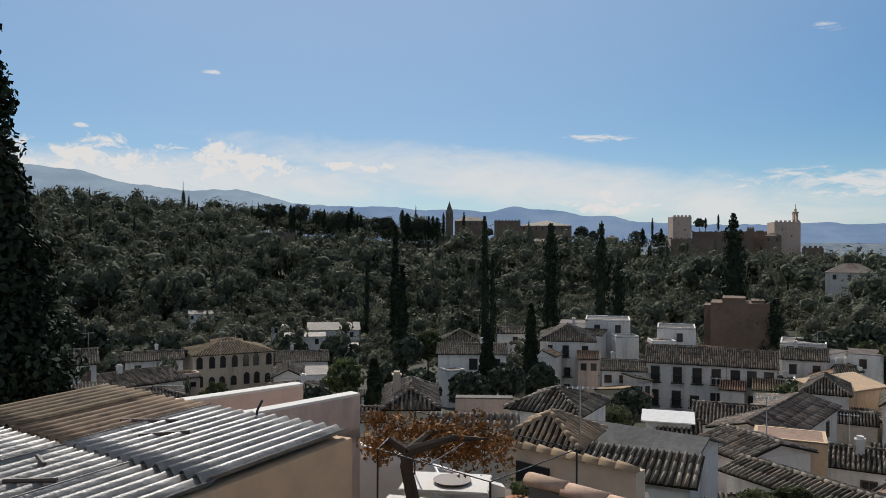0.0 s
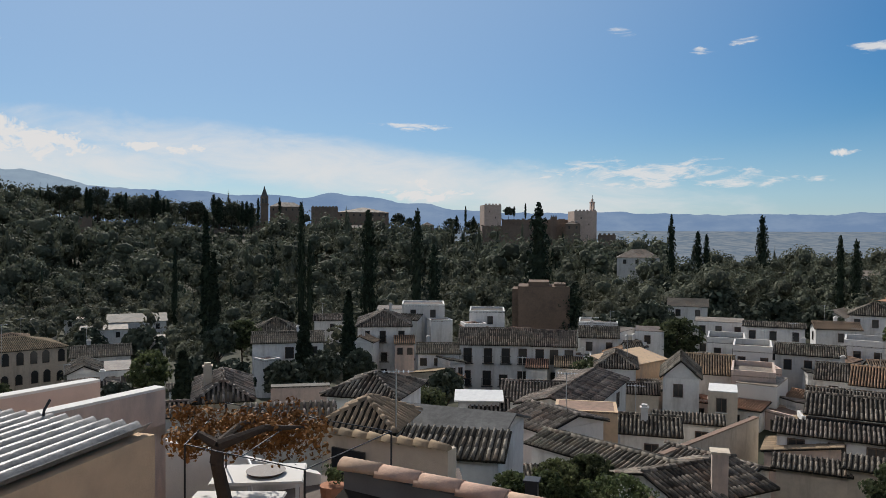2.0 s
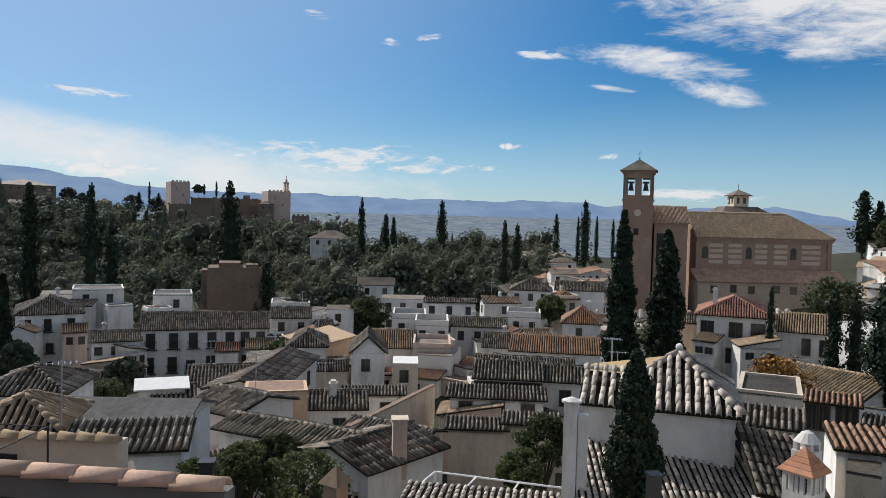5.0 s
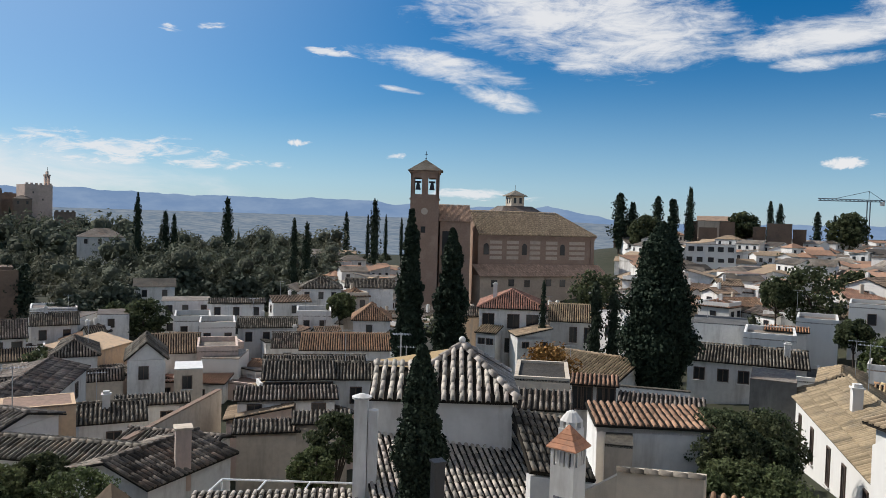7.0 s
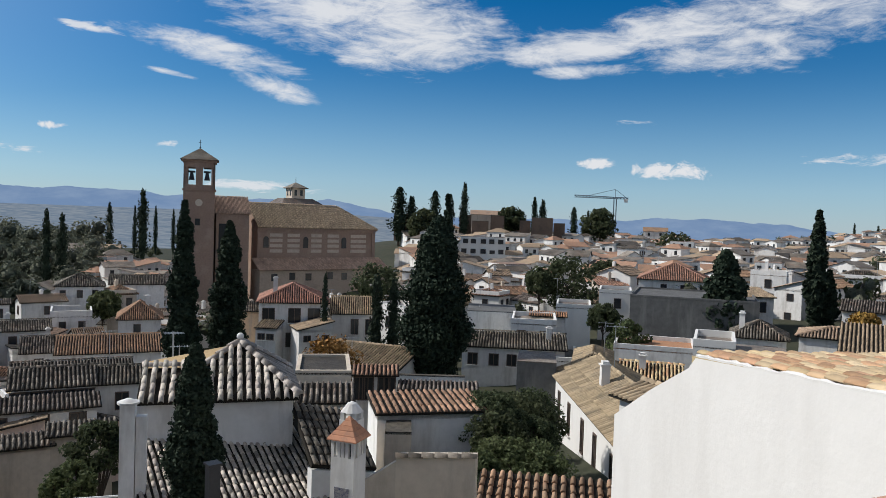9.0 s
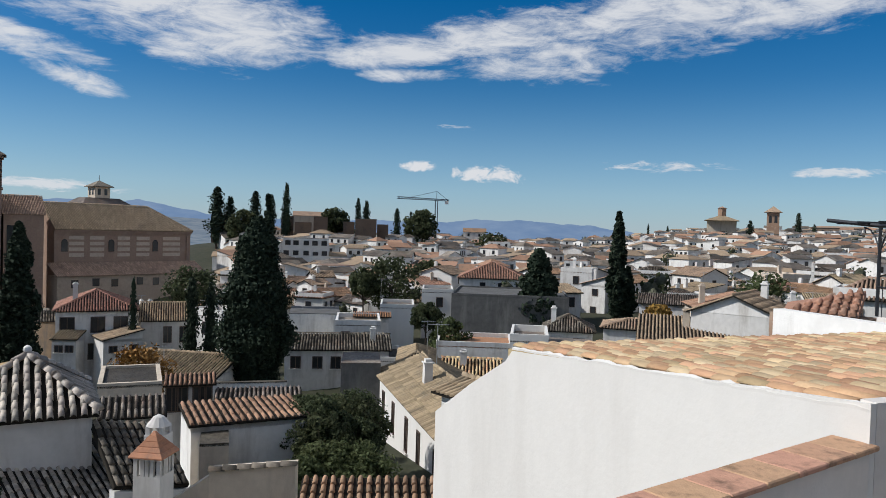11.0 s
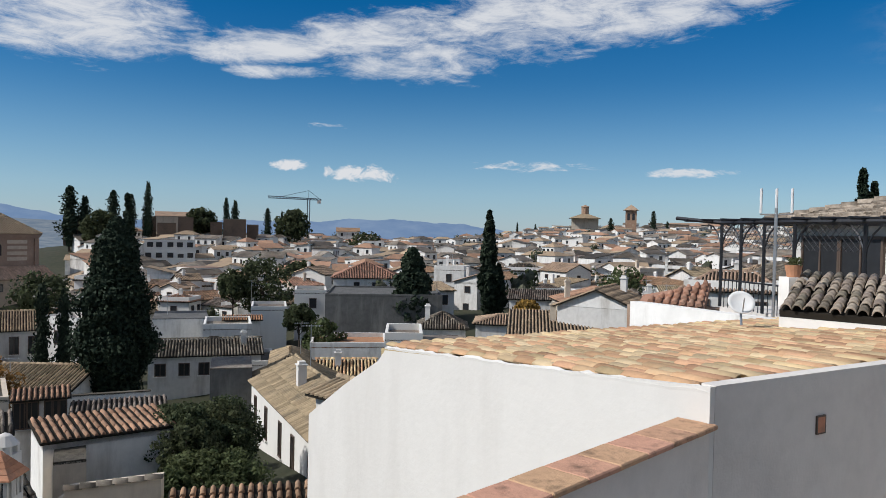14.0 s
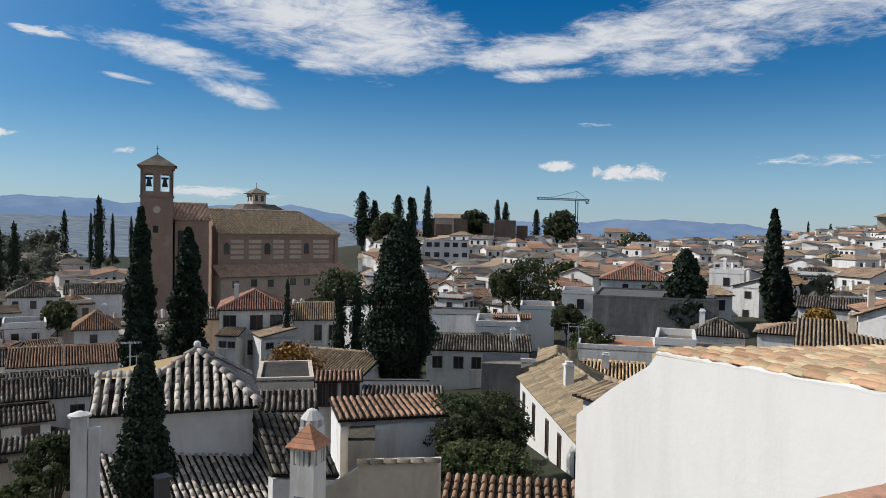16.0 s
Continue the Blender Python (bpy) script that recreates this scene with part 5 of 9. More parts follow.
house(54.31, 26.34, -11.71, 8.19, 7.4, -93.5, "gable", tile=M_TILE_TAN, cols=0, rows=0, label='long low house with a sunlit tan tile roof', detail=1, rise=1.04)
house(35.68, 19.05, -8.38, 3.02, 5.0, -62.0, "flat", cols=0, rows=0, wall=M_CREAM, parapet=0.2, label='flat cream roof terrace with a low parapet', detail=1)
house(32.23, 17.04, -8.90, 2.32, 1.6, -62.3, "shed", cols=0, rows=0, detail=1, rise=0.49)
house(43.32, 19.38, -9.85, 2.48, 1.5, -66.0, "shed", cols=5, rows=1, wide=0.6, tall=1.4, tile=M_TILE_RED, first=0.2, detail=1, rise=0.27)
house(47.41, 17.11, -10.50, 4.79, 0.4, -70.3, "flat", cols=0, rows=0, wall=M_BRIGHT, label='whitewashed garden wall', name='garden_wall', detail=1)
house(43.82, 15.25, -10.53, 4.60, 1.2, -71.0, "shed", cols=0, rows=0, label='whitewashed garden wall capped with tiles', name='garden_wall', detail=1, rise=0.25)
house(28.47, 10.13, -7.73, 4.54, 3.0, -58.0, "shed", over=0.1, cols=0, rows=0, tile=M_TILE_RED, wall=M_WHITE, label="small house with a rusty brown tile roof", detail=1, rise=0.14)
house(26.19, 10.69, -8.09, 1.02, 4.0, -68.0, "flat", cols=0, rows=0, wall=M_CREAM, detail=1)

# houses beside the garden
house(41.40, 5.85, -9.95, 15.90, 5.6, -159.0, "gable", rise=1.3, cols=5, rows=1, wall=M_BRIGHT, tile=M_TILE_TAN, wide=0.5, tall=1.8, detail=1, over=0.2, label='long white house with a tan tile roof along the garden')
house(53.50, 8.82, -11.57, 12.11, 7.0, -163.0, "gable", rise=1.3, cols=2, rows=1, tile=M_TILE_TAN, wall=M_BRIGHT, detail=1)
house(26.65, 1.23, -6.13, 4.02, 2.6, -135.9, "gable", cols=0, rows=0, wall=M_BRIGHT, tile=M_TILE_TAN, detail=1, rise=0.37)
house(18.84, 3.33, -7.92, 3.73, 2.2, -80.2, "shed", cols=0, rows=0, tile=M_TILE_RED, detail=2, label='red-brown tile roof below the white wall', rise=0.7)
house(57.02, 11.70, -10.68, 3.08, 5.0, -78.5, "flat", cols=0, rows=0, wall=M_CONCRETE, detail=1)
house(68.14, 16.28, -11.59, 9.71, 6.9, -76.6, "gable", cols=5, rows=1, tall=1.0, label='long white house with small dark windows', detail=1, rise=0.98)
house(85.09, 23.13, -10.39, 5.94, 8.0, -74.8, "flat", cols=0, rows=0, tile=M_SLATE, detail=1)
house(93.06, 14.63, -10.18, 4.35, 7.0, -81.1, "flat", cols=0, rows=0, wall=M_BRIGHT, parapet=0.5, detail=1)
house(78.47, 16.55, -10.65, 4.85, 7.0, -78.1, "flat", cols=2, rows=1, parapet=0.6, detail=1)
house(84.66, 16.22, -10.38, 3.89, 1.5, -79.2, "shed", tile=M_TERRACOTTA, wall=M_WHITE, cols=0, rows=0, detail=1, rise=0.35)
house(97.90, 0.41, -8.67, 15.46, 14.0, -89.8, "flat", cols=0, rows=0, wall=M_CONCRETE, tile=M_SLATE, parapet=0.3, label='long grey concrete wall of a flat building', detail=1)
house(99.67, 10.22, -8.57, 4.23, 7.0, -84.2, "flat", cols=1, rows=1, wall=M_BRIGHT, parapet=0.5, detail=1)
house(122.04, 3.39, -7.88, 11.07, 11.0, -88.5, "hip", cols=4, rows=1, tile=M_TILE_RED, label='white house under a broad orange hipped roof', detail=1, rise=2.54)
house(75.95, -5.68, -9.98, 4.83, 5.0, -94.4, "hip", cols=2, rows=1, wide=1.1, label='small white pavilion with a hipped tile roof', detail=1, rise=1.46)
house(58.17, -1.32, -8.59, 2.98, 6.0, -91.4, "flat", cols=1, rows=1, wall=M_BRIGHT, parapet=0.6, detail=1)
house(61.70, 7.91, -11.40, 2.93, 7.0, -82.8, "hip", cols=0, rows=0, tile=M_TILE_TAN, detail=1, rise=0.79)
house(58.09, 3.12, -11.35, 4.42, 5.2, -87.0, "gable", cols=3, rows=1, tile=M_TILE_OCHRE, tall=0.8, detail=1, rise=0.79)
house(72.03, 3.62, -11.39, 7.51, 7.0, -87.2, "flat", cols=0, rows=0, wall=M_WHITE, tile=M_TERRACOTTA, parapet=0.5, detail=1)
house(67.17, 11.81, -12.31, 3.33, 7.0, -80.1, "flat", cols=0, rows=0, wall=M_BRIGHT, parapet=0.4, detail=1)
house(82.85, -14.46, -10.89, 7.65, 7.0, -100.0, "hip", cols=3, rows=1, tile=M_TILE_TAN, detail=1, rise=1.08)
house(90.24, -19.96, -8.15, 9.76, 3.4, -102.6, "shed", cols=3, rows=1, label='pale lilac-white house beside tall cypresses', detail=1, rise=1.0)
house(75.87, -20.13, -9.16, 5.28, 2.6, -105.0, "shed", cols=5, rows=1, wide=0.9, tall=1.0, tile=M_TERRACOTTA, wall=M_WOOD, first=0.2, detail=0, rise=0.79)
house(71.37, -12.48, -8.94, 7.74, 4.9, -100.1, "hip", cols=0, rows=0, tile=M_TILE_TAN, detail=1, rise=0.72)
house(60.38, -4.03, -9.21, 5.09, 5.0, -93.9, "flat", cols=1, rows=1, wall=M_BRIGHT, detail=1)

# lean-tos, outbuildings and yard walls that crowd in below the houses
def yards():
    rnd = random.Random(91)
    for m, w, d, rise, roof, dist in list(ROOFS):
        az = math.degrees(math.atan2(m.translation.x, m.translation.y))
        if not 38 < dist < 128 or w < 3.2 or d < 2.5 or az > 64 or az < -26 or dist < 58 and az > 45:
            continue
        for side in (-1, 1):
            if rnd.random() < 0.22:
                continue
            ww, dd = rnd.uniform(2.2, 4.6), rnd.uniform(2.2, 3.8)
            p = m @ Vector((side * w * rnd.uniform(0.18, 0.55), -dd - rnd.uniform(0.1, 1.2), -rnd.uniform(1.7, 3.1)))
            yaw = math.degrees(m.to_euler().z) + rnd.choice((0, 0, 14, -18, 35, -40))
            kind = rnd.choice(("shed", "shed", "shedleft", "shedright", "gable", "cross", "hip", "flat"))
            wall = rnd.choice((M_WHITE, M_WHITE, M_WHITE, M_CREAM, M_PINK))
            house(p.x, p.y, p.z, ww, dd, yaw, kind, rise=rnd.uniform(0.45, 0.95), wall=wall, tile=rnd.choice((M_TILE, M_TILE, M_TILE_TAN, M_TILE_RED)) if kind != "flat" else M_FLOORTILE, cols=rnd.choice((0, 1, 1, 2)), rows=1,
                  wide=rnd.choice((0.5, 0.7)), tall=rnd.choice((0.6, 0.9)), detail=1, parapet=rnd.choice((0.25, 0.7)), over=0.18, name="outbuilding",
                  label={"flat": "small flat-roofed outbuilding with a low parapet", "hip": "small outbuilding under a hipped tile roof"}.get(kind, "small lean-to outbuilding with a weathered tile roof"), group="outbuildings")


yards()

# hill-top ruins
house(279.07, 87.82, 3.56, 4.65, 6.0, -72.5, "flat", cols=0, rows=0, wall=M_MUD, h=13.0, label='ruined rammed-earth town wall on the hill', name='wall_ruin', detail=0)
house(276.96, 80.97, 1.23, 6.40, 6.0, -73.7, "flat", cols=0, rows=0, wall=M_MUD, h=11.0, label='ruined rammed-earth town wall on the hill', name='wall_ruin', detail=0)
house(280.69, 75.11, 3.53, 5.36, 6.0, -75.0, "flat", cols=0, rows=0, wall=M_MUD, h=13.0, label='ruined rammed-earth town wall on the hill', name='wall_ruin', detail=0)
house(281.36, 64.11, 1.95, 4.24, 6.0, -77.2, "flat", cols=0, rows=0, wall=M_MUD, h=12.0, label='ruined rammed-earth town wall on the hill', name='wall_ruin', detail=0)
house(279.79, 57.04, 3.18, 8.11, 6.0, -78.5, "flat", cols=0, rows=0, wall=M_MUD, h=13.0, label='ruined rammed-earth town wall on the hill', name='wall_ruin', detail=0)
house(278.18, 113.74, 3.23, 7.94, 6.0, -67.7, "flat", cols=0, rows=0, wall=M_MUD, h=11.0, label='ruined rammed-earth town wall on the hill', name='wall_ruin', detail=0)
house(291.79, 72.04, 0.34, 6.87, 6.0, -76.1, "flat", cols=0, rows=0, wall=M_MUD, h=10.0, label='ruined rammed-earth town wall on the hill', name='wall_ruin', detail=0)
house(287.92, 51.96, 1.29, 4.42, 6.0, -79.8, "flat", cols=0, rows=0, wall=M_MUD, h=11.0, label='ruined rammed-earth town wall on the hill', name='wall_ruin', detail=0)
house(298.78, 84.50, 4.08, 13.66, 7.0, -74.2, "gable", cols=0, rows=0, tile=M_TILE_TAN, detail=0, wall=M_CREAM, rise=1.85)
house(207.08, 59.57, -3.71, 13.08, 7.0, -73.9, "flat", cols=5, rows=2, wall=M_BRIGHT, wide=1.4, detail=0)
house(330.06, 17.84, -0.65, 9.97, 7.0, -86.9, "gable", tile=M_TILE_RED, cols=2, rows=1, detail=0, rise=1.77)

# ruined tower, palace fortress and far churches
fort(55.0, 135.6, -10.1, 10.1, 9.0, 10.6, -22.0, "ruin")
fort(53.2, 596.2, 21.4, 21.1, 20, 29.4, -5.1, "windows")
fort(88.6, 626.3, 18.6, 43.1, 40, 12.5, -8.0, "palace")
fort(99.8, 592.2, 1.8, 61.7, 6, 13.3, -9.5, "wall")
fort(79.5, 601.3, 4.9, 17.3, 8, 9.7, -7.5, "gabled")
fort(135.1, 581.1, 7.5, 9.2, 9, 18.8, -1.1, "gabled")
fort(174.4, 533.8, 22.8, 13.3, 15, 15.9, -4.1, "keep")
fort(207.5, 531.5, 12.0, 50.3, 6, 5.6, -21.3, "wall")
fort(198.5, 520.0, 6.6, 70.2, 6, 8.5, -20.9, "wall")
fort(231.2, 492.0, 17.7, 16.5, 18, 18.8, -9.2, "bell")
fort(221.0, 491.2, 8.2, 10.4, 8, 17.5, -24.2, "gabled")
fort(241.7, 479.1, 0.6, 12.5, 14, 9.6, -26.8)
fort(213.9, 509.6, 13.7, 4.9, 8, 4.6, -22.8)
fort(6.7, 640.5, 31.7, 6.5, 6, 25.3, -0.6, "spire")
fort(25.1, 650.1, 23.3, 27.1, 14, 16.6, -2.2, "gabled")
fort(-103.3, 497.9, 8.9, 8.8, 9, 15.4, 11.8)
fort(-118.1, 491.5, 1.8, 23.1, 6, 8.9, 13.6, "wall")
fort(-36.8, 557.3, 3.2, 32.5, 6, 12.6, 3.8, "wall")
fort(2.7, 560.5, 5.2, 16.2, 6, 12.1, -0.2, "wall")
fort(26.9, 589.9, 4.8, 31.3, 6, 9.8, -2.6, "wall")
fort(-296.2, 545.1, 34.7, 12.5, 16.0, 20.1, 28.6, "gabled")
fort(455.6, -152.8, 16.3, 6.9, 7.0, 17.8, -108.6, "spire2")
fort(502.4, -135.9, 11.6, 18.4, 12.0, 10.2, -105.2, "cupola")
fort(456.1, -163.3, 4.4, 13.1, 10.0, 5.7, -109.7, "gabled")
fort(515.6, -218.9, 9.2, 40.3, 10.0, 6.5, -113.0, "palace")
fort(449.8, -138.0, 3.4, 17.1, 9.0, 8.8, -107.1, "gabled")
fort(404.9, -145.2, -0.5, 36.7, 9.0, 4.4, -109.8, "gabled")

# broadleaf trees and shrubs in gardens
broad_tree(33.43, 7.36, -7.79, 4.74, 1.96, count=130, leaves=40, size=0.09)
broad_tree(29.26, 7.60, -7.64, 4.59, 1.38, count=130, leaves=40, size=0.08)
broad_tree(26.60, 5.80, -7.85, 3.86, 1.97, count=130, leaves=40, size=0.07, mat=M_BUSH)
broad_tree(12.03, 27.95, -9.15, 6.14, 1.27, count=130, leaves=40, size=0.08, mat=M_BUSH)
broad_tree(13.69, 26.07, -9.22, 5.97, 1.67, count=130, leaves=40, size=0.08, mat=M_BUSH)
broad_tree(14.45, 30.15, -9.67, 6.09, 1.14, count=130, leaves=40, size=0.09)
broad_tree(10.90, 26.25, -8.93, 5.85, 0.65, count=130, leaves=40, size=0.07, mat=M_BUSH)
broad_tree(9.33, 25.77, -8.68, 5.67, 0.73, count=130, leaves=40, size=0.07, mat=M_BUSH)
broad_tree(24.85, 23.91, -8.99, 7.45, 1.44, count=130, leaves=40, size=0.09)
broad_tree(22.04, 22.48, -9.70, 6.55, 1.07, count=130, leaves=40, size=0.08, mat=M_BUSH)
broad_tree(12.72, 54.93, -11.82, 6.44, 1.72, count=60, leaves=40, size=0.15, mat=M_LEAF)
broad_tree(38.34, 79.69, -14.57, 6.77, 2.37, count=60, leaves=40, size=0.23)
broad_tree(64.98, 103.79, -13.37, 9.32, 3.28, count=60, leaves=40, size=0.32)
broad_tree(64.51, 111.08, -14.53, 9.04, 2.95, count=60, leaves=40, size=0.33)
broad_tree(90.60, 86.82, -12.58, 8.94, 2.40, count=60, leaves=40, size=0.33, mat=M_BUSH)
broad_tree(-10.86, 84.81, -13.13, 7.97, 2.29, count=60, leaves=40, size=0.22, mat=M_BUSH)
broad_tree(-1.83, 125.52, -14.63, 10.23, 2.88, count=60, leaves=40, size=0.33)
broad_tree(-32.17, 105.66, -19.69, 5.11, 1.69, count=60, leaves=40, size=0.29)
broad_tree(11.81, 51.23, -11.26, 6.42, 1.20, count=60, leaves=40, size=0.14)
broad_tree(-7.14, 60.08, -11.56, 6.92, 0.69, count=60, leaves=40, size=0.16)
broad_tree(114.02, 18.90, -5.31, 10.38, 4.86, count=60, leaves=40, size=0.3)
broad_tree(110.34, 22.36, -6.48, 9.62, 2.58, count=60, leaves=40, size=0.29)
broad_tree(80.04, 9.31, -8.19, 6.47, 1.69, count=60, leaves=40, size=0.21)
broad_tree(76.30, 6.55, -9.50, 4.83, 2.04, count=60, leaves=40, size=0.2, mat=M_BUSH)
broad_tree(91.73, 41.20, -6.24, 11.75, 3.46, count=60, leaves=40, size=0.26)
broad_tree(149.62, 16.99, -6.78, 7.90, 3.46, count=60, leaves=40, size=0.39)
broad_tree(105.05, -34.37, -5.32, 7.67, 4.65, count=60, leaves=40, size=0.29, mat=M_BUSH)
broad_tree(79.14, -15.01, -7.32, 5.69, 1.38, count=60, leaves=40, size=0.21, mat=M_VINE, label='small reddish garden tree')
broad_tree(300.43, 9.37, -2.70, 8.02, 10.37, count=60, leaves=40, size=0.78)
broad_tree(262.34, 99.46, 4.04, 14.41, 6.45, count=60, leaves=40, size=0.73, label='dark rounded tree on the hill')
broad_tree(308.14, 38.83, 6.96, 16.56, 7.15, count=60, leaves=40, size=0.81)
broad_tree(291.72, 72.44, 6.67, 15.44, 5.76, count=60, leaves=40, size=0.78, label='spreading pine on the hilltop')
broad_tree(51.83, 27.07, -9.50, 8.18, 2.45, count=60, leaves=40, size=0.15, mat=M_VINE, label='reddish climbing vine over a roof')

# roofs just below the vine terrace
house(-1.66, 46.47, -10.10, 3.14, 7.0, 2.3, "hip", cols=0, rows=0, wall=M_CREAM, chimney=1, detail=1, rise=0.96)
house(3.25, 52.41, -10.67, 4.06, 1.0, -3.3, "flat", cols=0, rows=0, wall=M_PINK, label='stained pink rooftop wall', detail=1)
house(1.68, 33.45, -8.44, 3.72, 1.7, -2.5, "shed", cols=0, rows=0, detail=1, rise=0.55)
house(6.42, 44.99, -9.90, 4.50, 5.0, -30.0, "hip", cols=0, rows=0, wall=M_WHITE, detail=1, rise=1.0)
house(4.25, 30.67, -8.06, 3.0, 3.4, -27.2, "hip", cols=0, rows=0, tile=M_TILE_TAN, wall=M_CREAM, detail=1, rise=0.95, label="low house with a brown hipped tile roof")
house(-4.75, 48.25, -11.28, 3.28, 3.2, 6.0, "gable", cols=0, rows=0, detail=1, rise=0.49)
house(-5.18, 70.29, -14.07, 4.28, 1.5, 4.4, "shed", cols=0, rows=0, detail=1, rise=0.25)
broad_tree(-5.37, 80.34, -13.03, 7.39, 1.84, count=60, leaves=40, size=0.32, mat=M_CREST)
broad_tree(-2.15, 75.50, -12.81, 7.06, 2.02, count=60, leaves=40, size=0.3, mat=M_CREST)
broad_tree(2.85, 70.48, -12.20, 7.17, 1.88, count=60, leaves=40, size=0.28, mat=M_CREST)
broad_tree(7.05, 75.22, -12.15, 7.76, 1.73, count=60, leaves=40, size=0.3, mat=M_CREST)
broad_tree(11.80, 84.74, -13.69, 7.23, 1.63, count=60, leaves=40, size=0.34, mat=M_CREST)
broad_tree(-16.34, 119.39, -14.88, 9.93, 2.77, count=60, leaves=40, size=0.48, mat=M_CREST)
broad_tree(-12.33, 74.47, -14.37, 5.81, 1.73, count=60, leaves=40, size=0.3, mat=M_CREST)
broad_tree(-25.37, 127.99, -15.99, 10.28, 2.50, count=60, leaves=40, size=0.52, mat=M_CREST)
broad_tree(4.36, 140.47, -13.13, 12.73, 2.69, count=60, leaves=40, size=0.56, mat=M_CREST)
broad_tree(-48.33, 131.84, -16.55, 11.48, 2.69, count=60, leaves=40, size=0.56, mat=M_CREST)
broad_tree(-56.46, 139.41, -17.52, 11.20, 3.46, count=60, leaves=40, size=0.6, mat=M_CREST)
broad_tree(-64.38, 135.91, -15.04, 13.99, 3.46, count=60, leaves=40, size=0.6, mat=M_CREST)
broad_tree(-63.94, 124.96, -11.92, 16.76, 3.23, count=60, leaves=40, size=0.56, mat=M_CREST)
broad_tree(-4.96, 110.41, -13.72, 9.69, 2.11, count=60, leaves=40, size=0.44, mat=M_CREST)
broad_tree(17.88, 68.27, -13.06, 6.71, 1.61, count=60, leaves=40, size=0.28, mat=M_CREST)
broad_tree(88.67, 121.57, -13.43, 7.61, 5.19, count=60, leaves=40, size=0.6, mat=M_CREST)
broad_tree(96.18, 140.74, -12.70, 8.19, 6.53, count=60, leaves=40, size=0.68, mat=M_CREST)
broad_tree(75.48, 130.15, -13.63, 9.50, 4.61, count=60, leaves=40, size=0.6, mat=M_CREST)
broad_tree(59.68, 115.99, -13.79, 10.44, 3.50, count=60, leaves=40, size=0.52, mat=M_CREST)
broad_tree(103.49, 129.12, -13.36, 6.46, 5.07, count=60, leaves=40, size=0.66, mat=M_CREST)
broad_tree(99.44, 112.94, -13.14, 7.28, 3.46, count=60, leaves=40, size=0.6, mat=M_CREST)

# lush garden between the houses
broad_tree(30.52, 8.08, -7.18, 5.22, 1.43, count=170, leaves=42, size=0.07)
broad_tree(34.79, 7.44, -7.87, 4.81, 1.75, count=170, leaves=42, size=0.07)
broad_tree(31.08, 6.50, -8.18, 3.88, 1.19, count=170, leaves=42, size=0.07)
broad_tree(26.76, 6.66, -7.99, 3.87, 1.35, count=170, leaves=42, size=0.07, mat=M_BUSH)
broad_tree(25.56, 7.28, -8.21, 3.60, 0.90, count=170, leaves=42, size=0.07, mat=M_BUSH)
broad_tree(27.05, 5.75, -8.18, 3.51, 1.14, count=170, leaves=42, size=0.07, mat=M_BUSH)
broad_tree(39.43, 9.59, -9.60, 3.74, 1.38, count=170, leaves=42, size=0.07)
broad_tree(40.92, 11.76, -9.67, 4.05, 0.97, count=170, leaves=42, size=0.07)


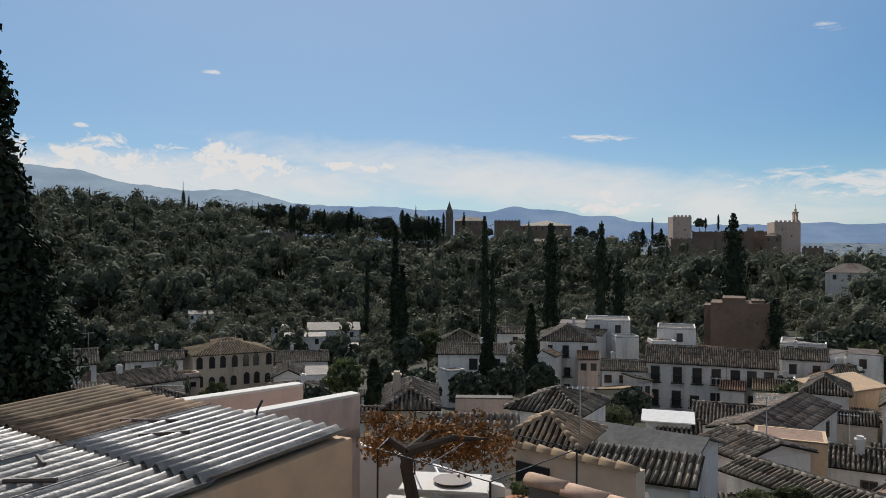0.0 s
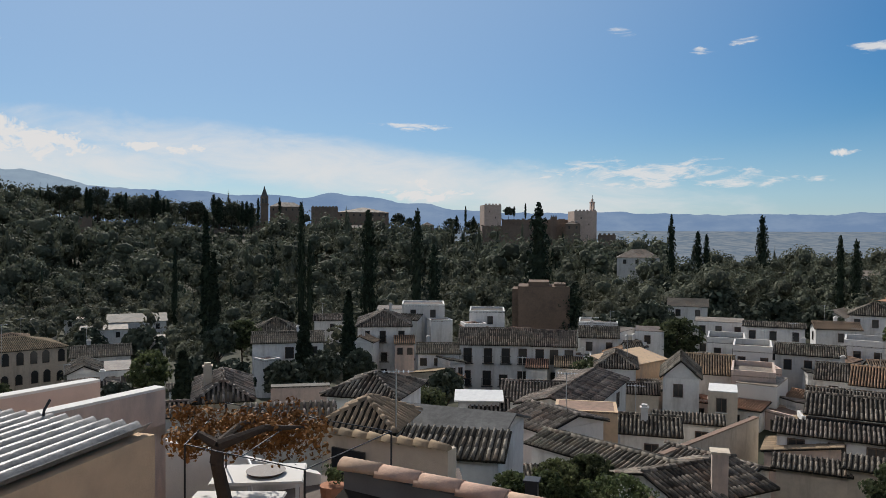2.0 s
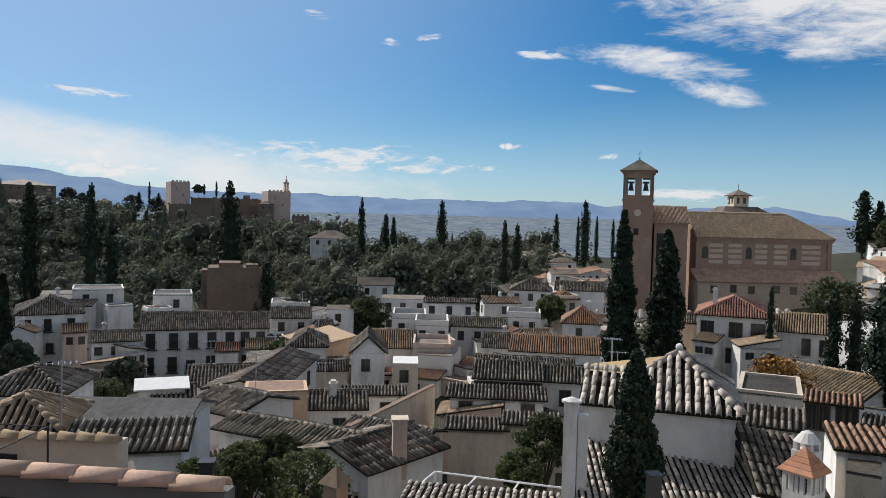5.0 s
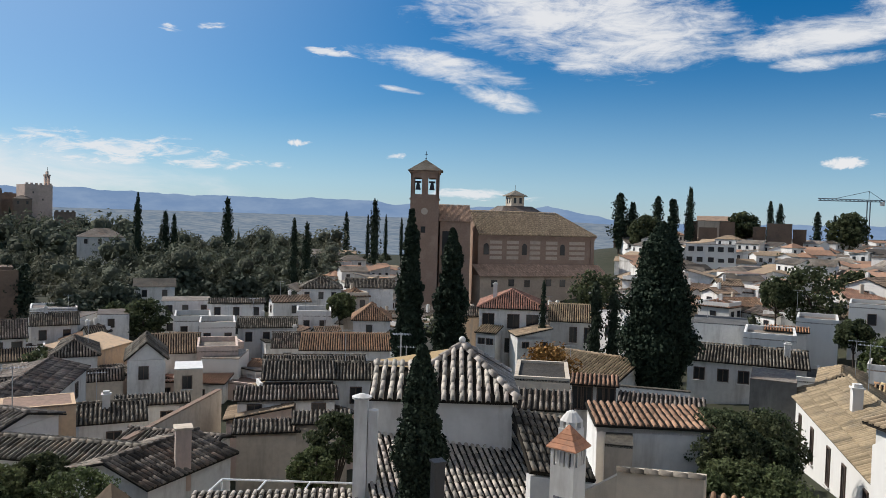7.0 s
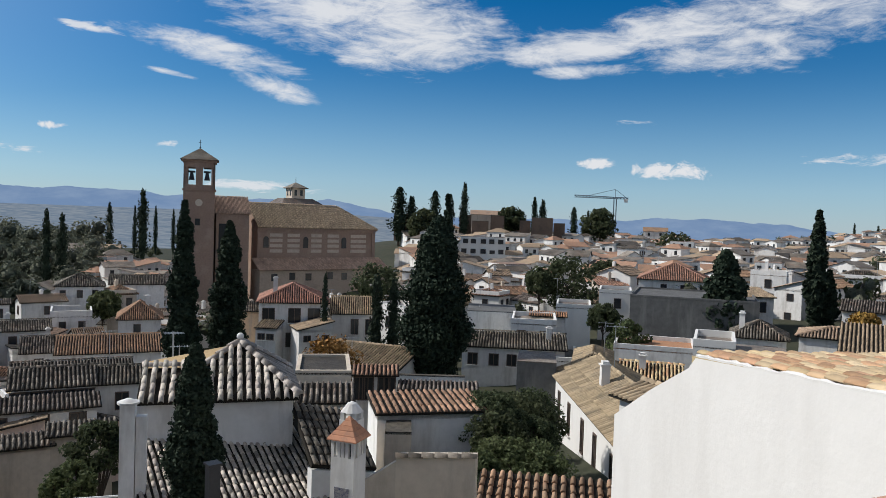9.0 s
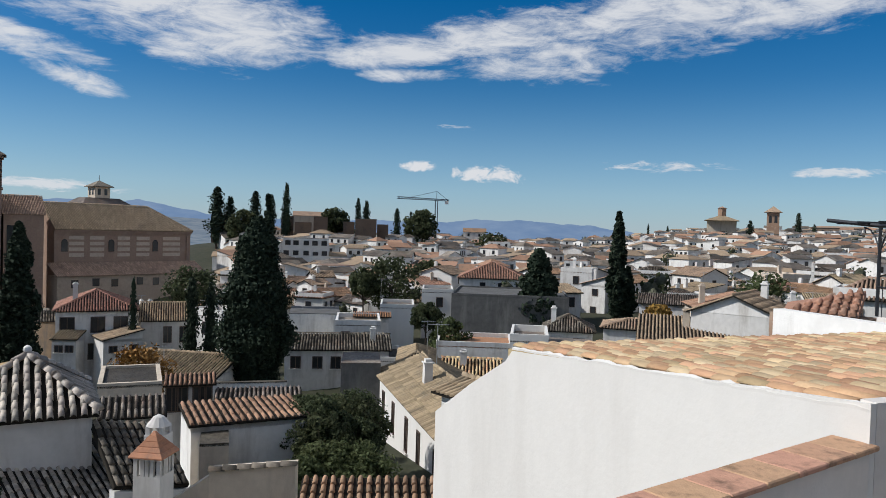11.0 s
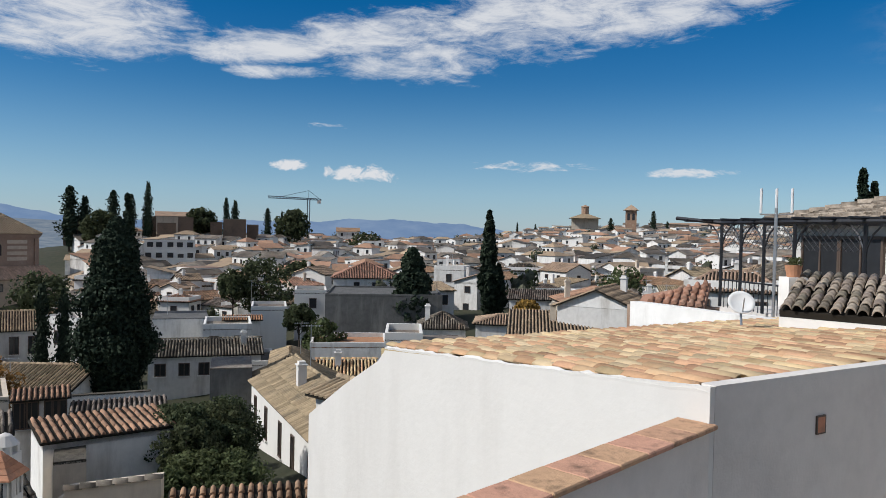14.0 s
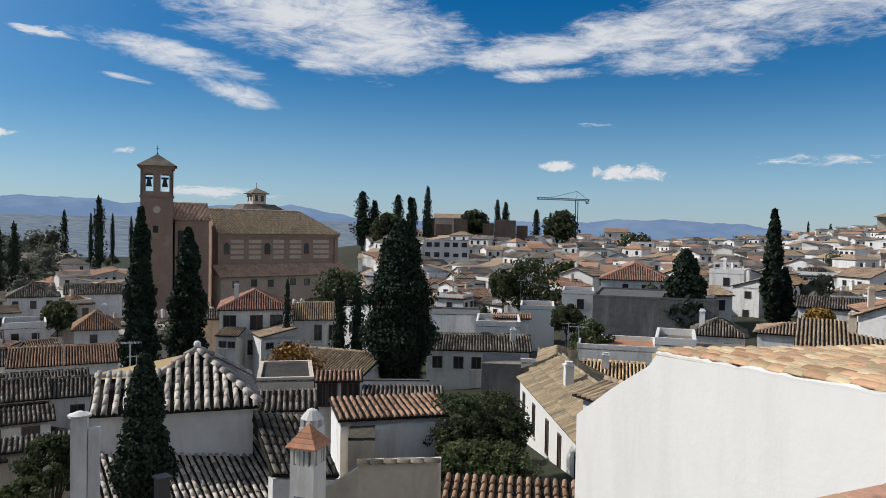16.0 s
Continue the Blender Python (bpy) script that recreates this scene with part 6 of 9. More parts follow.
def church():
    x, y, z, w, bell, cap, yaw = CHURCH_TOWER
    e = thing("church", pose(x, y, z, 0, 0, yaw), "old brick church with a square bell tower and tiled roofs", "church")
    g = ground_z(x, y)
    drop = z - g + 3
    a = w / 2
    bm = boxes((-a, 0, -drop, a, w, -bell))
    tower = part("bell_tower", bm, M_CHURCH, e, "square brick bell tower")
    # bell storey: corner piers, arches open on all sides
    t = 0.5
    bm = bmesh.new()
    for turn in range(4):
        m = pose(0, a, -bell, 0, 0, 90 * turn)
        specs = [(-a, -a, 0, -a + w * 0.12, -a + t, bell), (a - w * 0.12, -a, 0, a, -a + t, bell), (-w * 0.11, -a, 0, w * 0.11, -a + t, bell)][: 2 if turn == 2 else 3]
        specs += [(sx, -a, 0, sx + w * 0.27, -a + t, bell * 0.14) for sx in (-a + w * 0.12, w * 0.11)]
        specs += [(sx, -a, bell * 0.74, sx + w * 0.27, -a + t, bell) for sx in (-a + w * 0.12, w * 0.11)]
        for s in specs:
            for v in box(bm, *s):
                v.co = m @ v.co
    part("bell_storey", bm, M_CHURCH, tower)
    for zz, o, hh in ((-bell - 0.35, 0.22, 0.35), (-0.5, 0.3, 0.5), (-bell - 5.4, 0.12, 0.2)):
        part("cornice", boxes((-a - o, -o, zz, a + o, w + o, zz + hh)), M_CHURCH, tower)
    bm = bmesh.new()
    o = 0.75
    apex = bm.verts.new((0, a, cap + 0.6))
    c = [bm.verts.new(p) for p in ((-a - o, -o, 0), (a + o, -o, 0), (a + o, w + o, 0), (-a - o, w + o, 0))]
    for i in range(4):
        bm.faces.new((c[i], c[(i + 1) % 4], apex))
    bm.faces.new(c[::-1])
    part("tower_roof", bm, M_TILE, tower)
    bm = bmesh.new()
    tube(bm, (0, a, cap + 0.3), (0, a, cap + 2.4), 0.05, 6)
    box(bm, -0.35, a - 0.03, cap + 1.7, 0.35, a + 0.03, cap + 1.78)
    bmesh.ops.create_icosphere(bm, subdivisions=1, radius=0.2, matrix=Matrix.Translation((0, a, cap + 0.75)))
    part("finial", bm, M_IRON, tower)
    for sx in (-1, 1):
        bm = bmesh.new()
        cx = sx * w * 0.245
        tube(bm, (cx, 0.5, -bell * 0.7), (cx, 0.5, -bell * 0.45), 0.6, 12, 0.3)
        box(bm, cx - 0.7, 0.42, -bell * 0.45, cx + 0.7, 0.58, -bell * 0.38)
        part("bell", bm, M_IRON, tower)
    bm = bmesh.new()
    tube(bm, (0, 0.05, -bell - 2.9), (0, -0.1, -bell - 2.9), 0.75, 20)
    part("clock_face", bm, M_CREAM, tower)
    for sx, zz in ((-0.2, -bell - 7.6),):
        window(tower, pose(sx, -0.02, zz), 0.9, 1.3, "plain", True)
    base = e.matrix_world

    def sub(px, py, pz, yw):
        return base.inverted() @ pose(px, py, pz, 0, 0, yw)

    # nave: gabled against the transept, hipped at the far end
    x, y, z, w, rise, aisle_top, aisle_eave, yaw2 = CHURCH_NAVE
    deep, hip, o = 13.0, 8.0, 0.6
    nave = part("nave", boxes((-w / 2, 0, -22, w / 2, deep, 0)), M_CHURCH, e, "brick nave with stone bands")
    nave.matrix_basis = sub(x, y, z, yaw2)
    for zz, out in ((-0.3, 0.5), (-0.62, 0.34), (-0.95, 0.18)):
        part("cornice", boxes((-w / 2 - 0.02, -out, zz, w / 2 + out, deep + out, zz + 0.3)), M_CHURCH, nave)
    bm = bmesh.new()
    x0, x1, y0, y1 = -w / 2, w / 2 + o, -o, deep + o
    m = (y1 - y0) / 2
    rl, rr = Vector((x0, y0 + m, rise)), Vector((x1 - hip, y0 + m, rise))
    slab(bm, [(x0, y0, 0), (x1, y0, 0), rr, rl], 0.12, 1)
    slab(bm, [(x1, y1, 0), (x0, y1, 0), rl, rr], 0.12, 1)
    slab(bm, [(x1, y0, 0), (x1, y1, 0), rr], 0.12, 1)
    rnd = random.Random(4)
    run = math.hypot(m, rise)
    roof_plane(bm, (x0, y0, 0), (x1, y0, 0), (0, m, rise), run, 0, hip, pitch=0.34, r=0.115, rnd=rnd)
    roof_plane(bm, (x1, y0, 0), (x1, y1, 0), (-hip, 0, rise), math.hypot(hip, rise), m, m, pitch=0.34, r=0.115, rnd=rnd)
    ridge_tiles(bm, rl + Vector((0, 0, 0.06)), rr + Vector((0, 0, 0.06)), r=0.2, step=0.6, rnd=rnd)
    ridge_tiles(bm, (x1, y0, 0.08), rr + Vector((0, 0, 0.06)), r=0.18, step=0.6, rnd=rnd)
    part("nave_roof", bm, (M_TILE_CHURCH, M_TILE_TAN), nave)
    bm = bmesh.new()
    va = [bm.verts.new(p) for p in ((x0 + 0.05, 0, -0.02), (x0 + 0.05, deep, -0.02), (x0 + 0.05, deep / 2, rise - 0.2))]
    vb = [bm.verts.new(v.co + Vector((0.3, 0, 0))) for v in va]
    bm.faces.new(va), bm.faces.new(vb[::-1])
    for i in range(3):
        bm.faces.new((va[i], vb[i], vb[(i + 1) % 3], va[(i + 1) % 3]))
    part("gable", bm, M_CHURCH, nave)
    for s in (0.07, 0.39, 0.72):
        window(nave, pose(-w / 2 + w * s, -0.02, -4.6), 1.2, 2.0, "arch", True)
    for s, wide in ((0.15, 0.1), (0.29, 0.1), (0.48, 0.09), (0.625, 0.1), (0.85, 0.14)):
        for j in range(4):
            part("stone_panel", boxes((w * (s - 0.5 - wide / 2), -0.07, -2.1 - j * 1.22, w * (s - 0.5 + wide / 2), 0.02, -1.35 - j * 1.22)), M_PALEBAND, nave)
    for s in (0.0, 0.97):
        part("buttress", boxes((w * (s - 0.5), -0.35, -22, w * (s - 0.47), -0.01, -1.0)), M_CHURCH, nave)
    # side aisle
    depth = 5.0
    al, ar = -w / 2 - 1.2, w / 2 + 1.0
    aisle = part("aisle", boxes((al, -depth, -22, ar, -0.38, -aisle_eave)), M_AISLE, nave)
    bm = bmesh.new()
    slab(bm, [(al - 0.3, -depth - 0.5, -aisle_eave), (ar + 0.3, -depth - 0.5, -aisle_eave), (ar + 0.3, -0.36, -aisle_top), (al - 0.3, -0.36, -aisle_top)], 0.15, 1)
    roof_plane(bm, (al - 0.3, -depth - 0.5, -aisle_eave), (ar + 0.3, -depth - 0.5, -aisle_eave), (0, depth + 0.14, aisle_eave - aisle_top), math.hypot(depth + 0.14, aisle_eave - aisle_top), pitch=0.34, r=0.115, rnd=rnd)
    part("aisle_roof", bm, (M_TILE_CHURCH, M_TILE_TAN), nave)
    for k, s in enumerate((0.11, 0.25, 0.38, 0.56, 0.68, 0.93)):
        window(aisle, pose(-w / 2 + w * s - 1.2, -depth - 0.02, -aisle_eave - 2.4 + 0.2 * (k % 2)), 1.3, 1.5, "plain", True)
    # transept between tower and nave
    x, y, z, w, rise, yaw3 = CHURCH_TRANSEPT
    tr = part("transept", boxes((-w / 2, 0, -20, w / 2, 9, 0)), M_CHURCH, e)
    tr.matrix_basis = sub(x, y, z, yaw3)
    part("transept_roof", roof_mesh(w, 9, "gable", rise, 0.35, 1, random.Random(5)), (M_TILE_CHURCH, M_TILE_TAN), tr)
    for k in (0, 1):
        bm = bmesh.new()
        gable_fill(bm, w, 9, "gable", rise, k)
        part("gable", bm, M_CHURCH, tr)
    part("dark_arch", boxes((-w * 0.42, -0.06, -8.5, -w * 0.05, 0.02, -2.2)), M_PANE, tr)
    # crossing roof and lantern
    x, y, z, h, w = CHURCH_LANTERN
    ln = part("lantern", boxes((-w / 2, -w / 2, -1.5, w / 2, w / 2, h)), M_CREAM, e)
    ln.matrix_basis = sub(x, y, z, yaw2)
    for cx in (-0.22, 0.22):
        part("lantern_opening", boxes((cx * w - 0.35, -w / 2 - 0.03, h * 0.3, cx * w + 0.35, -w / 2 + 0.02, h * 0.85)), M_PANE, ln)
        side = part("lantern_opening", boxes((-w / 2 - 0.03, cx * w - 0.35, h * 0.3, -w / 2 + 0.02, cx * w + 0.35, h * 0.85)), M_PANE, ln)
    bm = bmesh.new()
    for lo, hi, zl, zh in ((w * 0.68, w * 0.68, h, h + 0.16), (w * 0.68, 0.08, h + 0.16, h + 1.6)):
        a4 = [bm.verts.new((sx * lo, sy * lo, zl)) for sx, sy in ((-1, -1), (1, -1), (1, 1), (-1, 1))]
        b4 = [bm.verts.new((sx * hi, sy * hi, zh)) for sx, sy in ((-1, -1), (1, -1), (1, 1), (-1, 1))]
        for i in range(4):
            bm.faces.new((a4[i], a4[(i + 1) % 4], b4[(i + 1) % 4], b4[i]))
        bm.faces.new(a4[::-1]), bm.faces.new(b4)
    tube(bm, (0, 0, h + 1.5), (0, 0, h + 2.9), 0.06, 5)
    part("lantern_roof", bm, M_TILE, ln)
    bm = bmesh.new()
    a4 = [bm.verts.new((sx * 7.0, sy * 6.5, -2.4)) for sx, sy in ((-1, -1), (1, -1), (1, 1), (-1, 1))]
    b4 = [bm.verts.new((sx * 4.0, sy * 2.0, 0.1)) for sx, sy in ((-1, -1), (1, -1), (1, 1), (-1, 1))]
    for i in range(4):
        bm.faces.new((a4[i], a4[(i + 1) % 4], b4[(i + 1) % 4], b4[i]))
    bm.faces.new(b4)
    part("crossing_roof", bm, M_TILE, ln)


church()


# ---- the woods below the palace hill ----


def woods(name, count, az, dist, seed, height, label, mat, cards=110, size=0.8, keep=None, slender=0.05):
    rnd = random.Random(seed)
    kinds, lumps = [], []
    ball = bmesh.new()
    bmesh.ops.create_icosphere(ball, subdivisions=1, radius=1.0)
    unit = np.array([v.co[:] for v in ball.verts])
    tris = np.array([[v.index for v in f.verts] for f in ball.faces])
    ball.free()
    for _ in range(8):
        cs, rs_ = [], []
        for i in range(4):
            a, u = rnd.uniform(0, math.tau), rnd.uniform(-0.5, 1)
            q = math.sqrt(max(0, 1 - u * u)) * rnd.uniform(0.2, 0.7)
            cs.append((math.cos(a) * q, math.sin(a) * q, u * 0.8))
            rs_.append(rnd.uniform(0.38, 0.68))
        kinds.append(clumps(cs, rs_, rnd, cards // 6, size / height * 1.5, 0.4, 0.35))
        shake = np.random.RandomState(rnd.randrange(1 << 30))
        lumps.append(np.concatenate([np.array(c) + unit * (r * 0.66 * shake.uniform(0.6, 1.15, (len(unit), 1))) for c, r in zip(cs, rs_)]))
    out, mass = [], []
    for _ in range(count):
        a = rnd.uniform(*az)
        d = math.sqrt(rnd.uniform(dist[0] ** 2, dist[1] ** 2))
        p = toward(a, 0, d)
        if keep and not keep(a, d):
            continue
        s = height * rnd.choice((0.5, 0.75, 0.95, 1.1, 1.45)) * rnd.uniform(0.85, 1.15) / 2 * (0.36 if d > 505 and a > 0 or -14 < a <= 1 and 450 < d < 560 else 1)
        slim = rnd.random() < slender
        which = rnd.randrange(len(kinds))
        size3 = np.array([s * 0.4, s * 0.4, s * 1.7]) if slim else np.array([s * rnd.uniform(0.8, 1.2), s * rnd.uniform(0.8, 1.2), s * rnd.uniform(0.8, 1.2)])
        t = rnd.uniform(0, math.tau)
        c, sn = math.cos(t), math.sin(t)
        for source, store in ((kinds, out), (lumps, mass)):
            v = source[which] * size3
            if slim:
                v[:, :2] *= np.clip(1.25 - v[:, 2:] / (s * 1.9), 0.25, 1.5)
            store.append(np.stack([v[:, 0] * c - v[:, 1] * sn + p.x, v[:, 0] * sn + v[:, 1] * c + p.y, v[:, 2] + ground_z(p.x, p.y) + s * 0.9], axis=1))
    ob = new(name, card_mesh(name, np.concatenate(out), mat))
    tagged(ob, label, "woods", kind="stuff")
    verts = np.concatenate(mass)
    faces = (tris[None] + (np.arange(len(verts) // len(unit)) * len(unit))[:, None, None]).reshape(-1, 3)
    me = bpy.data.meshes.new("crown_mass")
    me.vertices.add(len(verts))
    me.vertices.foreach_set("co", verts.astype(np.float32).ravel())
    me.loops.add(faces.size)
    me.loops.foreach_set("vertex_index", faces.astype(np.int32).ravel())
    me.polygons.add(len(faces))
    me.polygons.foreach_set("loop_start", np.arange(0, faces.size, 3, dtype=np.int32))
    me.polygons.foreach_set("use_smooth", np.ones(len(faces), dtype=bool))
    me.update(calc_edges=True)
    me.materials.append(mat if mat == M_CANE else M_WOODMASS)
    part("crown_mass", me, None, ob)


woods("hillside_woods", 2700, (-48, 31), (300, 640), 5, 13.5, "dense dark mixed woodland covering the palace hillside", M_WOODS, cards=300, size=0.9)
woods("hillside_conifers", 420, (-48, 31), (290, 640), 15, 11.0, "dark pointed conifers among the hillside woods", M_CANE, cards=180, size=0.6, slender=0.85)
woods("valley_woods", 1150, (-40, 36), (112, 335), 6, 7.0, "mixed trees filling the valley between houses", M_WOODS, cards=330, size=0.5, keep=lambda a, d: d > 165 or random.Random(d).random() < 0.35)
woods("garden_grove", 260, (27, 46), (165, 330), 7, 9.5, "dense green garden grove beyond the white houses", M_WOODS, cards=720, size=0.42)


# ---- far town: rows of houses climbing the hill ----


def town_mesh(rows):
    """Far houses, walls, roofs and windows, as one body of geometry."""
    bm = bmesh.new()
    for x, y, ze, w, d, yaw, kind, rise, tile, h, cols in rows:
        m = pose(x, y, ze, 0, 0, yaw)
        one = bmesh.new()
        box(one, -w / 2, 0, -h, w / 2, d, -0.02, 0)
        gable_fill(one, w, d, kind, rise)
        for c in range(cols):
            for r in range(2):
                cx, cz = -w / 2 + w * (c + 0.5) / cols, -1.9 - 2.8 * r
                box(one, cx - 0.45, -0.04, cz, cx + 0.45, 0.05, cz + 1.2, 4)
                box(one, cx - 0.55, -0.08, cz - 0.12, cx + 0.55, 0.05, cz - 0.01, 0)
        roof = roof_mesh(w, d, kind, rise, 0.3 if kind != "flat" else 0, 0, random)
        for f in roof.faces:
            f.material_index = tile
        tmp = bpy.data.meshes.new("tmp")
        roof.to_mesh(tmp)
        roof.free()
        one.from_mesh(tmp)
        bpy.data.meshes.remove(tmp)
        one.transform(m)
        tmp = bpy.data.meshes.new("tmp")
        one.to_mesh(tmp)
        one.free()
        bm.from_mesh(tmp)
        bpy.data.meshes.remove(tmp)
    ob = new("far_houses", mesh_of("far_houses", bm, (M_WHITE, M_TILE_TAN, M_TILE, M_TILE_RED, M_PANE, M_FLOORTILE)))
    tagged(ob, "crowded white houses with brown roofs far up the hill", "houses", kind="stuff")


TAKEN = [(o.matrix_world @ Vector((0, 3.5, 0)), 5.0) for o in scene.objects if o.type == "EMPTY" and o.parent is None]


def far_town():
    rnd = random.Random(12)
    tiles = (M_TILE, M_TILE_TAN, M_TILE_TAN, M_TILE_RED)
    far_rows, count = [], 0
    d = 62.0
    while d < 660:
        step = max(7.0, d * 0.036)
        az = 40.0 + rnd.uniform(0, 3)
        while az < 128:
            w = rnd.uniform(4.2, 8.4) * (1 if d < 300 else 1.25)
            a_mid = az + math.degrees(w / d) / 2
            az += math.degrees((w + rnd.uniform(-0.3, 1.2)) / d)
            if 50.5 < a_mid < 68 and 140 < d < 260 or a_mid < 68 and d > 255 or a_mid < 43 and d > 150:
                continue
            if d < 95 and a_mid < 66 or d < 84 and a_mid < 80 or d > 330 and a_mid < 82 or d > 520 and a_mid < 96:
                continue
            if 88 < a_mid < 98 and d > 430 or 85 < a_mid < 99 and d < 106:
                continue
            p = toward(a_mid, 0, d + rnd.uniform(-4, 4))
            if d < 230 and any((q.x - p.x) ** 2 + (q.y - p.y) ** 2 < (r + w * 0.5) ** 2 for q, r in TAKEN):
                continue
            g = ground_z(p.x, p.y)
            hgt = rnd.choice((rnd.uniform(2.6, 4.4), rnd.uniform(3.0, 5.0), rnd.uniform(4.6, 7.0)))
            kind = rnd.choice(("gable", "gable", "hip", "hip", "cross", "shedleft", "shed", "shed", "flat"))
            yaw = -a_mid + rnd.choice((0, 20, -30, 45, -55, 75)) + rnd.uniform(-8, 8)
            rise, dep = rnd.uniform(0.8, 1.5), rnd.uniform(4, 6.5)
            if count < 175 and d < 300:
                count += 1
                house(p.x, p.y, g + hgt, w, dep, yaw, kind, rise=rise, wall=rnd.choice((M_WHITE, M_WHITE, M_WHITE, M_BRIGHT, M_CREAM)), tile=rnd.choice(tiles) if kind != "flat" else M_FLOORTILE,
                      cols=rnd.choice((1, 2, 2)), rows=2, detail=0 if d > 170 else 1, parapet=0.8, side=0 if d > 150 else 1, chimney=1 if d < 230 else 0, wide=rnd.choice((0.7, 0.9, 1.1)), tall=rnd.choice((1.0, 1.3)),
                      label={"flat": "white house with a flat roof terrace", "hip": "white house under a hipped tile roof"}.get(kind, "white house under a pitched tile roof"), group="hillside houses")
            else:
                far_rows.append((p.x, p.y, g + hgt, w, dep, yaw, kind, rise, rnd.choice((1, 2, 2, 3)) if kind != "flat" else 5, 11, rnd.choice((2, 3))))
        d += step
    town_mesh(far_rows)


far_town()
woods("town_trees", 520, (44, 126), (95, 560), 9, 4.5, "scattered garden trees between the far houses", M_LEAF, cards=240, size=0.35, keep=lambda a, d: not (50 < a < 69 and d > 130))

# ---- close by: fitted corners ----
CORNER, WALL_YAW, WALL_LEN, EAVE_Z, GREY_YAW = (5.39, -2.15, -1.09), 25.0, 5.28, -1.56, -63.7
WALL_END = ((5.48, -1.75), (6.72, -2.32), (8.23, -3.09))
COPING_YAW = -47.9
COPING_Z = -1.33
VENT = (6.05, -3.24, -1.44)
ATTIC = (18.34, 16.22, -5.80), (21.22, 12.15, -5.80)
ATTIC_APEX = (21.09, 14.31, -4.38),
ATTIC_BASE = (19.08, 13.69, -6.90),
LOWER = (15.79, 13.52, -8.42), (20.14, 10.03, -8.42)
SHAFT = (13.60, 7.01, -4.39), (13.71, 6.32, -4.28), (13.76, 6.68, -4.08), (16.02, 7.76, -4.28)
NEARWALL = (16.0, 6.58, -5.47), (16.25, 4.72, -5.30)
PILLAR = (16.72, 15.03, -5.31),
FRONTROOF = (11.44, 16.96, -8.42), (15.05, 13.12, -8.42)
FRONTTOP = (14.83, 16.89, -8.33),
RAIL = (13.86, 18.94, -8.55), (15.59, 20.14, -8.67), (18.12, 16.47, -8.64), (15.15, 17.93, -8.34)
SHEET = (-0.73, 8.11, -1.95), (-2.45, 9.11, -1.95), (-3.99, 10.22, -1.95), (-1.84, 6.49, -2.03)
PARAPET = (-4.07, 12.79, -2.60), (-2.37, 14.37, -2.60), (-2.86, 12.30, -2.70), (-1.26, 13.99, -2.70)
VINE_FRAME = (-0.69, 11.15, -2.90), (0.84, 9.68, -2.90), (2.19, 11.18, -2.90), (-0.24, 13.60, -2.90)
TABLE = (0.32, 13.21, -4.05), (0.04, 12.55, -4.05)
CHAIR = (-0.75, 14.54, -4.75),
TRUNK = (-0.36, 14.39, -4.75), (-0.27, 11.52, -3.04)
VINE = (-0.92, 11.98, -2.95), (0.13, 12.53, -3.00), (1.16, 11.69, -3.00)
CREAMWALL = (1.56, 14.47, -3.77), (3.43, 12.62, -3.69)
DOOR = (1.52, 14.07, -3.98),
RIDGE = (1.17, 8.41, -2.43), (2.85, 6.66, -2.43)
POST = (3.46, 8.76, -2.91), (8.34, 6.05, -3.22), (4.92, 21.83, -5.89)
CAPPED = (12.28, 21.14, -8.17), (20.85, 29.91, -9.79)
BIGTILE = (11.06, -5.76, -1.07), (9.38, -7.33, -1.01), (12.65, -7.02, -0.61)
LOWWALL = (16.68, -5.39, -1.48), (13.23, -7.02, -1.32)
SMALLROOF = (18.50, -6.23, -1.67), (17.03, -7.24, -1.41), (18.79, -8.19, -1.17)
IRON = (18.20, -7.03, 0.46), (16.88, -7.56, 0.33), (14.45, -7.91, 0.28), (11.43, -8.78, 0.13), (16.85, -7.63, -1.58)
BACKHOUSE = (21.58, -11.54, 0.48), (16.47, -12.07, 0.28), (22.19, -12.50, 1.25)
MAST = (11.54, -5.93, 0.47), (11.51, -5.99, -1.13)
DISH = (11.31, -5.29, -1.01),
POT = (12.28, -6.66, -0.64),
CRANE = (448.02, 47.98, 23.25), (448.08, 47.43, -6.58), (434.89, 70.57, 20.86), (453.67, 41.66, 17.58)


def single(name, bm, mat, label, category, kind="", smooth=False):
    return tagged(new(name, mesh_of(name, bm, mat, smooth)), label, category, kind=kind)


def wall_run(a, b, thick, bottom, za=None, zb=None):
    """An upright wall between two plan points, its top from a to b."""
    a, b = Vector(a), Vector(b)
    side = (b - a).cross(Vector((0, 0, 1))).normalized() * thick
    if (a + side).length < a.length:
        side = -side
    bm = bmesh.new()
    top = [a, b, b + side, a + side]
    lo = [bm.verts.new((p.x, p.y, bottom)) for p in top]
    hi = [bm.verts.new(p) for p in top]
    bm.faces.new(hi), bm.faces.new(lo[::-1])
    for i in range(4):
        bm.faces.new((lo[i], lo[(i + 1) % 4], hi[(i + 1) % 4], hi[i]))
    bmesh.ops.recalc_face_normals(bm, faces=bm.faces)
    return bm


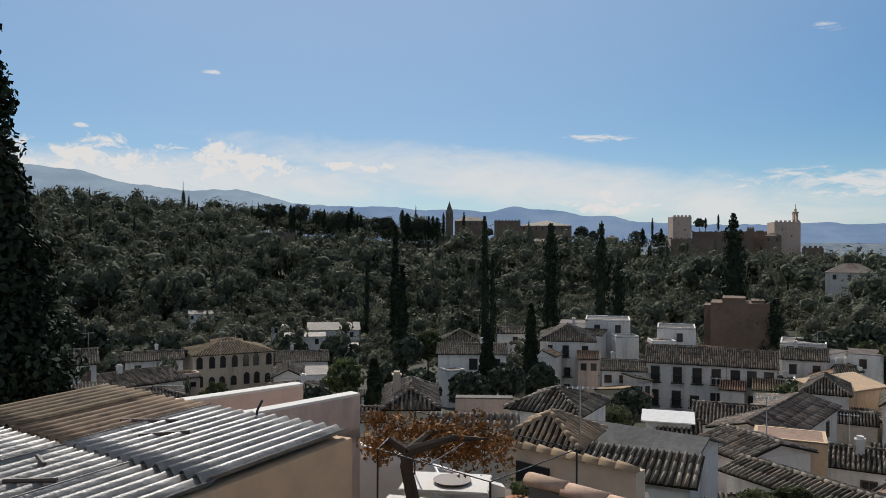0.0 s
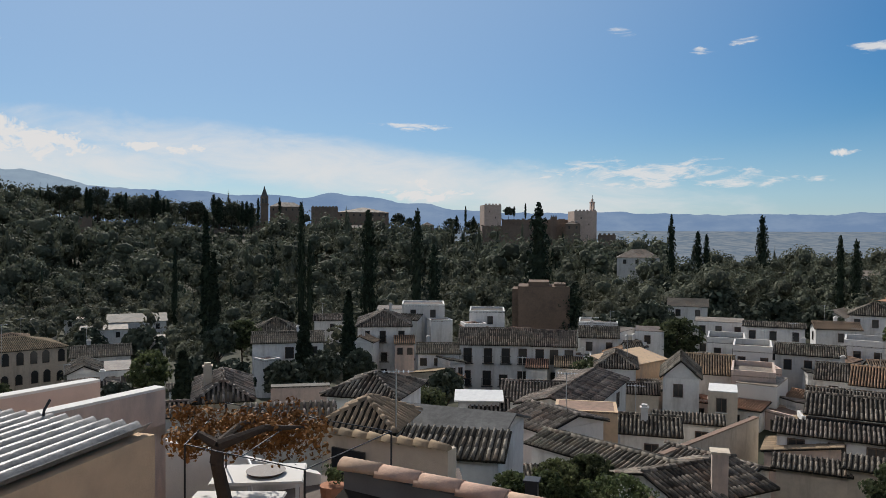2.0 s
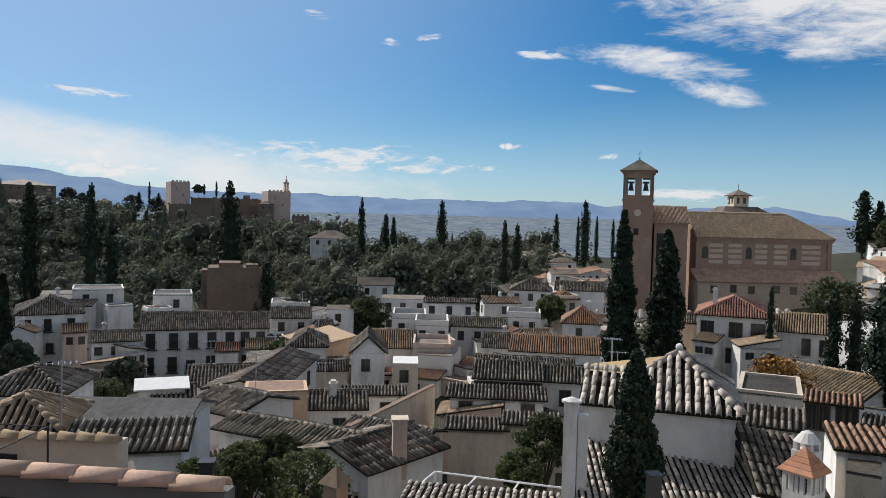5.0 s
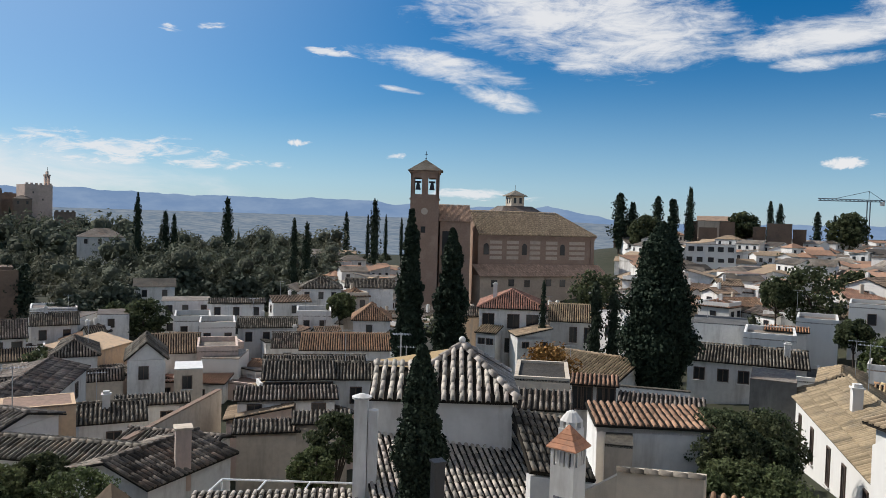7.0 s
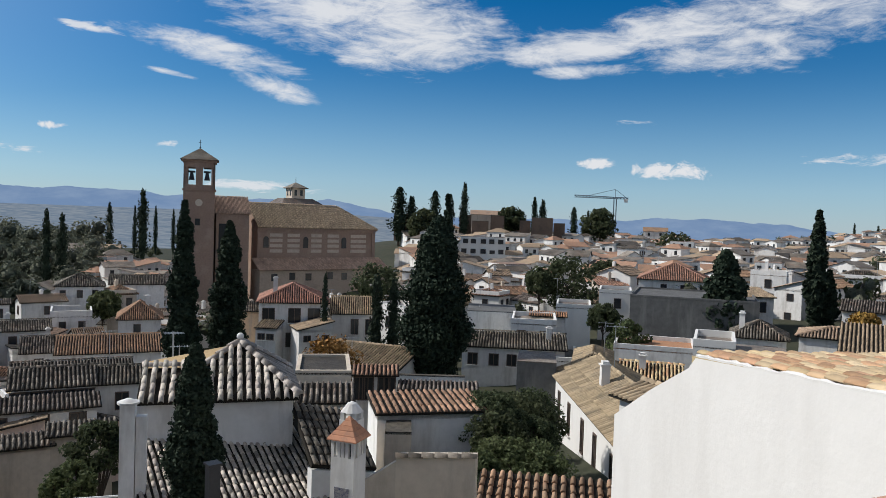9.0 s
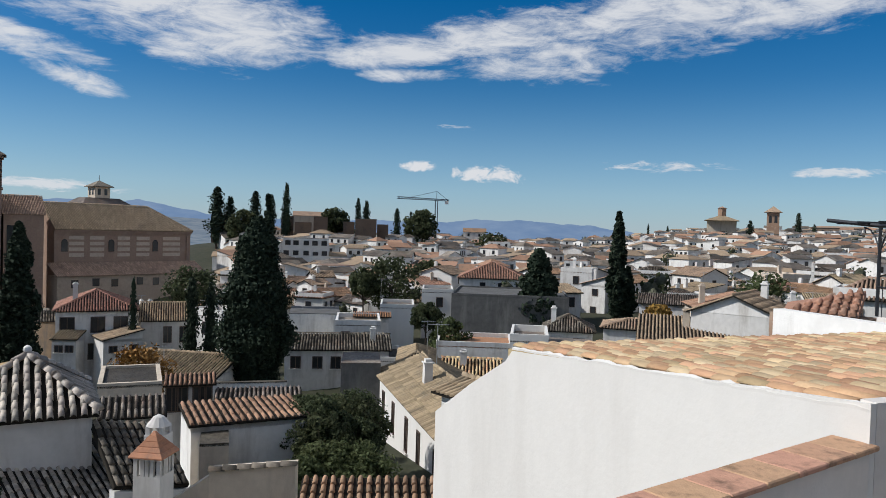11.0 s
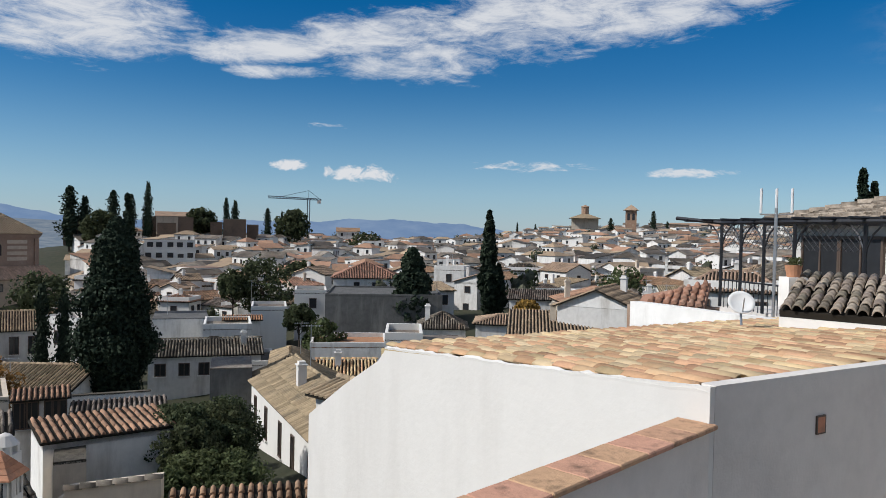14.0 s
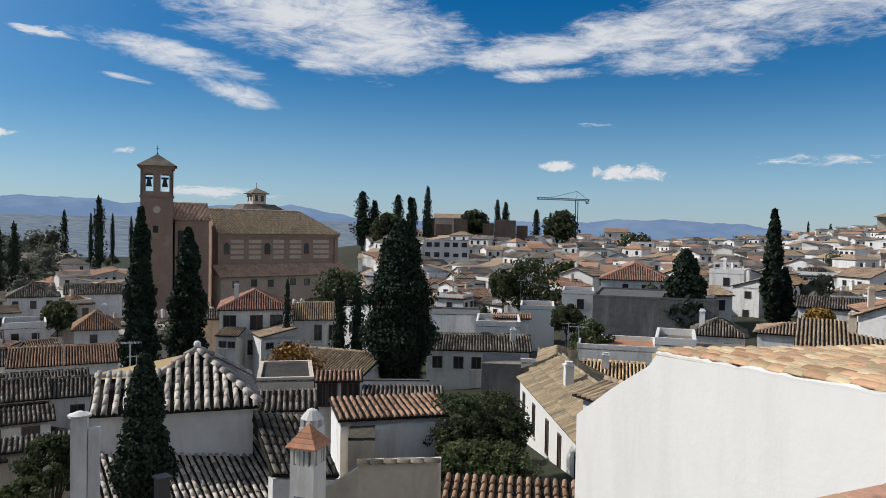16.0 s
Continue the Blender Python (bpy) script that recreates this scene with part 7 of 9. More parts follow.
def tile_mesh(r=0.1, length=0.45, taper=0.84):
    """One barrel tile: a tapered half pipe with thickness, its wide end at y 0, running up +y."""
    bm = bmesh.new()
    arc = [math.pi * k / 6 for k in range(7)]
    rows = []
    for y, k in ((0, 1.0), (length, taper)):
        for th in (0, 0.016):
            rows.append([bm.verts.new((math.cos(t) * (r * k - th), y, math.sin(t) * (r * k - th))) for t in arc])
    o0, i0, o1, i1 = rows
    for k in range(6):
        bm.faces.new((o0[k], o1[k], o1[k + 1], o0[k + 1])).smooth = True
        bm.faces.new((i0[k + 1], i1[k + 1], i1[k], i0[k])).smooth = True
        bm.faces.new((o0[k + 1], i0[k + 1], i0[k], o0[k]))
        bm.faces.new((o1[k], i1[k], i1[k + 1], o1[k + 1]))
    for k in (0, 6):
        bm.faces.new((o0[k], i0[k], i1[k], o1[k]))
    return mesh_of("roof_tile", bm, M_TILE)


def tile_field(parent, mesh, p0, p1, up, run, pitch, step, rnd, limit=300, loose=0.03):
    """Single tiles over a roof plane, each an object under its roof; the rows past the limit join as one mesh."""
    p0, p1, up = Vector(p0), Vector(p1), Vector(up).normalized()
    e = (p1 - p0)
    width = e.length
    e.normalize()
    nrm = e.cross(up).normalized()
    side = up.cross(nrm).normalized()
    count, rows = max(1, int(width / pitch)), max(1, int(run / step))
    rest, made = bmesh.new(), 0
    shift = [rnd.uniform(0, loose) for _ in range(count)]
    for c in range(count):
        for r in range(rows):
            o = p0 + e * ((c + 0.5) * pitch + rnd.uniform(-0.014, 0.014)) + up * (r * step - 0.04 + shift[c] + rnd.uniform(-0.03, 0.03)) + nrm * (0.03 + rnd.uniform(0, 0.018))
            tilt = rnd.uniform(-0.03, 0.03)
            m = Matrix((side + up * tilt, up - side * tilt, nrm)).transposed().to_4x4()
            m = Matrix.Translation(o) @ m @ Matrix.Rotation(-0.05, 4, "X")
            if made < limit:
                ob = part("roof_tile", mesh, None, parent)
                ob.matrix_basis = parent.matrix_world.inverted() @ m
                made += 1
            else:
                start = len(rest.verts)
                rest.from_mesh(mesh)
                rest.verts.ensure_lookup_table()
                for v in rest.verts[start:]:
                    v.co = m @ v.co
    if len(rest.verts):
        rest.transform(parent.matrix_world.inverted())
        part("roof_tiles", mesh_of("roof_tiles", rest, tuple(mesh.materials)), None, parent)["kind"] = "stuff"
    else:
        rest.free()


# ---- the white house beside the terrace ----


def white_house():
    rnd = random.Random(21)
    c = Vector(CORNER)
    u = Vector((math.cos(radians(WALL_YAW)), math.sin(radians(WALL_YAW)), 0))
    g = Vector((math.cos(radians(GREY_YAW)), math.sin(radians(GREY_YAW)), 0))
    e = thing("white_house", Matrix.Identity(4), "sunlit white house wall under an ochre barrel tile roof", "house")
    # sunlit wall: its top follows the roof, then steps down in a slope
    out = [(0.0, c.z + 0.05), (WALL_LEN, EAVE_Z - 0.02), *WALL_END, (WALL_END[2][0], -9.5), (0.0, -9.5)]
    bm = bmesh.new()
    front = [bm.verts.new((*(c + u * s).xy, z)) for s, z in out]
    back = [bm.verts.new((*(c + u * s + g * 0.05).xy, z)) for s, z in out]
    bm.faces.new(front), bm.faces.new(back[::-1])
    for i in range(len(out)):
        bm.faces.new((front[i], front[(i + 1) % len(out)], back[(i + 1) % len(out)], back[i]))
    bmesh.ops.recalc_face_normals(bm, faces=bm.faces)
    part("sunlit_wall", bm, M_BRIGHT, e, "bright whitewashed wall")
    # end walls and far wall
    far = c + g * 9.0
    bm = bmesh.new()
    prism(bm, [(p.x, p.y) for p in (c + u * WALL_LEN + g * 0.055, c + g * 0.055 + u * 0.13, far + u * 0.13, far + u * WALL_LEN)][::-1], -9.5, EAVE_Z - 0.12)
    part("body", bm, M_WHITE, e)
    # shaded wall, flush with the parapet that runs towards the terrace
    n = Vector((-g.y, g.x, 0))
    if n.dot(-c) < 0:
        n = -n
    lip = Vector((0, 0, 0.055))
    bm = wall_run(c + n * 0.001 + g * 0.052 + lip, far + n * 0.001 + lip, 0.12, -9.5)
    part("shaded_wall", bm, M_GREY, e, "smooth grey-white wall in shade")
    # roof
    slope = Vector((*(-u * WALL_LEN).xy, c.z - EAVE_Z))
    p1 = c + u * (WALL_LEN + 0.12)
    p1.z = EAVE_Z - 0.01
    p0 = p1 + g * 9.0
    bm = bmesh.new()
    slab(bm, [p0, p1, p1 + slope, p0 + slope], 0.1)
    part("roof", bm, M_TILE_OCHRE, e)
    mesh = tile_mesh(0.088, 0.4)
    mesh.transform(Matrix.Diagonal((1, 1, 0.5, 1)))
    mesh.materials[0] = M_TILE_OCHRE
    tile_field(e, mesh, p1 + g * 9.0, p1 + g * 0.02, slope, slope.length - 0.1, 0.172, 0.3, rnd, 300, 0.13)
    # mortar bed along the sunlit wall, in one uneven strip
    bm = bmesh.new()
    last = None
    for k in range(41):
        q = c + u * (WALL_LEN * k / 40)
        q.z = c.z + (EAVE_Z - c.z) * k / 40
        hgt, dep = rnd.uniform(0.02, 0.055), rnd.uniform(0.06, 0.12)
        row = [bm.verts.new(q + g * 0.004 + Vector((0, 0, -0.05))), bm.verts.new(q - g * 0.002 + Vector((0, 0, hgt * 0.6))), bm.verts.new(q + g * dep * 0.5 + Vector((0, 0, hgt))), bm.verts.new(q + g * dep + Vector((0, 0, -0.05)))]
        if last:
            for j in range(3):
                bm.faces.new((last[j], row[j], row[j + 1], last[j + 1]))
        last = row
    bmesh.ops.recalc_face_normals(bm, faces=bm.faces)
    part("mortar_bed", bm, M_BRIGHT, e)
    # parapet with terracotta coping
    w = thing("parapet_wall", Matrix.Identity(4), "low grey parapet capped with terracotta coping tiles", "wall", kind="structure")
    a = Vector((c.x, c.y, COPING_Z))
    length = 4.2
    gc = Vector((math.cos(radians(COPING_YAW)), math.sin(radians(COPING_YAW)), 0))
    b = a - gc * length
    part("parapet", wall_run(a + n * 0.003, b + n * 0.003, 0.2, -9.5), M_GREY, w)
    k = 13
    bm = bmesh.new()
    box(bm, -length / k / 2 + 0.0015, -0.15, 0.0, length / k / 2 - 0.0015, 0.15, 0.035)
    bmesh.ops.bevel(bm, geom=bm.edges[:], offset=0.008, segments=1, affect="EDGES")
    me = mesh_of("coping_tile", bm, M_COPING)
    for i in range(k):
        p = a - gc * (length * (i + 0.5) / k) - n * 0.1
        ob = part("coping_tile", me, None, w)
        ob.matrix_basis = pose(p.x, p.y, p.z + 0.002 + rnd.uniform(0, 0.004), 0, 0, COPING_YAW + rnd.uniform(-0.6, 0.6))
    # small vent in the shaded wall
    v = Vector(VENT)
    s = (v - c).dot(g)
    q = c + g * s + n * 0.006
    bm = bmesh.new()
    ring(bm, -0.045, -0.06, 0.045, 0.06, 0.012, -0.012, 0.01)
    vent = part("vent", bm, M_WOOD, e, "small rusty vent")
    vent.matrix_basis = pose(q.x, q.y, v.z, 0, 0, GREY_YAW + 180)
    part("vent_grille", boxes((-0.045, -0.004, -0.06, 0.045, 0.01, 0.06)), M_TERRACOTTA, vent)


white_house()


def own_terrace():
    """The plain terrace that the camera turns on: unseen, added to bounce sunlight."""
    bm = bmesh.new()
    tube(bm, (0, 0, -9.5), (0, 0, -1.65), 2.4, 20)
    single("terrace_floor", bm, M_TERRACOTTA, "unseen plain tiled terrace under the viewpoint, added to bounce light", "floor", "structure")


own_terrace()


def bounce_floor():
    """Unseen pale slab added below the shaded wall to bounce sunlight onto it."""
    c = Vector(CORNER)
    g = Vector((math.cos(radians(GREY_YAW)), math.sin(radians(GREY_YAW)), 0))
    n = Vector((-g.y, g.x, 0))
    if n.dot(-c) < 0:
        n = -n
    bm = bmesh.new()
    q = [c + n * 0.02 - g * 1.0, c + n * 0.02 + g * 9.0, c + n * 7.0 + g * 9.0, c + n * 3.0 - g * 1.0]
    prism(bm, [(p.x, p.y) for p in q], -9.5, -3.3)
    bmesh.ops.recalc_face_normals(bm, faces=bm.faces)
    single("courtyard_floor", bm, M_CREAM, "unseen pale slab added to bounce sunlight onto the shaded wall", "floor", "structure")


bounce_floor()

# ---- attic house with its lower roofs ----


def attic_house():
    rnd = random.Random(8)
    a, b = Vector(ATTIC[0]), Vector(ATTIC[1])
    w = (b - a).length
    yaw = math.degrees(math.atan2(b.y - a.y, b.x - a.x))
    mid = (a + b) / 2
    m = pose(mid.x, mid.y, a.z, 0, 0, yaw)
    e = thing("attic_house", m, "white attic house with a weathered hipped barrel tile roof", "house")
    d = 4.6
    part("wall", boxes((-w / 2 + 0.15, 0.2, -8, w / 2 - 0.2, d - 0.2, -0.02)), M_WHITE, e)
    rise = ATTIC_APEX[0][2] - a.z
    bm = bmesh.new()
    x0, x1, y1 = -w / 2, w / 2, d
    ax = w * 0.12
    A = Vector((ax, d / 2, rise))
    low = rise * 0.52
    S0 = Vector((x0, d * 0.36, low))
    hipc = Vector((ax - (rise - low) / rise * (d / 2) * 1.0, d * 0.36, low))
    planes = [[(x0, 0, 0), (x1, 0, 0), A, hipc, S0], [(x1, 0, 0), (x1, y1, 0), A], [(x1, y1, 0), (x0, y1, 0), (x0, d * 0.62, low), A], [(x0, d * 0.62, low), S0, hipc, A], [(x0, y1, 0), (x0, 0, 0), S0, (x0, d * 0.62, low)]]
    for pl in planes[:3] + planes[3:]:
        vs = [bm.verts.new(p) for p in pl]
        # The upper back-left plane takes ochre: its sunlit orange put into the colour.
        bm.faces.new(vs).material_index = int(pl is planes[3])
    box(bm, x0 + 0.02, 0.02, -0.09, x1 - 0.02, y1 - 0.02, -0.005)
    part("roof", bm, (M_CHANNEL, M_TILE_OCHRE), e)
    mesh = tile_mesh(0.092, 0.44)
    mesh.materials[0] = M_TILE_LICHEN
    roof = e
    up = Vector((0, d / 2, rise)).normalized()
    run = math.hypot(d / 2, rise)
    rot = m.to_3x3()
    pitch, count = 0.285, int(w / 0.285)
    for i in range(count):
        s = (i + 0.5) * w / count
        x = -w / 2 + s
        if x > ax:
            length = run * (w / 2 - x) / (w / 2 - ax)
        else:
            length = run * max(0.6, min(1.0, 0.6 + 0.4 * (x - hipc.x) / (ax - hipc.x)))
        n_rows = int(length / 0.36 + 0.6)
        for r in range(n_rows):
            o = Vector((x + rnd.uniform(-0.015, 0.015), 0, 0)) + up * (r * 0.36 - 0.1) + Vector((0, -0.02, 0.05 + rnd.uniform(0, 0.015)))
            nrm = Vector((0, -up.z, up.y))
            mm = Matrix((Vector((1, 0, 0)), up, nrm)).transposed().to_4x4()
            ob = part("roof_tile", mesh, None, e)
            ob.matrix_basis = Matrix.Translation(o) @ mm @ Matrix.Rotation(0.06, 4, "X") @ Matrix.Rotation(rnd.uniform(-0.03, 0.03), 4, "Z")
    bm = bmesh.new()
    ridge_tiles(bm, (x1, 0, 0.1), A + Vector((0, 0, 0.1)), r=0.13, rnd=rnd)
    ridge_tiles(bm, (x1, y1, 0.1), A + Vector((0, 0, 0.1)), r=0.13, rnd=rnd)
    ridge_tiles(bm, hipc + Vector((0, 0, 0.1)), A + Vector((0, 0, 0.1)), r=0.13, rnd=rnd)
    ridge_tiles(bm, S0 + Vector((0, 0, 0.08)), hipc + Vector((0, 0, 0.08)), r=0.12, rnd=rnd)
    roof_plane(bm, (x1, 0.1, 0.02), (x1, y1 - 0.1, 0.02), A - Vector((x1, d / 2, 0)), (A - Vector((x1, d / 2, 0))).length, d / 2, d / 2, detail=2, rnd=rnd)
    part("ridge_tiles", bm, M_TILE_LICHEN, e)
    bm = bmesh.new()
    bmesh.ops.create_uvsphere(bm, u_segments=10, v_segments=8, radius=0.13, matrix=Matrix.Translation(A + Vector((0, 0, 0.25))))
    part("finial", bm, M_WHITE, e)
    # lower roof on this side
    l0, l1 = Vector(LOWER[0]), Vector(LOWER[1])
    lw = (l1 - l0).length
    lm = pose(*((l0 + l1) / 2), 0, 0, math.degrees(math.atan2(l1.y - l0.y, l1.x - l0.x)))
    h = thing("lower_house", lm, "white lower house with dark barrel tiles below the attic", "house")
    depth = 4.0
    part("wall", boxes((-lw / 2 + 0.2, 0.25, -6, lw / 2 - 0.2, depth, -0.02)), M_WHITE, h)
    rise = ATTIC_BASE[0][2] - l0.z - 0.05
    bm = bmesh.new()
    slab(bm, [(-lw / 2, 0, 0), (lw / 2, 0, 0), (lw / 2, depth, rise), (-lw / 2, depth, rise)], 0.1)
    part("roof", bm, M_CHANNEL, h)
    mesh2 = tile_mesh(0.066, 0.42)
    mesh2.materials[0] = M_TILE_LICHEN
    tile_field(h, mesh2, lm @ Vector((-lw / 2, 0, 0)), lm @ Vector((lw / 2, 0, 0)), lm.to_3x3() @ Vector((0, depth, rise)), math.hypot(depth, rise), 0.2, 0.34, rnd, 250)
    # tiled slope that falls away beside the attic
    tl, trr, br, bl = Vector((21.39, 12.55, -6.1)), Vector((23.21, 11.25, -6.57)), Vector((21.31, 9.4, -7.76)), Vector((18.57, 9.36, -8.0))
    bl = tl + br - trr
    k = thing("side_roof", Matrix.Identity(4), "dark mossy barrel tile roof falling beside the attic", "roof")
    bm = bmesh.new()
    slab(bm, [bl, br, trr, tl], 0.12, 1)
    roof_plane(bm, bl, br, tl - bl, (tl - bl).length, 0, 0, detail=2, rnd=rnd)
    part("roof", bm, (M_TILE, M_CHANNEL), k)
    part("wall", wall_run(bl + Vector((0, 0, -0.15)), br + Vector((0, 0, -0.15)), 0.3, -12), M_WHITE, k)
    # white flue pillar
    p = Vector(PILLAR[0])
    f = thing("flue_pillar", pose(p.x, p.y, p.z, 0, 0, yaw), "white rendered flue pillar with a round cap", "chimney")
    part("shaft", boxes((-0.2, -0.2, -9, 0.2, 0.2, 0)), M_WHITE, f)
    bm = bmesh.new()
    tube(bm, (0, 0, 0.0), (0, 0, 0.06), 0.3, 14)
    tube(bm, (0, 0, 0.06), (0, 0, 0.14), 0.26, 14, 0.08)
    part("cap", bm, M_WHITE, f)
    part("side_wall", boxes((0.22, -0.15, -9, 0.5, 0.15, -0.35)), M_WHITE, f)


attic_house()


def tiled_chimney():
    a, b = Vector(SHAFT[0]), Vector(SHAFT[1])
    w = (b - a).length
    yaw = -92.0
    c = (a + b) / 2
    w *= 0.74
    e = thing("tiled_chimney", pose(c.x, c.y, a.z, 0, 0, yaw), "white square chimney with a red tiled pyramid cap", "chimney")
    h = w / 2
    part("shaft", boxes((-h, -h, -6, h, h, -0.34)), M_WHITE, e)
    t = 0.07
    for i in range(4):
        m = pose(0, 0, 0, 0, 0, 90 * i)
        for x in (-h, -h / 2 + 0.01, 0.0 - t / 2, h / 2 - t):
            pier = part("pier", boxes((x, -h, -0.34, x + t, -h + t, -0.042)), M_WHITE, e)
            pier.matrix_basis = m
    part("head", boxes((-h, -h, -0.04, h, h, 0.0)), M_WHITE, e)
    part("inner_flue", boxes((-h * 0.6, -h * 0.6, -0.34, h * 0.6, h * 0.6, -0.03)), M_IRON, e)
    bm = bmesh.new()
    o = h + 0.07
    top = SHAFT[2][2] - a.z + 0.12
    for k in range(5):
        q0, q1 = o * (1 - k / 5), o * (1 - (k + 1) / 5) + 0.015
        z0 = 0.005 + top * k / 5
        lo = [bm.verts.new((sx * q0, sy * q0, z0)) for sx, sy in ((-1, -1), (1, -1), (1, 1), (-1, 1))]
        lo2 = [bm.verts.new((v.co.x, v.co.y, z0 + 0.025)) for v in lo]
        hi = [bm.verts.new((sx * q1, sy * q1, z0 + top / 5 + 0.01)) for sx, sy in ((-1, -1), (1, -1), (1, 1), (-1, 1))]
        for i in range(4):
            j = (i + 1) % 4
            bm.faces.new((lo[i], lo[j], lo2[j], lo2[i]))
            bm.faces.new((lo2[i], lo2[j], hi[j], hi[i]))
        bm.faces.new(lo[::-1]), bm.faces.new(hi)
    part("tiled_cap", bm, M_TERRACOTTA, e, "red stepped tile cap")
    bm = boxes((-0.16, -h - 0.012, -1.55, 0.16, -h + 0.01, -0.95))
    part("glazed_panel", bm, material("blue_glazed_tile", (0.03, 0.04, 0.1), (0.35, 0.33, 0.3), fine=40, coarse=18, amount=0.9, rough=0.25, bump=0), e, "blue glazed tile panel")
    # round-headed small chimney behind
    p = Vector(SHAFT[3])
    s = thing("domed_chimney", pose(p.x, p.y, p.z, 0, 0, yaw), "small white chimney with a domed vented top", "chimney")
    part("shaft", boxes((-0.22, -0.22, -6, 0.22, 0.22, -0.42)), M_WHITE, s)
    bm = bmesh.new()
    for x in (-1, 1):
        for y in (-1, 1):
            box(bm, x * 0.15 - 0.05, y * 0.15 - 0.05, -0.42, x * 0.15 + 0.05, y * 0.15 + 0.05, -0.24)
    tube(bm, (0, 0, -0.24), (0, 0, -0.05), 0.27, 12, 0.12)
    tube(bm, (0, 0, -0.05), (0, 0, 0.0), 0.12, 12, 0.02)
    part("domed_top", bm, M_WHITE, s)
    for q, hh in ((Vector(CAPPED[0]), 0.5),):
        s = thing("capped_chimney", pose(q.x, q.y, q.z, 0, 0, 20), "old brick chimney with a pointed tile cap", "chimney")
        part("shaft", boxes((-0.28, -0.28, -6, 0.28, 0.28, -0.5)), M_BRICK, s)
        bm = bmesh.new()
        c4 = [bm.verts.new(p) for p in ((-0.42, -0.42, -0.5), (0.42, -0.42, -0.5), (0.42, 0.42, -0.5), (-0.42, 0.42, -0.5))]
        ap = bm.verts.new((0, 0, 0.05))
        for i in range(4):
            bm.faces.new((c4[i], c4[(i + 1) % 4], ap))
        bm.faces.new(c4[::-1])
        part("cap", bm, M_TILE_TAN, s)
    q = Vector(CAPPED[1])
    s = thing("stout_chimney", pose(q.x, q.y, q.z, 0, 0, -30), "stout brown rendered chimney with a flat cap", "chimney")
    part("shaft", boxes((-0.35, -0.35, -3, 0.35, 0.35, -0.1)), M_PINK, s)
    part("cap", boxes((-0.42, -0.42, -0.1, 0.42, 0.42, 0.0)), M_CREAM, s)


tiled_chimney()


def near_wall():
    a, b = Vector(NEARWALL[0]), Vector(NEARWALL[1])
    e = thing("garden_wall", Matrix.Identity(4), "cream garden wall capped with half-round tiles", "wall")
    part("wall", wall_run(a, b, 0.4, -12), M_CREAM, e)
    bm = bmesh.new()
    ridge_tiles(bm, a + Vector((0, 0, 0.01)), b + Vector((0, 0, 0.01)), r=0.085, step=0.34)
    part("coping_tiles", bm, M_TILE, e)
    c = a + (a - b).normalized() * 0.9 + Vector((0, 0, -0.65))
    part("side_wall", wall_run(a + Vector((0, 0, -0.1)), c, 0.3, -12), M_CREAM, e)


near_wall()


def front_roof():
    rnd = random.Random(3)
    a, b = Vector(FRONTROOF[0]), Vector(FRONTROOF[1])
    w = (b - a).length
    m = pose(*((a + b) / 2), 0, 0, math.degrees(math.atan2(b.y - a.y, b.x - a.x)))
    e = thing("low_house", m, "low house with a sunlit row of barrel tiles", "house")
    depth = 3.2
    rise = FRONTTOP[0][2] - a.z
    part("wall", boxes((-w / 2 + 0.2, 0.3, -6, w / 2 - 0.2, depth, -0.03)), M_CREAM, e)
    bm = bmesh.new()
    slab(bm, [(-w / 2, 0, 0), (w / 2, 0, 0), (w / 2, depth, rise), (-w / 2, depth, rise)], 0.1)
    part("roof", bm, M_CHANNEL, e)
    me = tile_mesh(0.072, 0.42)
    me.materials[0] = M_TILE_LICHEN
    tile_field(e, me, m @ Vector((-w / 2, 0, 0)), m @ Vector((w / 2, 0, 0)), m.to_3x3() @ Vector((0, depth, rise)), math.hypot(depth, rise), 0.22, 0.34, rnd, 280)
    r0, r1, r2, r3 = (Vector(p) for p in RAIL)
    f = thing("pergola_frame", Matrix.Identity(4), "white painted tube frame over a terrace", "frame")
    back = r1 + (r2 - r1) * 1.0
    for p, q in ((r0, r1), (r1, back), (r0, r0 + (back - r1)), (r0 + (back - r1) * 0.33, r1 + (back - r1) * 0.33), (r0 + (back - r1) * 0.66, r1 + (back - r1) * 0.66), (r0 + (back - r1), back)):
        part("bar", tubes([(p, q)], 0.035), M_PIPE, f)
    for p in (r0, r1, back, r0 + (back - r1)):
        part("post", tubes([(p, Vector((p.x, p.y, ground_z(p.x, p.y) - 0.5)))], 0.035), M_PIPE, f)


front_roof()

# ---- corrugated roof and pink parapets ----


def corrugated(bm, o, e, d, width, length, pitch=0.177, amp=0.036, lift=0.0):
    """A run of wavy sheet: waves side by side along e, running along d."""
    n = max(1, int(width / pitch)) * 8
    nrm = e.cross(d).normalized()
    if nrm.z < 0:
        nrm = -nrm
    last = None
    for k in range(n + 1):
        s = width * k / n
        h = amp * math.cos(k * math.tau / 8) + lift
        col = []
        for j in range(7):
            t = length * j / 6
            col.append(bm.verts.new(o + e * s + d * t + nrm * h))
        if last:
            for j in range(6):
                bm.faces.new((last[j], last[j + 1], col[j + 1], col[j])).smooth = True
        last = col


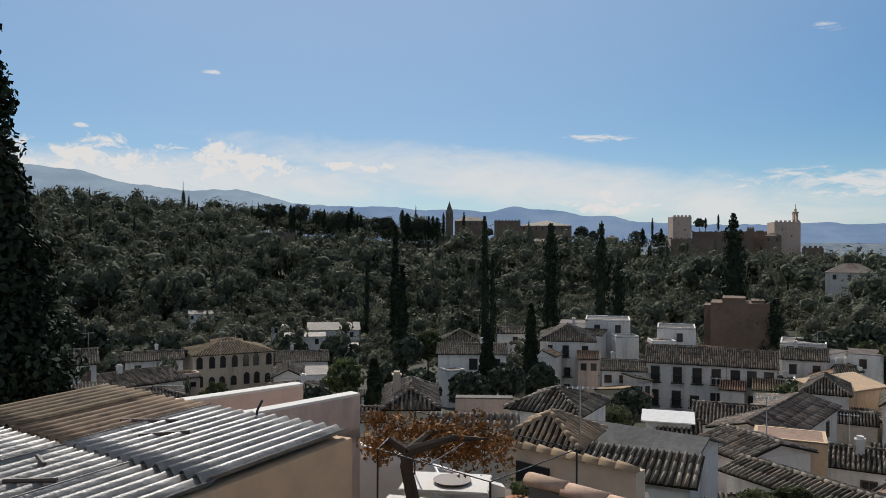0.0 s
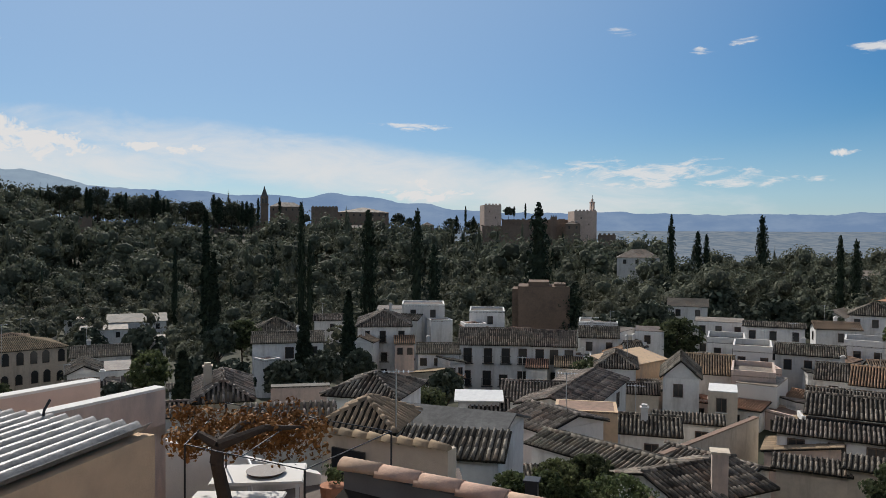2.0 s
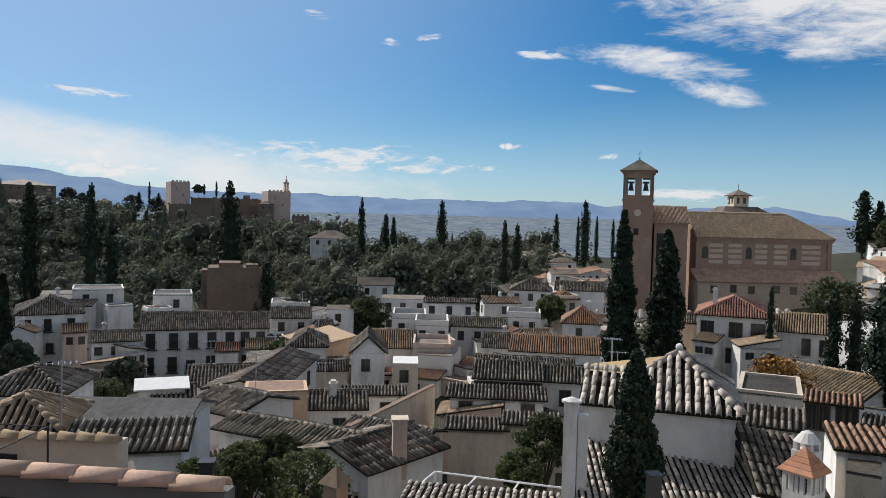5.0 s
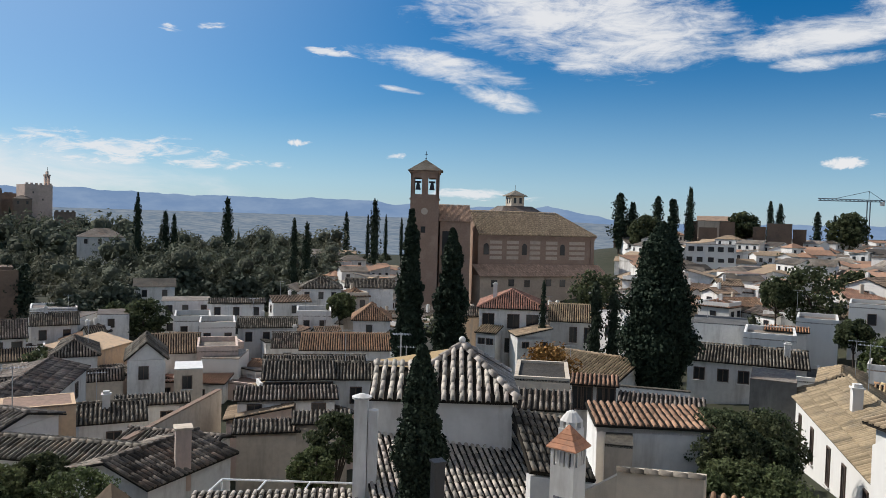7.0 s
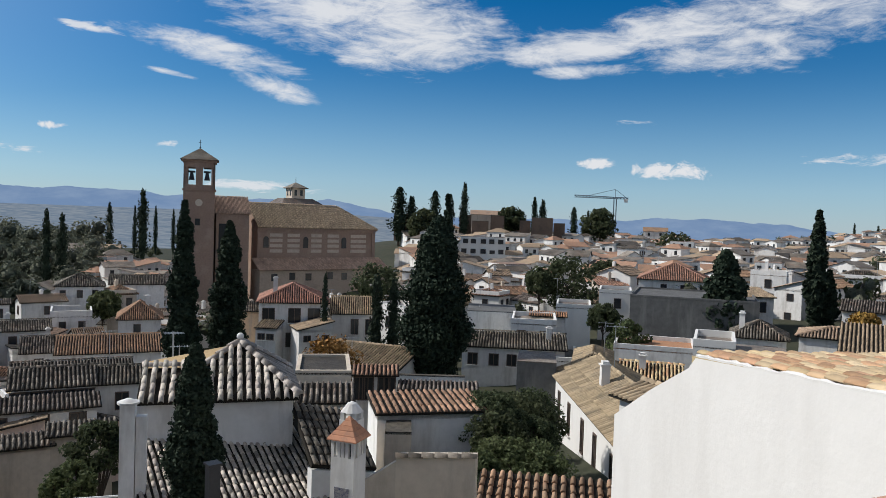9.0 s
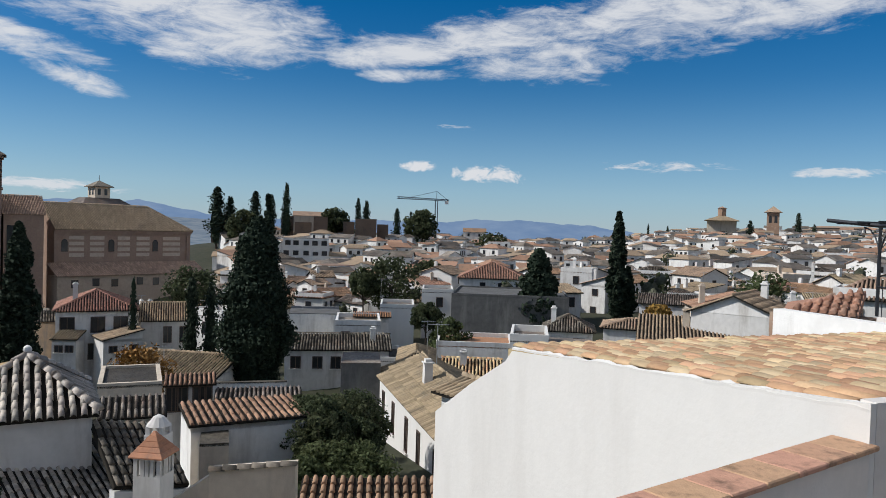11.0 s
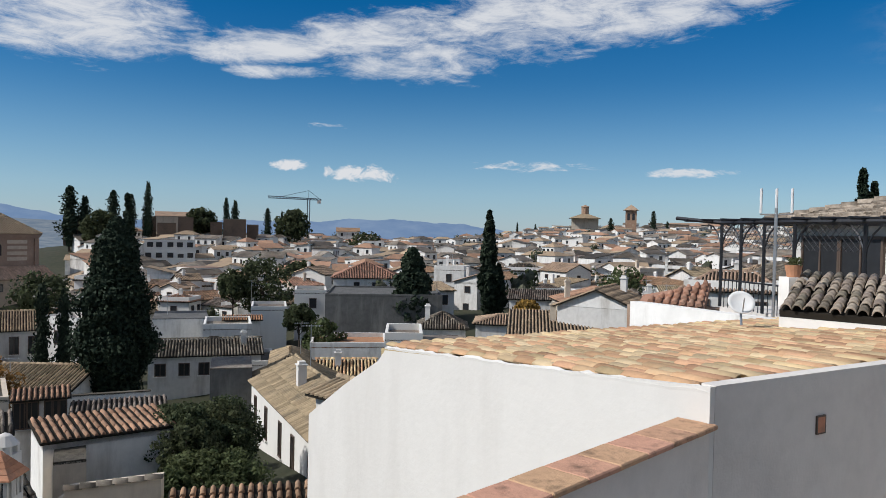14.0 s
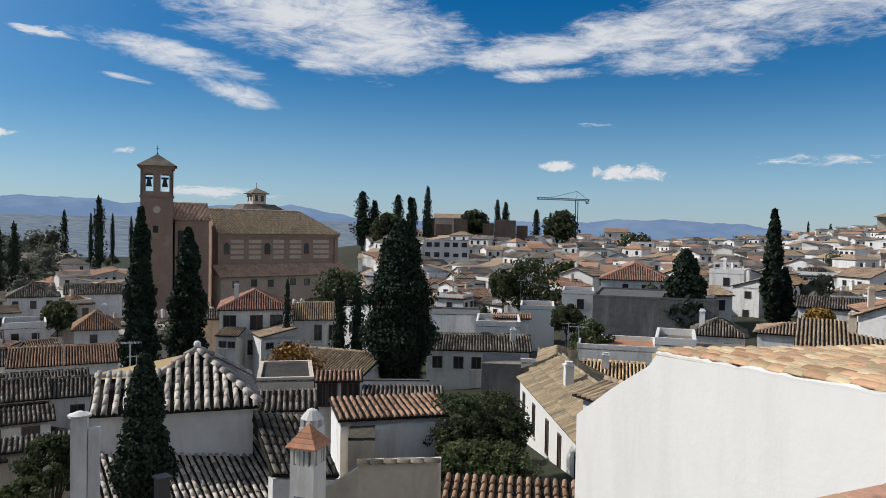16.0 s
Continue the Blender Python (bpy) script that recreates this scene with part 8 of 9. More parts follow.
def sheet_roof():
    rnd = random.Random(17)
    a, b, c, low = (Vector(p) for p in SHEET)
    d = (low - a)
    d.normalize()
    e = (c - a)
    width = e.length
    e.normalize()
    th = thing("shed", Matrix.Identity(4), "low rendered outbuilding under worn corrugated fibre-cement sheets", "shed")
    sheet_w, i, s = 1.06, 0, 0.0
    while s < width - 0.5:
        brown = s > width * 0.45
        for row, (t0, ln) in enumerate(((0.0, 1.75), (1.62, 2.4), (3.9, 2.4))):
            bm = bmesh.new()
            o = a + e * s + d * (t0 - 0.02 + rnd.uniform(-0.05, 0.05)) + Vector((0, 0, 0.03 * (2 - row) + rnd.uniform(0, 0.012)))
            corrugated(bm, o, e, d, sheet_w + 0.02, ln)
            ob = part("roof_sheet", bm, M_SHEET_BROWN if brown and row == 0 else M_SHEET, th, "brown lichened corrugated sheet" if brown and row == 0 else "pale weathered corrugated sheet")
            ob.modifiers.new("thickness", "SOLIDIFY").thickness = 0.009
        s += sheet_w
        i += 1
    # walls under the sheets
    back = a + e * (width - 0.1)
    q = [a - e * 0.03 - d * 0.02, a - e * 0.03 + d * 6.5, back + d * 6.5, back - d * 0.02]
    bm = bmesh.new()
    lo = [bm.verts.new((p.x, p.y, -9)) for p in q]
    hi = [bm.verts.new((p.x, p.y, p.z - k)) for p, k in zip(q, (0.0, 0.0, 0.08, 0.08))]
    bm.faces.new(hi), bm.faces.new(lo[::-1])
    for k in range(4):
        bm.faces.new((lo[k], lo[(k + 1) % 4], hi[(k + 1) % 4], hi[k]))
    bmesh.ops.recalc_face_normals(bm, faces=bm.faces)
    part("wall", bm, M_PEACH, th, "stained peach rendered wall")
    for k in range(4):
        p = a + e * rnd.uniform(0.4, 1.9) + d * rnd.uniform(0.2, 2.4) + Vector((0, 0, 0.09))
        st = thing("loose_batten", Matrix.Identity(4), "grey weathered batten lying on the sheets", "batten")
        r = e * rnd.uniform(0.3, 0.8) + d * rnd.uniform(-0.4, 0.4)
        part("batten", tubes([(p, p + r)], 0.022), M_WOOD, st)
    p = a + e * 1.25 + d * 0.1 + Vector((0, 0, 0.02))
    hk = thing("bent_hook", Matrix.Identity(4), "rusty bent iron hook at the sheet ends", "hook")
    part("hook", tubes([(p, p + Vector((0.02, 0, 0.14))), (p + Vector((0.02, 0, 0.14)), p + Vector((0.07, 0.02, 0.24)))], 0.014), M_IRON, hk)
    # pink parapets beyond
    for (pa, pb), lab in (((PARAPET[0], PARAPET[1]), "pink rendered roof parapet with a pale coping"), ((PARAPET[2], PARAPET[3]), "pink rendered terrace wall with a pale coping")):
        pa, pb = Vector(pa), Vector(pb)
        pa = pa - (pb - pa) * 0.35
        w = thing("parapet_wall", Matrix.Identity(4), lab, "wall")
        part("wall", wall_run(pa, pb, 0.22, -9), M_PINK, w)
        part("coping", wall_run(pa + Vector((0, 0, 0.045)), pb + Vector((0, 0, 0.045)), 0.26, pa.z + 0.002), M_BRIGHT, w)
    r = thing("flat_roof", Matrix.Identity(4), "pale flat roof between pink parapets", "roof")
    pa, pb, pc, pd = (Vector(p) for p in PARAPET)
    bm = bmesh.new()
    slab(bm, [Vector((p.x, p.y, -3.3)) for p in (pc, pd, pb, pa)], 0.2)
    bmesh.ops.recalc_face_normals(bm, faces=bm.faces)
    part("slab", bm, M_CREAM, r)


sheet_roof()

# ---- vine terrace ----


def plastic_chair(p, turn):
    e = thing("garden_chair", pose(p[0], p[1], p[2], 0, 0, turn), "white plastic garden armchair on the terrace", "chair", "terrace chairs")
    part("seat", boxes((-0.22, -0.22, 0.42, 0.22, 0.22, 0.45)), M_PIPE, e)
    bm = bmesh.new()
    slab(bm, [(-0.22, 0.2, 0.46), (0.22, 0.2, 0.46), (0.2, 0.3, 0.86), (-0.2, 0.3, 0.86)], 0.025)
    part("backrest", bm, M_PIPE, e)
    for x, y in ((-1, -1), (1, -1), (-1, 1), (1, 1)):
        part("leg", tubes([((x * 0.2, y * 0.2, 0.42), (x * 0.26, y * 0.26, 0))], 0.022), M_PIPE, e)
    for x in (-1, 1):
        part("armrest", tubes([((x * 0.24, -0.2, 0.64), (x * 0.24, 0.24, 0.66))], 0.025), M_PIPE, e)


def vine_terrace():
    rnd = random.Random(31)
    floor_z = -4.75
    fl, fr, fb = Vector(VINE_FRAME[0]), Vector(VINE_FRAME[1]), Vector(VINE_FRAME[2])
    bk = Vector(VINE_FRAME[3])
    t = thing("terrace", Matrix.Identity(4), "dark paved terrace in shade below the vine", "floor", kind="structure")
    bm = bmesh.new()
    pts = [toward(-12, 0, 7.5), toward(22, 0, 7.5), toward(16, 0, 15.5), toward(-9, 0, 15.5)]
    prism(bm, [(p.x, p.y) for p in pts], -9.5, floor_z)
    part("slab", bm, M_PAVING, t)
    f = thing("vine_frame", Matrix.Identity(4), "slim grey metal frame carrying a vine", "pergola")
    for a, b in ((fl, fr), (fr, fb), (fb, bk), (bk, fl), ((fl + fr) / 2, (bk + fb) / 2)):
        part("bar", tubes([(a, b)], 0.008), M_IRON, f)
    for p in (fl, fr, fb, bk):
        part("post", tubes([(p, Vector((p.x, p.y, floor_z)))], 0.014), M_IRON, f)
    v = thing("grape_vine", Matrix.Identity(4), "gnarled grape vine with rust-brown autumn leaves", "vine")
    foot, fork = Vector(TRUNK[0]), Vector(TRUNK[1])
    foot = Vector((fork.x, fork.y, floor_z)) + Vector((0.05, 0.1, 0))
    bm = bmesh.new()
    a = foot
    knots = [foot, foot + Vector((0.08, 0.0, 0.7)), fork + Vector((-0.02, 0, -0.25)), fork]
    for p, q, r in zip(knots, knots[1:], (0.13, 0.11, 0.1)):
        tube(bm, p, q, r, 8, r * 0.85)
    v0, v1, v2 = (Vector(p) for p in VINE)
    tips = [v0 + Vector((0.3, 0, -0.1)), v1 + Vector((-0.3, 0, -0.2)), v1 + Vector((0.3, 0.2, 0)), v2 + Vector((-0.2, 0, 0.1))]
    for q in tips:
        mid = (fork + q) / 2 + Vector((rnd.uniform(-0.1, 0.1), 0, 0.12))
        tube(bm, fork, mid, 0.085, 7, 0.055)
        tube(bm, mid, q, 0.055, 6, 0.025)
    part("trunk", bm, M_BARK, v)
    cs, rs_ = [], []
    for i in range(150):
        s = rnd.random()
        p = v0 + (v1 - v0) * (s * 2) if s < 0.5 else v1 + (v2 - v1) * (s * 2 - 1)
        cs.append(p + Vector((rnd.gauss(0, 0.1), rnd.uniform(-0.5, 0.7), rnd.gauss(-0.05, 0.13) - 0.1 * (rnd.random() < 0.15))))
        rs_.append(rnd.uniform(0.08, 0.2))
    part("leaves", card_mesh("leaves", clumps(cs, rs_, rnd, 34, 0.04), M_VINE), None, v)
    # table with a round tray
    p, p2 = Vector(TABLE[0]), Vector(TABLE[1])
    for q, turn, sz, nm in ((p, -8, (0.75, 0.5), "garden_table"), (p2 + Vector((-0.1, -0.6, 0)), -14, (0.7, 0.45), "garden_table")):
        e = thing(nm, pose(q.x, q.y, floor_z, 0, 0, turn), "pale rectangular garden table on the terrace", "table", "terrace tables")
        top = boxes((-sz[0], -sz[1], 0.68, sz[0], sz[1], 0.73))
        bmesh.ops.bevel(top, geom=top.edges[:], offset=0.015, segments=2, affect="EDGES")
        part("tabletop", top, M_BRIGHT, e)
        for x in (-1, 1):
            for y in (-1, 1):
                part("leg", boxes((x * sz[0] * 0.88 - 0.03, y * sz[1] * 0.85 - 0.03, 0, x * sz[0] * 0.88 + 0.03, y * sz[1] * 0.85 + 0.03, 0.68)), M_PIPE, e)
    bowl = thing("round_tray", pose(p.x + 0.1, p.y - 0.05, floor_z + 0.735), "round dark wicker tray on the table", "tray")
    bm = bmesh.new()
    tube(bm, (0, 0, 0), (0, 0, 0.05), 0.28, 20, 0.33)
    part("tray", bm, M_WOOD, bowl)
    c = Vector(CHAIR[0])
    plastic_chair((c.x, c.y, floor_z), 200)
    plastic_chair((p.x - 0.4, p.y + 0.8, floor_z), 10)
    pot = thing("flower_pot", pose(p.x + 1.2, p.y - 0.2, floor_z + 0.0), "terracotta pot with a small leafy plant", "pot")
    bm = bmesh.new()
    tube(bm, (0, 0, 0.0), (0, 0, 0.5), 0.16, 14, 0.22)
    part("pot", bm, M_TERRACOTTA, pot)
    part("plant", card_mesh("plant", clumps([(rnd.gauss(0, 0.12), rnd.gauss(0, 0.12), 0.6 + rnd.uniform(0, 0.15)) for _ in range(12)], [0.1] * 12, rnd, 20, 0.04), M_BUSH), None, pot)
    # enclosing walls
    a, b = Vector(CREAMWALL[0]), Vector(CREAMWALL[1])
    w = thing("terrace_wall", Matrix.Identity(4), "cream terrace wall with a tile-capped top and dark doorway", "wall")
    part("wall", wall_run(a, b, 0.3, -9), M_CREAM, w)
    bm = bmesh.new()
    ridge_tiles(bm, a + Vector((0, 0, 0.03)), b + Vector((0, 0, 0.03)), r=0.1, step=0.32)
    part("coping_tiles", bm, M_TILE_TAN, w)
    dr = Vector(DOOR[0])
    k = (b - a).normalized()
    s = 0.15
    q = a + k * s
    nn = Vector((k.y, -k.x, 0))
    if nn.dot(-a) < 0:
        nn = -nn
    q = q + nn * 0.03
    door = part("doorway", boxes((0, -0.03, floor_z, 0.75, 0.02, dr.z)), M_PANE, w, "dark open doorway")
    door.matrix_basis = pose(q.x, q.y, 0, 0, 0, math.degrees(math.atan2(k.y, k.x)))
    lw = Vector(PARAPET[3])
    w2 = thing("terrace_wall", Matrix.Identity(4), "white plastered terrace wall behind the chairs", "wall")
    part("wall", wall_run(lw + Vector((0, 0, -0.9)), a + Vector((-0.1, 0.1, -0.8)), 0.25, -9), M_WHITE, w2)


vine_terrace()

# ---- ridge of the roof just below, and flue pipes ----


def ridge_roof():
    rnd = random.Random(13)
    a, b = Vector(RIDGE[0]), Vector(RIDGE[1])
    k = (b - a).normalized()
    w = (b - a).length
    down = Vector((k.y, -k.x, 0))
    if down.dot(-a) < 0:
        down = -down
    e = thing("ridge_roof", Matrix.Identity(4), "terracotta tile roof edge with a fat ridge below the terrace", "roof")
    bm = wall_run(a - Vector((0, 0, 0.1)), b - Vector((0, 0, 0.1)), 0.22, -9.5)
    part("wall", bm, M_CONCRETE, e)
    n = int(w / 0.42)
    me = tile_mesh(0.115, 0.52, 0.88)
    me.materials[0] = M_RIDGE
    rot = Matrix((Vector((0, 0, 1)).cross(k) * -1, k, Vector((0, 0, 1)))).transposed().to_4x4()
    for i in range(n):
        ob = part("ridge_tile", me, None, e)
        ob.matrix_basis = Matrix.Translation(a + k * (i * w / n) + Vector((0, 0, -0.07 + rnd.uniform(0, 0.008)))) @ rot @ Matrix.Rotation(0.05, 4, "X")
    fall = (down + Vector((0, 0, -0.42))).normalized()
    low = a + fall * 1.5 + Vector((0, 0, -0.26))
    lowb = b + fall * 1.5 + Vector((0, 0, -0.26))
    bm = bmesh.new()
    pts = [low, lowb, b + Vector((0, 0, -0.3)), a + Vector((0, 0, -0.3))]
    slab(bm, pts, 0.1)
    bmesh.ops.recalc_face_normals(bm, faces=bm.faces)
    part("roof", bm, M_CHANNEL, e)
    mt = tile_mesh(0.095, 0.46)
    mt.materials[0] = M_TILE_OLD
    p0, p1 = (low, lowb) if (lowb - low).cross(-fall).z > 0 else (lowb, low)
    tile_field(e, mt, p0, p1, -fall, 1.4, 0.3, 0.36, rnd, 120)
    for q, hh, lab in ((Vector(POST[0]), 3.0, "square dark metal flue rising from a roof"), (Vector(POST[1]), 3.5, "square dark metal flue beside the young cypress")):
        f = thing("metal_flue", pose(q.x, q.y, q.z, 0, 0, -30), lab, "flue")
        part("pipe", boxes((-0.075, -0.075, -hh, 0.075, 0.075, -0.03)), M_IRON, f)
        part("cap", boxes((-0.095, -0.095, -0.03, 0.095, 0.095, 0.0)), M_IRON, f)


ridge_roof()

# ---- roof terraces beyond the ochre roof ----


def iron_terrace():
    rnd = random.Random(77)
    # fat barrel tiles
    a, b, top = (Vector(p) for p in BIGTILE)
    b.z = a.z
    up = top - a
    e = thing("barrel_roof", Matrix.Identity(4), "old lichen-grey barrel tile roof with rounded ridges", "roof")
    bm = bmesh.new()
    slab(bm, [a, b, b + up, a + up], 0.1)
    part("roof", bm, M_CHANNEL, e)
    me = tile_mesh(0.076, 0.46)
    me.materials[0] = M_TILE_OLD
    tile_field(e, me, a, b, up, up.length, 0.172, 0.33, rnd, 260)
    bm = wall_run(a + Vector((0, 0, -0.1)), b + Vector((0, 0, -0.1)), 2.5, -9)
    part("wall", bm, M_WHITE, e)
    # low white wall and a patch of roof
    w = thing("terrace_wall", Matrix.Identity(4), "low white terrace wall with a rounded end", "wall")
    la, lb = Vector(LOWWALL[0]), Vector(LOWWALL[1])
    lb.z = la.z
    part("wall", wall_run(la, lb, 0.3, -9), M_WHITE, w)
    s0, s1, s2 = (Vector(p) for p in SMALLROOF)
    s1.z = s0.z
    r = thing("small_roof", Matrix.Identity(4), "patch of old tile roof with a broken brick edge", "roof")
    bm = bmesh.new()
    upv = s2 - s1
    slab(bm, [s0, s1, s1 + upv, s0 + upv * 0.3], 0.12)
    roof_plane(bm, s0, s1, upv, upv.length, (s1 - s0).length * 0.9, 0, detail=2, rnd=rnd, r=0.075, pitch=0.22)
    part("roof", bm, M_TILE_RED, r)
    part("wall", wall_run(s0 + Vector((0, 0.3, -0.05)), s1 + Vector((0, 0.3, -0.05)), 1.5, -9), M_BRICK, r)
    # house behind with hipped roof
    h0, h1, ap = (Vector(p) for p in BACKHOUSE)
    h1.z = h0.z
    m = pose(*((h0 + h1) / 2), 0, 0, math.degrees(math.atan2(h1.y - h0.y, h1.x - h0.x)))
    hw = (h1 - h0).length
    h = thing("terrace_house", m, "white house with dark glazing and a pale hipped roof", "house")
    part("wall", boxes((-hw / 2 + 0.3, 0.3, -6, hw / 2 - 0.3, 5, -0.02)), M_WHITE, h)
    part("roof", roof_mesh(hw, 5.4, "hip", ap.z - h0.z, 0.3, 2, rnd), (M_TILE_OLD, M_CHANNEL), h)
    for x in (-hw * 0.22, hw * 0.08):
        window(h, pose(x, 0.28, -1.95), 1.4, 1.5, "plain")
    # iron pergola with lattice
    tip, p1, p2, p3, foot = (Vector(p) for p in IRON)
    p = thing("iron_pergola", Matrix.Identity(4), "dark iron pergola with lattice panels over a roof terrace", "pergola")
    zf = foot.z
    p3.z = p2.z = p1.z
    tip.z = p1.z + 0.12
    back = (p2 - p1).cross(Vector((0, 0, 1))).normalized() * 2.4
    if back.dot(p1) < 0:
        back = -back
    for q0, q1 in ((tip, p1), (p1, p2), (p2, p3), (tip + back, p2 + back), (p2 + back, p3 + back)):
        part("beam", tubes([(q0, q1)], 0.05), M_IRON, p)
    along = [p1 + (p2 - p1) * t for t in (-0.4, -0.1, 0.2, 0.5, 0.8)] + [p2 + (p3 - p2) * t for t in (0.1, 0.3, 0.5, 0.7, 0.9)]
    for q in along:
        part("rafter", tubes([(q - back * 0.15 + Vector((0, 0, 0.06)), q + back + Vector((0, 0, 0.06)))], 0.035), M_IRON, p)
    posts = [p1, p1 + (p2 - p1) * 0.3, p1 + (p2 - p1) * 0.62, p2, p2 + (p3 - p2) * 0.5]
    for q in posts:
        part("post", tubes([(q, Vector((q.x, q.y, zf)))], 0.035), M_IRON, p)
        for k in (-1, 1):
            d = (p2 - p1).normalized() * k
            pts = [q + Vector((0, 0, -0.75)) + d * (0.55 * (1 - math.cos(t))) + Vector((0, 0, 0.72 * math.sin(t))) for t in (0, 0.4, 0.8, 1.2, 1.57)]
            part("brace", tubes(list(zip(pts, pts[1:])), 0.018, 5), M_IRON, p)
    for q0, q1 in zip(posts[:4], posts[1:]):
        pairs = []
        L = (q1 - q0).length
        d = (q1 - q0).normalized()
        n = max(2, int(L / 0.14))
        for i in range(-4, n):
            for sgn in (1, -1):
                x0, x1 = i * 0.14, i * 0.14 + 0.5
                c0, c1 = max(0, x0), min(L, x1)
                if c1 <= c0:
                    continue
                z0 = (c0 - x0) if sgn > 0 else 0.5 - (c0 - x0)
                z1 = (c1 - x0) if sgn > 0 else 0.5 - (c1 - x0)
                pairs.append((q0 + d * c0 + Vector((0, 0, -0.55 + z0)), q0 + d * c1 + Vector((0, 0, -0.55 + z1))))
        part("lattice_panel", tubes(pairs, 0.007, 4), M_IRON, p)
    rail = thing("terrace_railing", Matrix.Identity(4), "dark iron railing along the roof terrace", "railing")
    ra, rb = Vector((p1.x, p1.y, zf + 0.62)), Vector((p2.x, p2.y, zf + 0.62))
    part("top_rail", tubes([(ra, rb)], 0.022), M_IRON, rail)
    for i in range(17):
        q = ra + (rb - ra) * i / 16
        part("baluster", tubes([(q, q + Vector((0, 0, -0.62)))], 0.01, 5), M_IRON, rail)
    fl = thing("terrace_floor", Matrix.Identity(4), "flat terrace roof under the iron pergola", "floor", kind="structure")
    bm = bmesh.new()
    prism(bm, [(q.x, q.y) for q in (p1, p3, p3 + back * 1.6, p1 + back * 1.6)][::-1], -9, zf)
    bmesh.ops.recalc_face_normals(bm, faces=bm.faces)
    part("slab", bm, M_GREY, fl)
    # mast, dish, pot
    ma, mb = Vector(MAST[0]), Vector(MAST[1])
    mb = Vector((ma.x, ma.y, mb.z - 0.1))
    ms = thing("antenna_mast", Matrix.Identity(4), "steel mast with three white whip antennas", "antenna")
    part("mast", tubes([(ma, mb)], 0.024), M_STEEL, ms)
    side = Vector((-ma.y, ma.x, 0)).normalized()
    part("crossbar", tubes([(ma + side * 0.23 + Vector((0, 0, -0.1)), ma - side * 0.23 + Vector((0, 0, -0.1)))], 0.012), M_STEEL, ms)
    for k in (-0.22, 0.0, 0.22):
        q = ma + side * k + Vector((0, 0, -0.08))
        part("whip", tubes([(q, q + Vector((0, 0, 0.38)))], 0.02, 6), M_PIPE, ms)
    d = Vector(DISH[0])
    ds = thing("satellite_dish", look(d, d + Vector((-1.0, 0.25, 0.75))), "pale grey satellite dish on the terrace wall", "dish")
    bm = bmesh.new()
    last = None
    for k in range(5):
        rr = 0.2 * k / 4
        ringv = [bm.verts.new((math.cos(i * math.tau / 20) * rr, math.sin(i * math.tau / 20) * rr, -0.25 * rr * rr * 5)) for i in range(20)] if k else [bm.verts.new((0, 0, 0))]
        if last:
            for i in range(20):
                bm.faces.new((last[0], ringv[i], ringv[(i + 1) % 20]) if len(last) == 1 else (last[i], ringv[i], ringv[(i + 1) % 20], last[(i + 1) % 20]))
        last = ringv
    dish = part("dish", bm, M_AWNING, ds, smooth=True)
    dish.modifiers.new("thickness", "SOLIDIFY").thickness = 0.01
    part("arm", tubes([((0, -0.18, -0.02), (0, -0.05, -0.25))], 0.01, 5), M_STEEL, ds)
    part("bracket", tubes([((0, 0, 0.02), (0, -0.3, 0.12))], 0.018, 6), M_STEEL, ds)
    q = Vector(POT[0])
    pt = thing("flower_pot", pose(q.x, q.y, q.z), "terracotta pot with a pale plant on the wall", "pot")
    bm = bmesh.new()
    tube(bm, (0, 0, 0.0), (0, 0, 0.2), 0.1, 14, 0.14)
    part("pot", bm, M_TERRACOTTA, pt)
    part("plant", card_mesh("plant", clumps([(rnd.gauss(0, 0.05), rnd.gauss(0, 0.05), 0.26) for _ in range(8)], [0.07] * 8, rnd, 20, 0.03), M_BUSH), None, pt)
    part("plinth", boxes((-0.16, -0.16, -0.5, 0.16, 0.16, 0)), M_WHITE, pt)


iron_terrace()


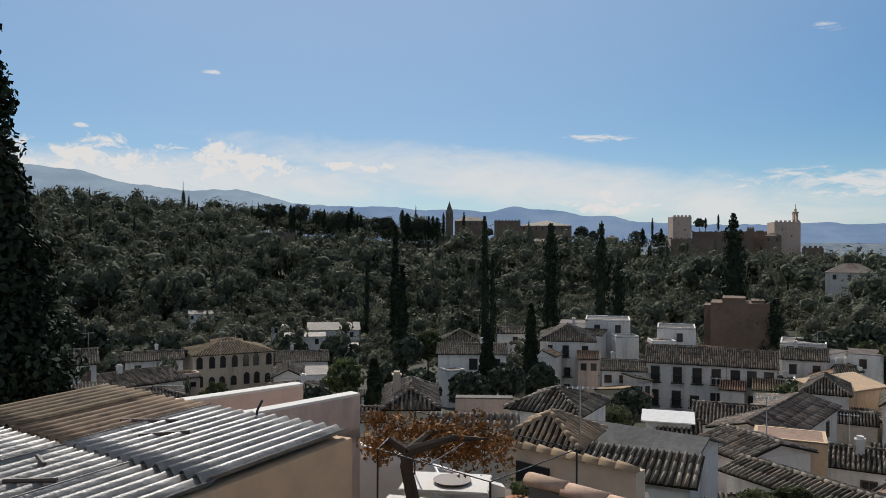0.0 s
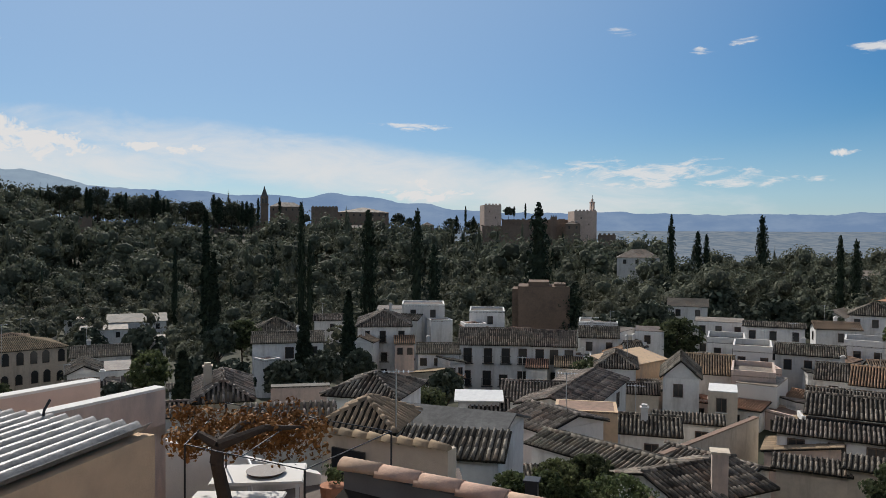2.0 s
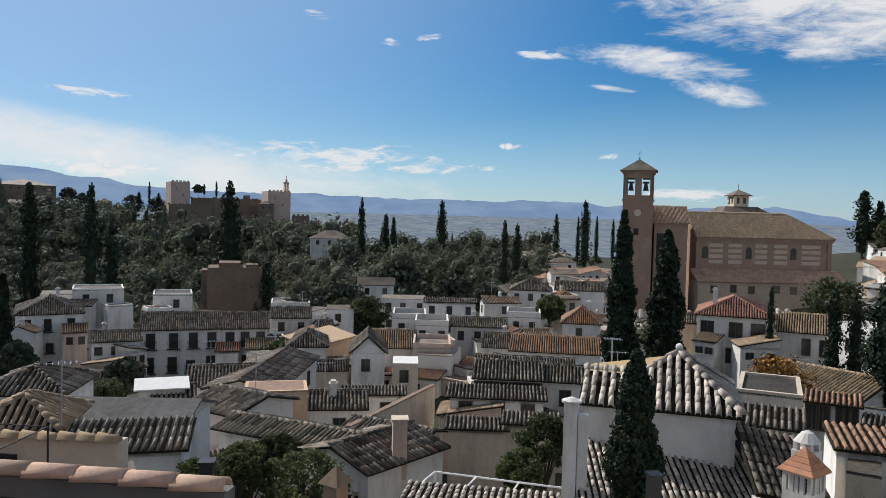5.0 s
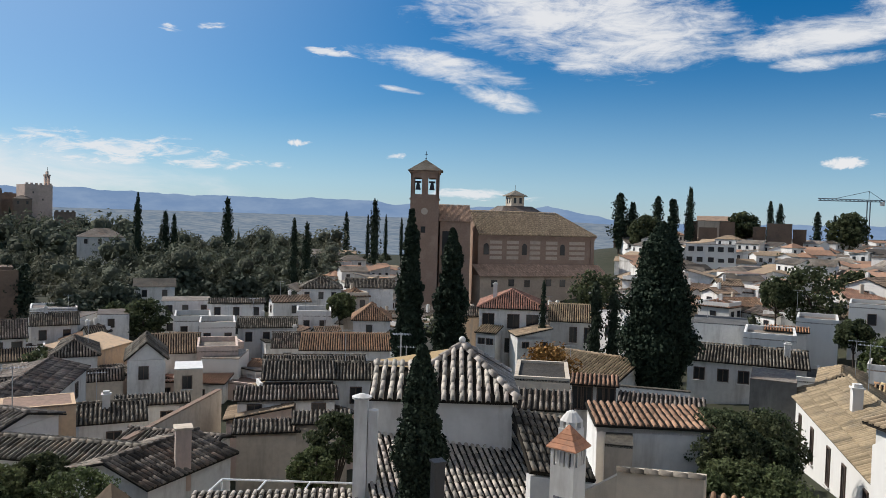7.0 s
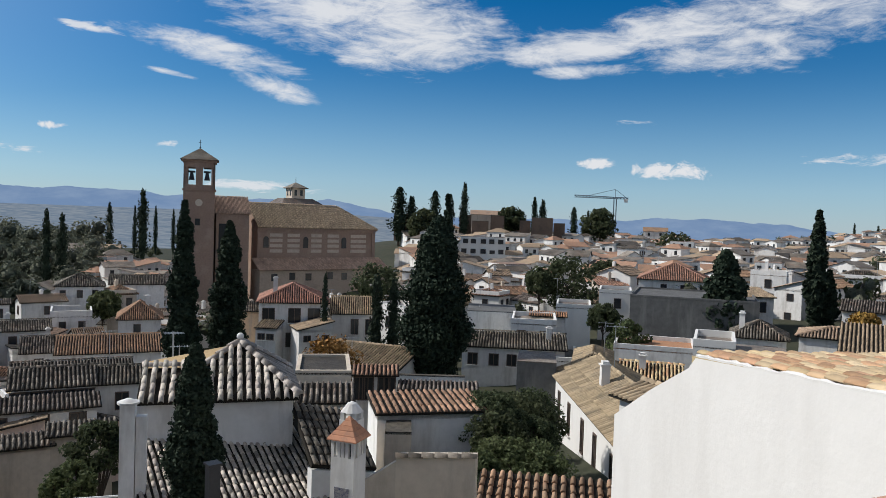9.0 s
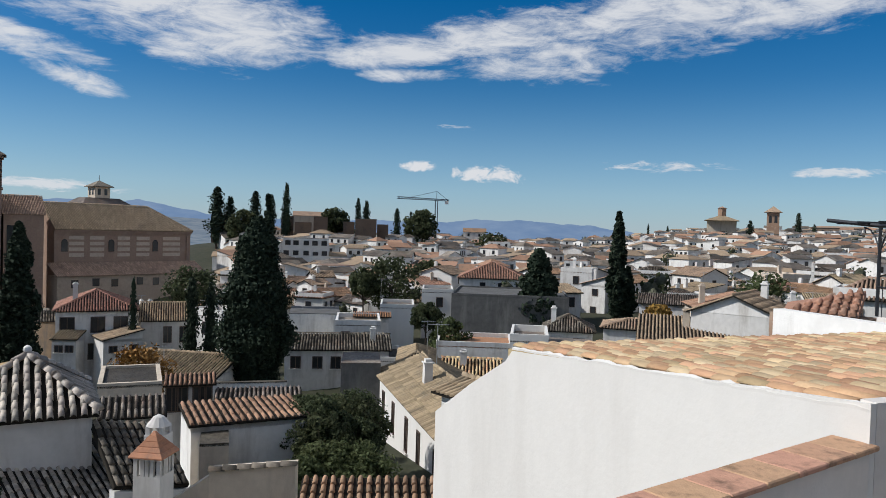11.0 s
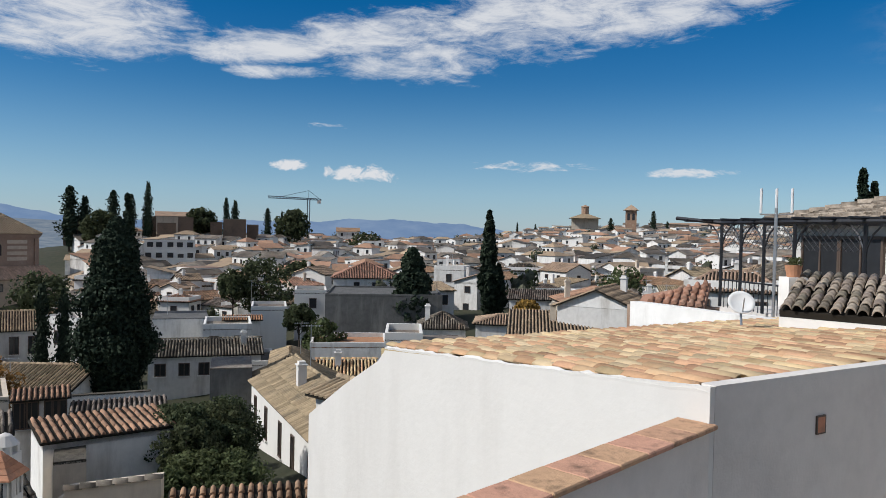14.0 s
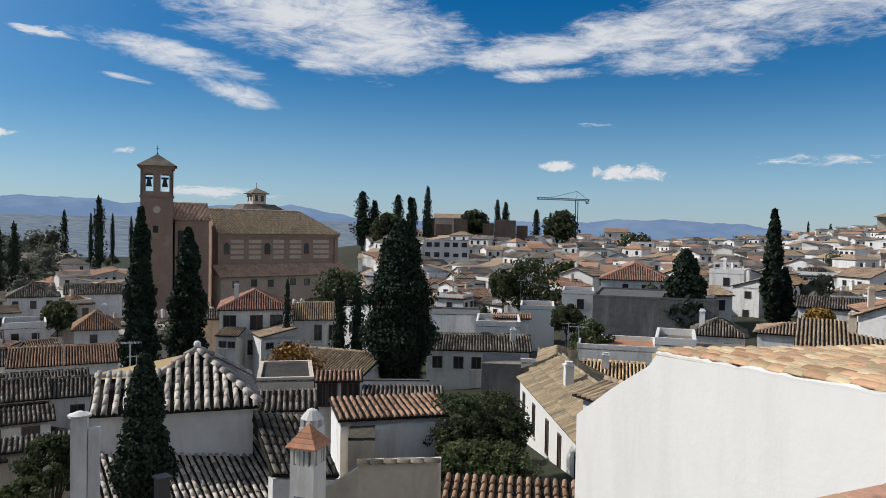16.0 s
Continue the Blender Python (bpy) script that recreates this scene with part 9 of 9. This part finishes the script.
def tower_crane():
    top, base, jib, tail = (Vector(p) for p in CRANE)
    base = Vector((top.x, top.y, ground_z(top.x, top.y)))
    e = thing("tower_crane", Matrix.Identity(4), "slender grey-blue tower crane above the roofs", "crane")
    deck = top + Vector((0, 0, -5.5))
    pairs, r = [], 0.7
    for sx in (-1, 1):
        for sy in (-1, 1):
            pairs.append((base + Vector((sx * r, sy * r, 0)), deck + Vector((sx * r, sy * r, 0))))
    n = 14
    for i in range(n):
        z0, z1 = base + (deck - base) * i / n, base + (deck - base) * (i + 1) / n
        s = 1 if i % 2 else -1
        for d in (Vector((r, r, 0)), Vector((-r, r, 0))):
            pairs.append((z0 + d * s, z1 + Vector((-d.x * s, d.y * s, 0))))
    part("mast", tubes(pairs, 0.22, 4), M_CRANE, e)
    d = (jib - tail)
    d.z = 0
    d.normalize()
    jl, tl = (jib - top).xy.length, (tail - top).xy.length
    pairs = []
    for z in (0, 1.2):
        pairs.append((deck + d * -tl + Vector((0, 0, z * 0.6)), deck + d * jl + Vector((0, 0, z))))
    for i in range(16):
        s0, s1 = -tl + (jl + tl) * i / 16, -tl + (jl + tl) * (i + 1) / 16
        pairs.append((deck + d * s0, deck + d * s1 + Vector((0, 0, 1.1))))
    part("jib", tubes(pairs, 0.2, 4), M_CRANE, e)
    part("tie_bars", tubes([(deck, top), (top, deck + d * jl * 0.7 + Vector((0, 0, 1))), (top, deck - d * tl)], 0.12, 4), M_CRANE, e)
    c = deck - d * (tl - 1.5)
    part("counterweight", boxes((c.x - 1, c.y - 1, c.z - 2, c.x + 1, c.y + 1, c.z)), M_GREY, e)


tower_crane()


def rooftop_aerial(p, h, label):
    p = Vector(p)
    e = thing("roof_aerial", pose(p.x, p.y, p.z - h, 0, 0, -math.degrees(math.atan2(p.x, p.y))), label, "antenna", "roof aerials")
    part("mast", tubes([((0, 0, -1.2), (0, 0, h))], 0.03, 5), M_STEEL, e)
    pairs = [((-0.6, 0, h - 0.1), (0.7, 0, h - 0.1))]
    pairs += [((-0.5 + 0.2 * i, -0.3, h - 0.1), (-0.5 + 0.2 * i, 0.3, h - 0.1)) for i in range(6)]
    for pr in pairs:
        part("aerial_rod", tubes([pr], 0.016, 4), M_STEEL, e)


rooftop_aerial((5.80, 30.01, -5.50), 3.5, "thin metal television aerial on a mast")
rooftop_aerial((40.72, 33.11, -7.80), 4.0, "thin metal television aerial on a mast")
rooftop_aerial((39.42, 31.53, -8.40), 3.0, "thin metal television aerial on a mast")
rooftop_aerial((-31.45, 105.87, -11.87), 4, "thin metal television aerial on a mast")
rooftop_aerial((-20.07, 88.22, -14.37), 3, "thin metal television aerial on a mast")
rooftop_aerial((54.21, 26.40, -9.45), 3, "thin metal television aerial on a mast")
rooftop_aerial((40.56, 32.91, -7.83), 4, "thin metal television aerial on a mast")
rooftop_aerial((100.57, -0.83, -8.89), 3, "thin metal television aerial on a mast")
rooftop_aerial((108.83, 19.62, -7.57), 3, "thin metal television aerial on a mast")
for k, (m, w, d, rise, roof, dist) in enumerate(ROOFS):
    if 30 < dist < 150 and k % 3 == 0 and d > 4:
        p = m @ Vector((w * (-0.25 if k % 2 else 0.3), d * 0.5, (0 if roof == "flat" else rise * 0.5 if roof.startswith("shed") else rise) + 1.9 + k % 4 * 0.3))
        rooftop_aerial(p, 1.9 + k % 4 * 0.3, "thin steel television aerial on a roof")
